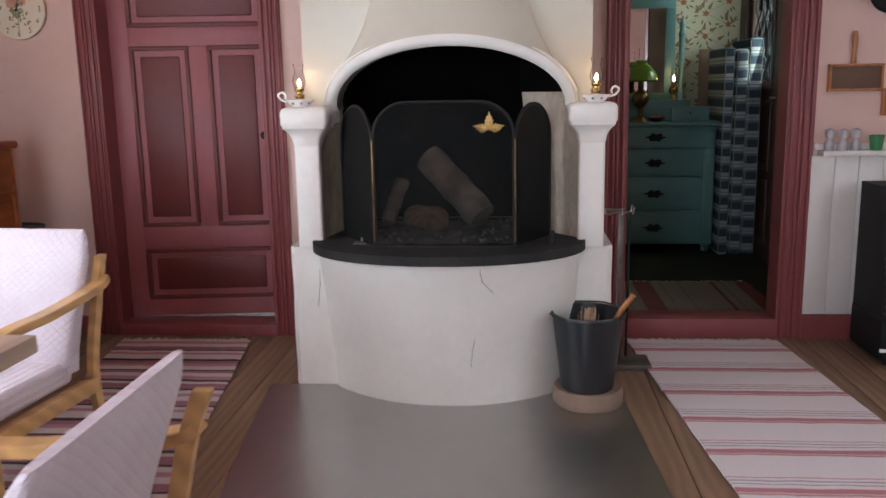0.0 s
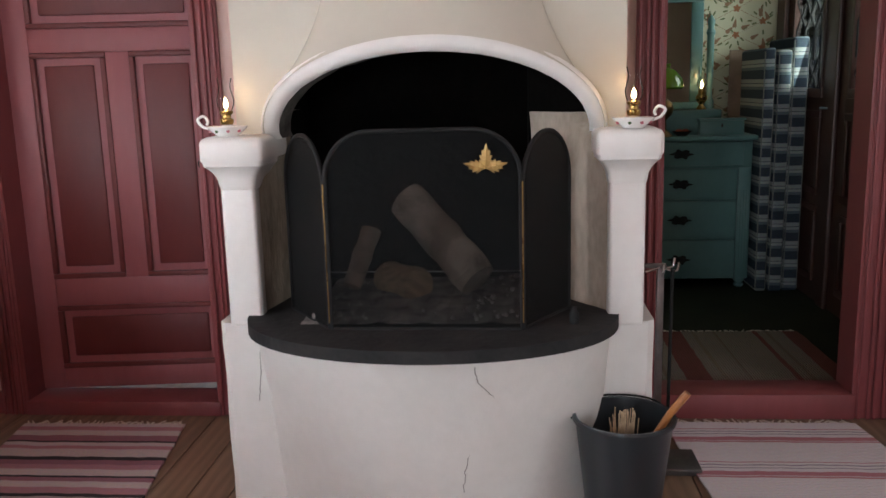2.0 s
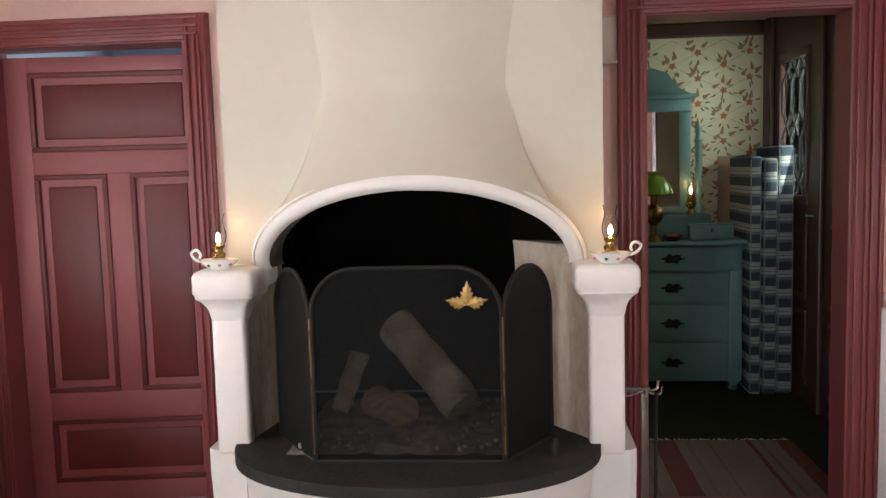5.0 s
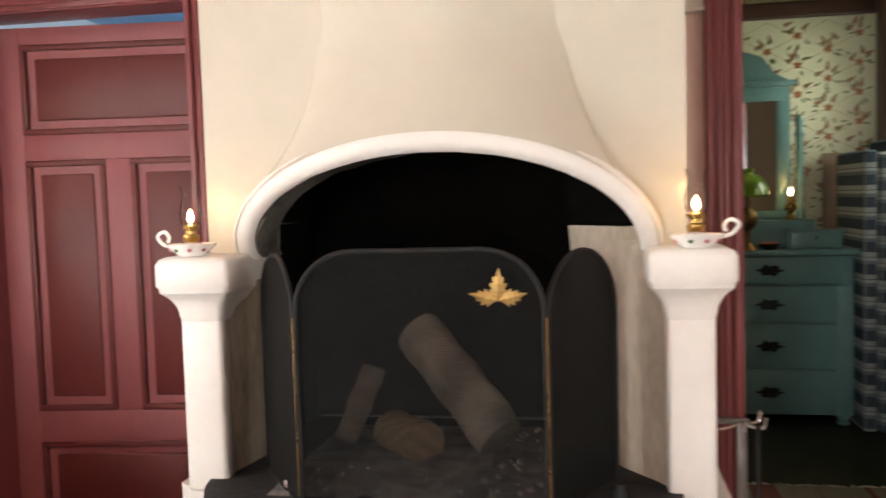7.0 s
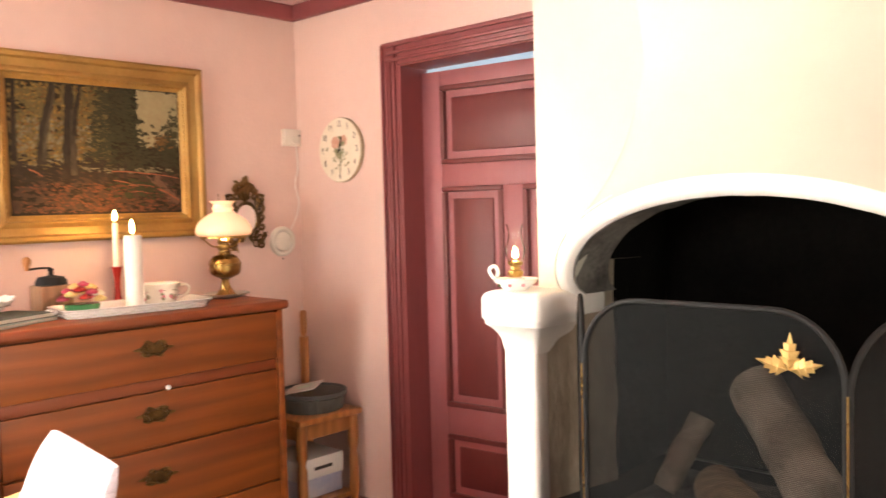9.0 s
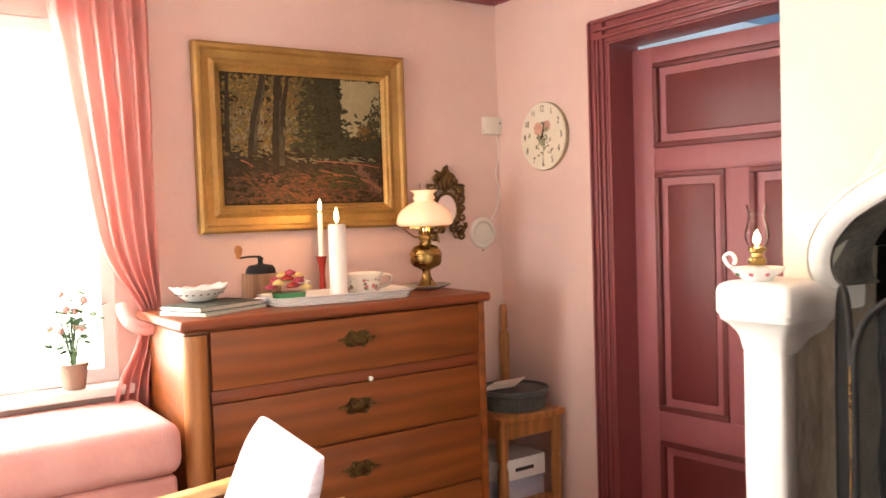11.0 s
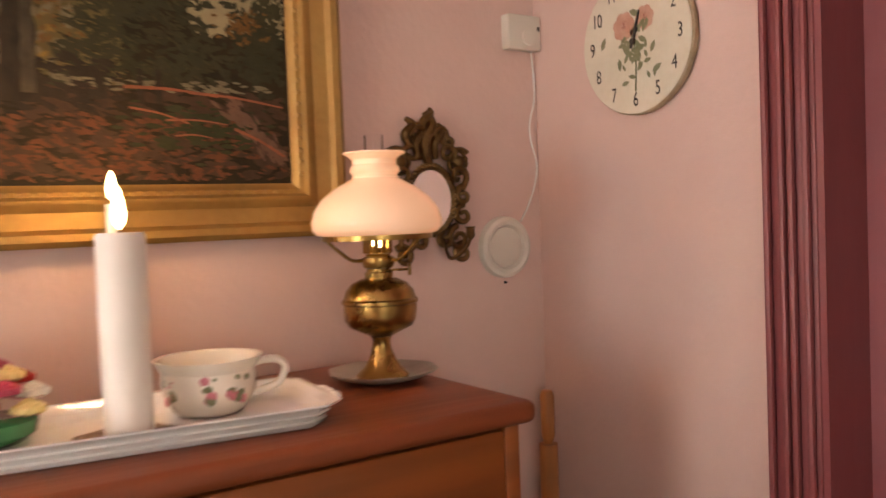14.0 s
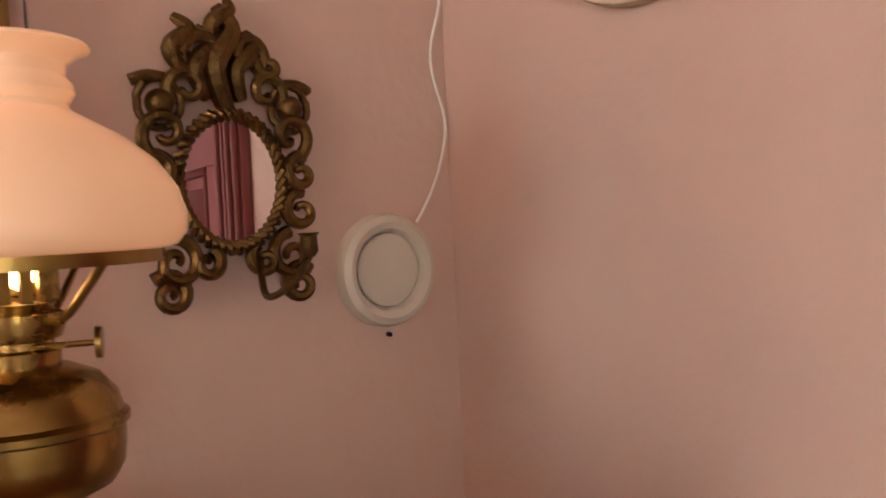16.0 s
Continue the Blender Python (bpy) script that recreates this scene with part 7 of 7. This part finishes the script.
def hall_door_parts():
    for y0, y1 in ((4.75, 5.38), (5.64, 6.30)):
        t = thing("porch_panel", (HX, (y0 + y1) / 2, 0.1), "dark brown panelled porch door leaf", "door", "", "structure")
        for za, zb in ((0.15, 0.60), (0.66, 1.14)):
            bm = bmesh.new()
            for b in ((y0 + 0.05, y1 - 0.05, za, za + 0.04), (y0 + 0.05, y1 - 0.05, zb - 0.04, zb), (y0 + 0.05, y0 + 0.09, za + 0.04, zb - 0.04), (y1 - 0.09, y1 - 0.05, za + 0.04, zb - 0.04)):
                box(bm, HX - 0.016, HX - 0.0005, *b, bevel=0.005)
            part("panel_moulding", bm, M_DKBROWN, t)
    t = thing("latch", (HX, 5.50, 1.15), "plain steel lever latch on the dark door", "latch")
    part("lever", tube([(HX - 0.001, 5.50, 1.16), (HX - 0.04, 5.50, 1.16), (HX - 0.045, 5.60, 1.16)], 0.006, 8), M_CHROME, t)
    bm = boxed(HX - 0.03, HX, 5.44, 5.56, HF, HZ - 0.01, 0.01)
    setting("trim_hall_post", bm, M_DKBROWN, "dark brown door post", "trim")


hall_door_parts()


# ---- east part of the north wall ----
def wainscot():
    w = setting("wainscot", boxed(1.831, XR, YB - 0.010, YB - 0.0005, 0.125, 0.912), M_WHITE, "white painted tongue and groove boarding", "wainscot")
    me = mesh_of("board", boxed(-0.0555, 0.0555, YB - 0.024, YB - 0.0105, 0.125, 0.914, bevel=0.003, seg=2), M_WHITE)
    for k in range(12):
        ob = new("board", me)
        ob.location.x, ob.parent = 1.890 + 0.1125 * k, w
    t = thing("wall_shelf", (2.5, YB, 0.93), "narrow white shelf above the boarding", "shelf")
    part("plank", boxed(1.868, 3.0, YB - 0.085, YB - 0.0005, 0.915, 0.94, 0.004), M_WHITE, t)
    part("backing", boxed(1.848, 3.0, YB - 0.018, YB - 0.0006, 0.9405, 0.972, 0.003), M_WHITE, t)


wainscot()


def shelf_things():
    for k, x in enumerate((1.903, 1.966, 2.025)):
        t = thing("figurine", (x, YB - 0.05, 0.9405), "small blue and white ceramic figure, plain round top", "figurine", "figures on the shelf")
        part("figure", lathe([(0.0, 0), (0.022, 0), (0.024, 0.02), (0.017, 0.045), (0.010, 0.055), (0.019, 0.068), (0.023, 0.083), (0.018, 0.098), (0.0, 0.106)], PLACE[t], 20), mat("blue_white_glaze", (0.62, 0.58, 0.56), (0.28, 0.32, 0.42), 22, 0.3), t)
    t = thing("green_tumbler", (2.12, YB - 0.05, 0.9405), "dark green glass tumbler on the shelf", "tumbler")
    part("glass", lathe([(0.0, 0), (0.026, 0), (0.034, 0.07), (0.031, 0.07), (0.024, 0.006), (0.0, 0.005)], PLACE[t], 24), M_GREEN, t)
    t = thing("crumb_pan", (2.02, YB, 1.23), "copper brown wall plaque with a wooden handle", "wall ornament")
    part("plate", boxed(1.90, 2.13, YB - 0.026, YB - 0.012, 1.225, 1.335, 0.005), mat("dark_leather_board", (0.12, 0.06, 0.035), (0.09, 0.045, 0.025), 12, 0.5), t)
    for b in ((1.89, 2.14, 1.217, 1.229), (1.89, 2.14, 1.331, 1.343), (1.89, 1.902, 1.229, 1.331), (2.128, 2.14, 1.229, 1.331)):
        part("rim", boxed(b[0], b[1], YB - 0.032, YB - 0.0005, b[2], b[3], 0.003), M_STOOL, t, "light wooden rim")
    part("handle", lathe([(0.0, 0), (0.012, 0.001), (0.010, 0.06), (0.014, 0.12), (0.010, 0.15), (0.0, 0.152)], (2.0, YB - 0.018, 1.3435), 14), M_STOOL, t, "pale wooden handle")
    t = thing("small_picture", (2.2, YB, 1.10), "small picture in a narrow wooden frame", "picture")
    part("frame", boxed(2.145, 2.26, YB - 0.02, YB - 0.0005, 1.10, 1.228, 0.004), M_STOOL, t)
    t = thing("round_pan", (2.14, YB, 1.66), "dark round iron pan hanging on the wall", "pan")
    bm = lathe([(0.0, 0), (0.08, 0.0), (0.095, 0.03), (0.09, 0.03), (0.075, 0.006), (0.0, 0.006)], seg=36)
    bmesh.ops.transform(bm, matrix=pose(2.14, YB - 0.001, 1.665, 90), verts=bm.verts)
    part("disc", bm, M_IRON, t)
    t = thing("wall_lamp_glass", (0.815, YB, 1.87), "clear square glass candle sconce on the wall", "wall sconce")
    part("backplate", boxed(0.78, 0.85, YB - 0.012, YB - 0.0005, 1.873, 2.05, 0.004), M_OFFW, t)
    part("glass_front", boxed(0.783, 0.847, YB - 0.05, YB - 0.045, 1.878, 2.04, 0.002), M_GLASS, t)
    part("bottom", boxed(0.781, 0.849, YB - 0.052, YB - 0.0125, 1.867, 1.8775, 0.002), M_OFFW, t)


shelf_things()


def gas_heater():
    x0, x1, y0, y1 = 2.045, 2.46, 3.50, 3.86
    t = thing("gas_heater", ((x0 + x1) / 2, y0, 0), "black cabinet gas heater with a wire guard", "heater")
    part("cabinet", prism([(x0, y0 + 0.05, 0.05), (x0, y1, 0.05), (x0, y1, 0.80), (x0, y0 + 0.16, 0.80), (x0, y0 + 0.08, 0.50), (x0, y0 + 0.05, 0.30)], (x1 - x0, 0, 0)), M_HEATER, t)
    part("plinth", boxed(x0 - 0.01, x1 + 0.01, y0, y1, 0.02, 0.22, 0.02, 3), M_HEATER, t)
    for k in range(3):
        part("burner_plate", boxed(x0 + 0.05 + 0.115 * k, x0 + 0.15 + 0.115 * k, y0 + 0.035, y0 + 0.0495, 0.27, 0.42, 0.003), M_CERAMIC, t, "pale ceramic burner plate")
    for k in range(8):
        z = 0.24 + 0.035 * k
        part("guard_wire", tube([(x0 + 0.01, y0 + 0.06, z), (x0 + 0.01, y0 + 0.0, z), (x1 - 0.01, y0 + 0.0, z), (x1 - 0.01, y0 + 0.06, z)], 0.003, 6), M_CHROME, t, "chrome guard wire")
    for k in range(4):
        part("castor", lathe([(0.0, 0), (0.018, 0), (0.018, 0.02), (0.0, 0.021)], ((x0 + 0.04, x1 - 0.04)[k % 2], (y0 + 0.05, y1 - 0.05)[k // 2], 0), 12), M_IRON, t)
    part("badge", boxed(x0 - 0.0125, x0 + 0.05, y0 - 0.003, y0 + 0.004, 0.07, 0.085), M_PORC, t, "white mark")


gas_heater()
floorboards()
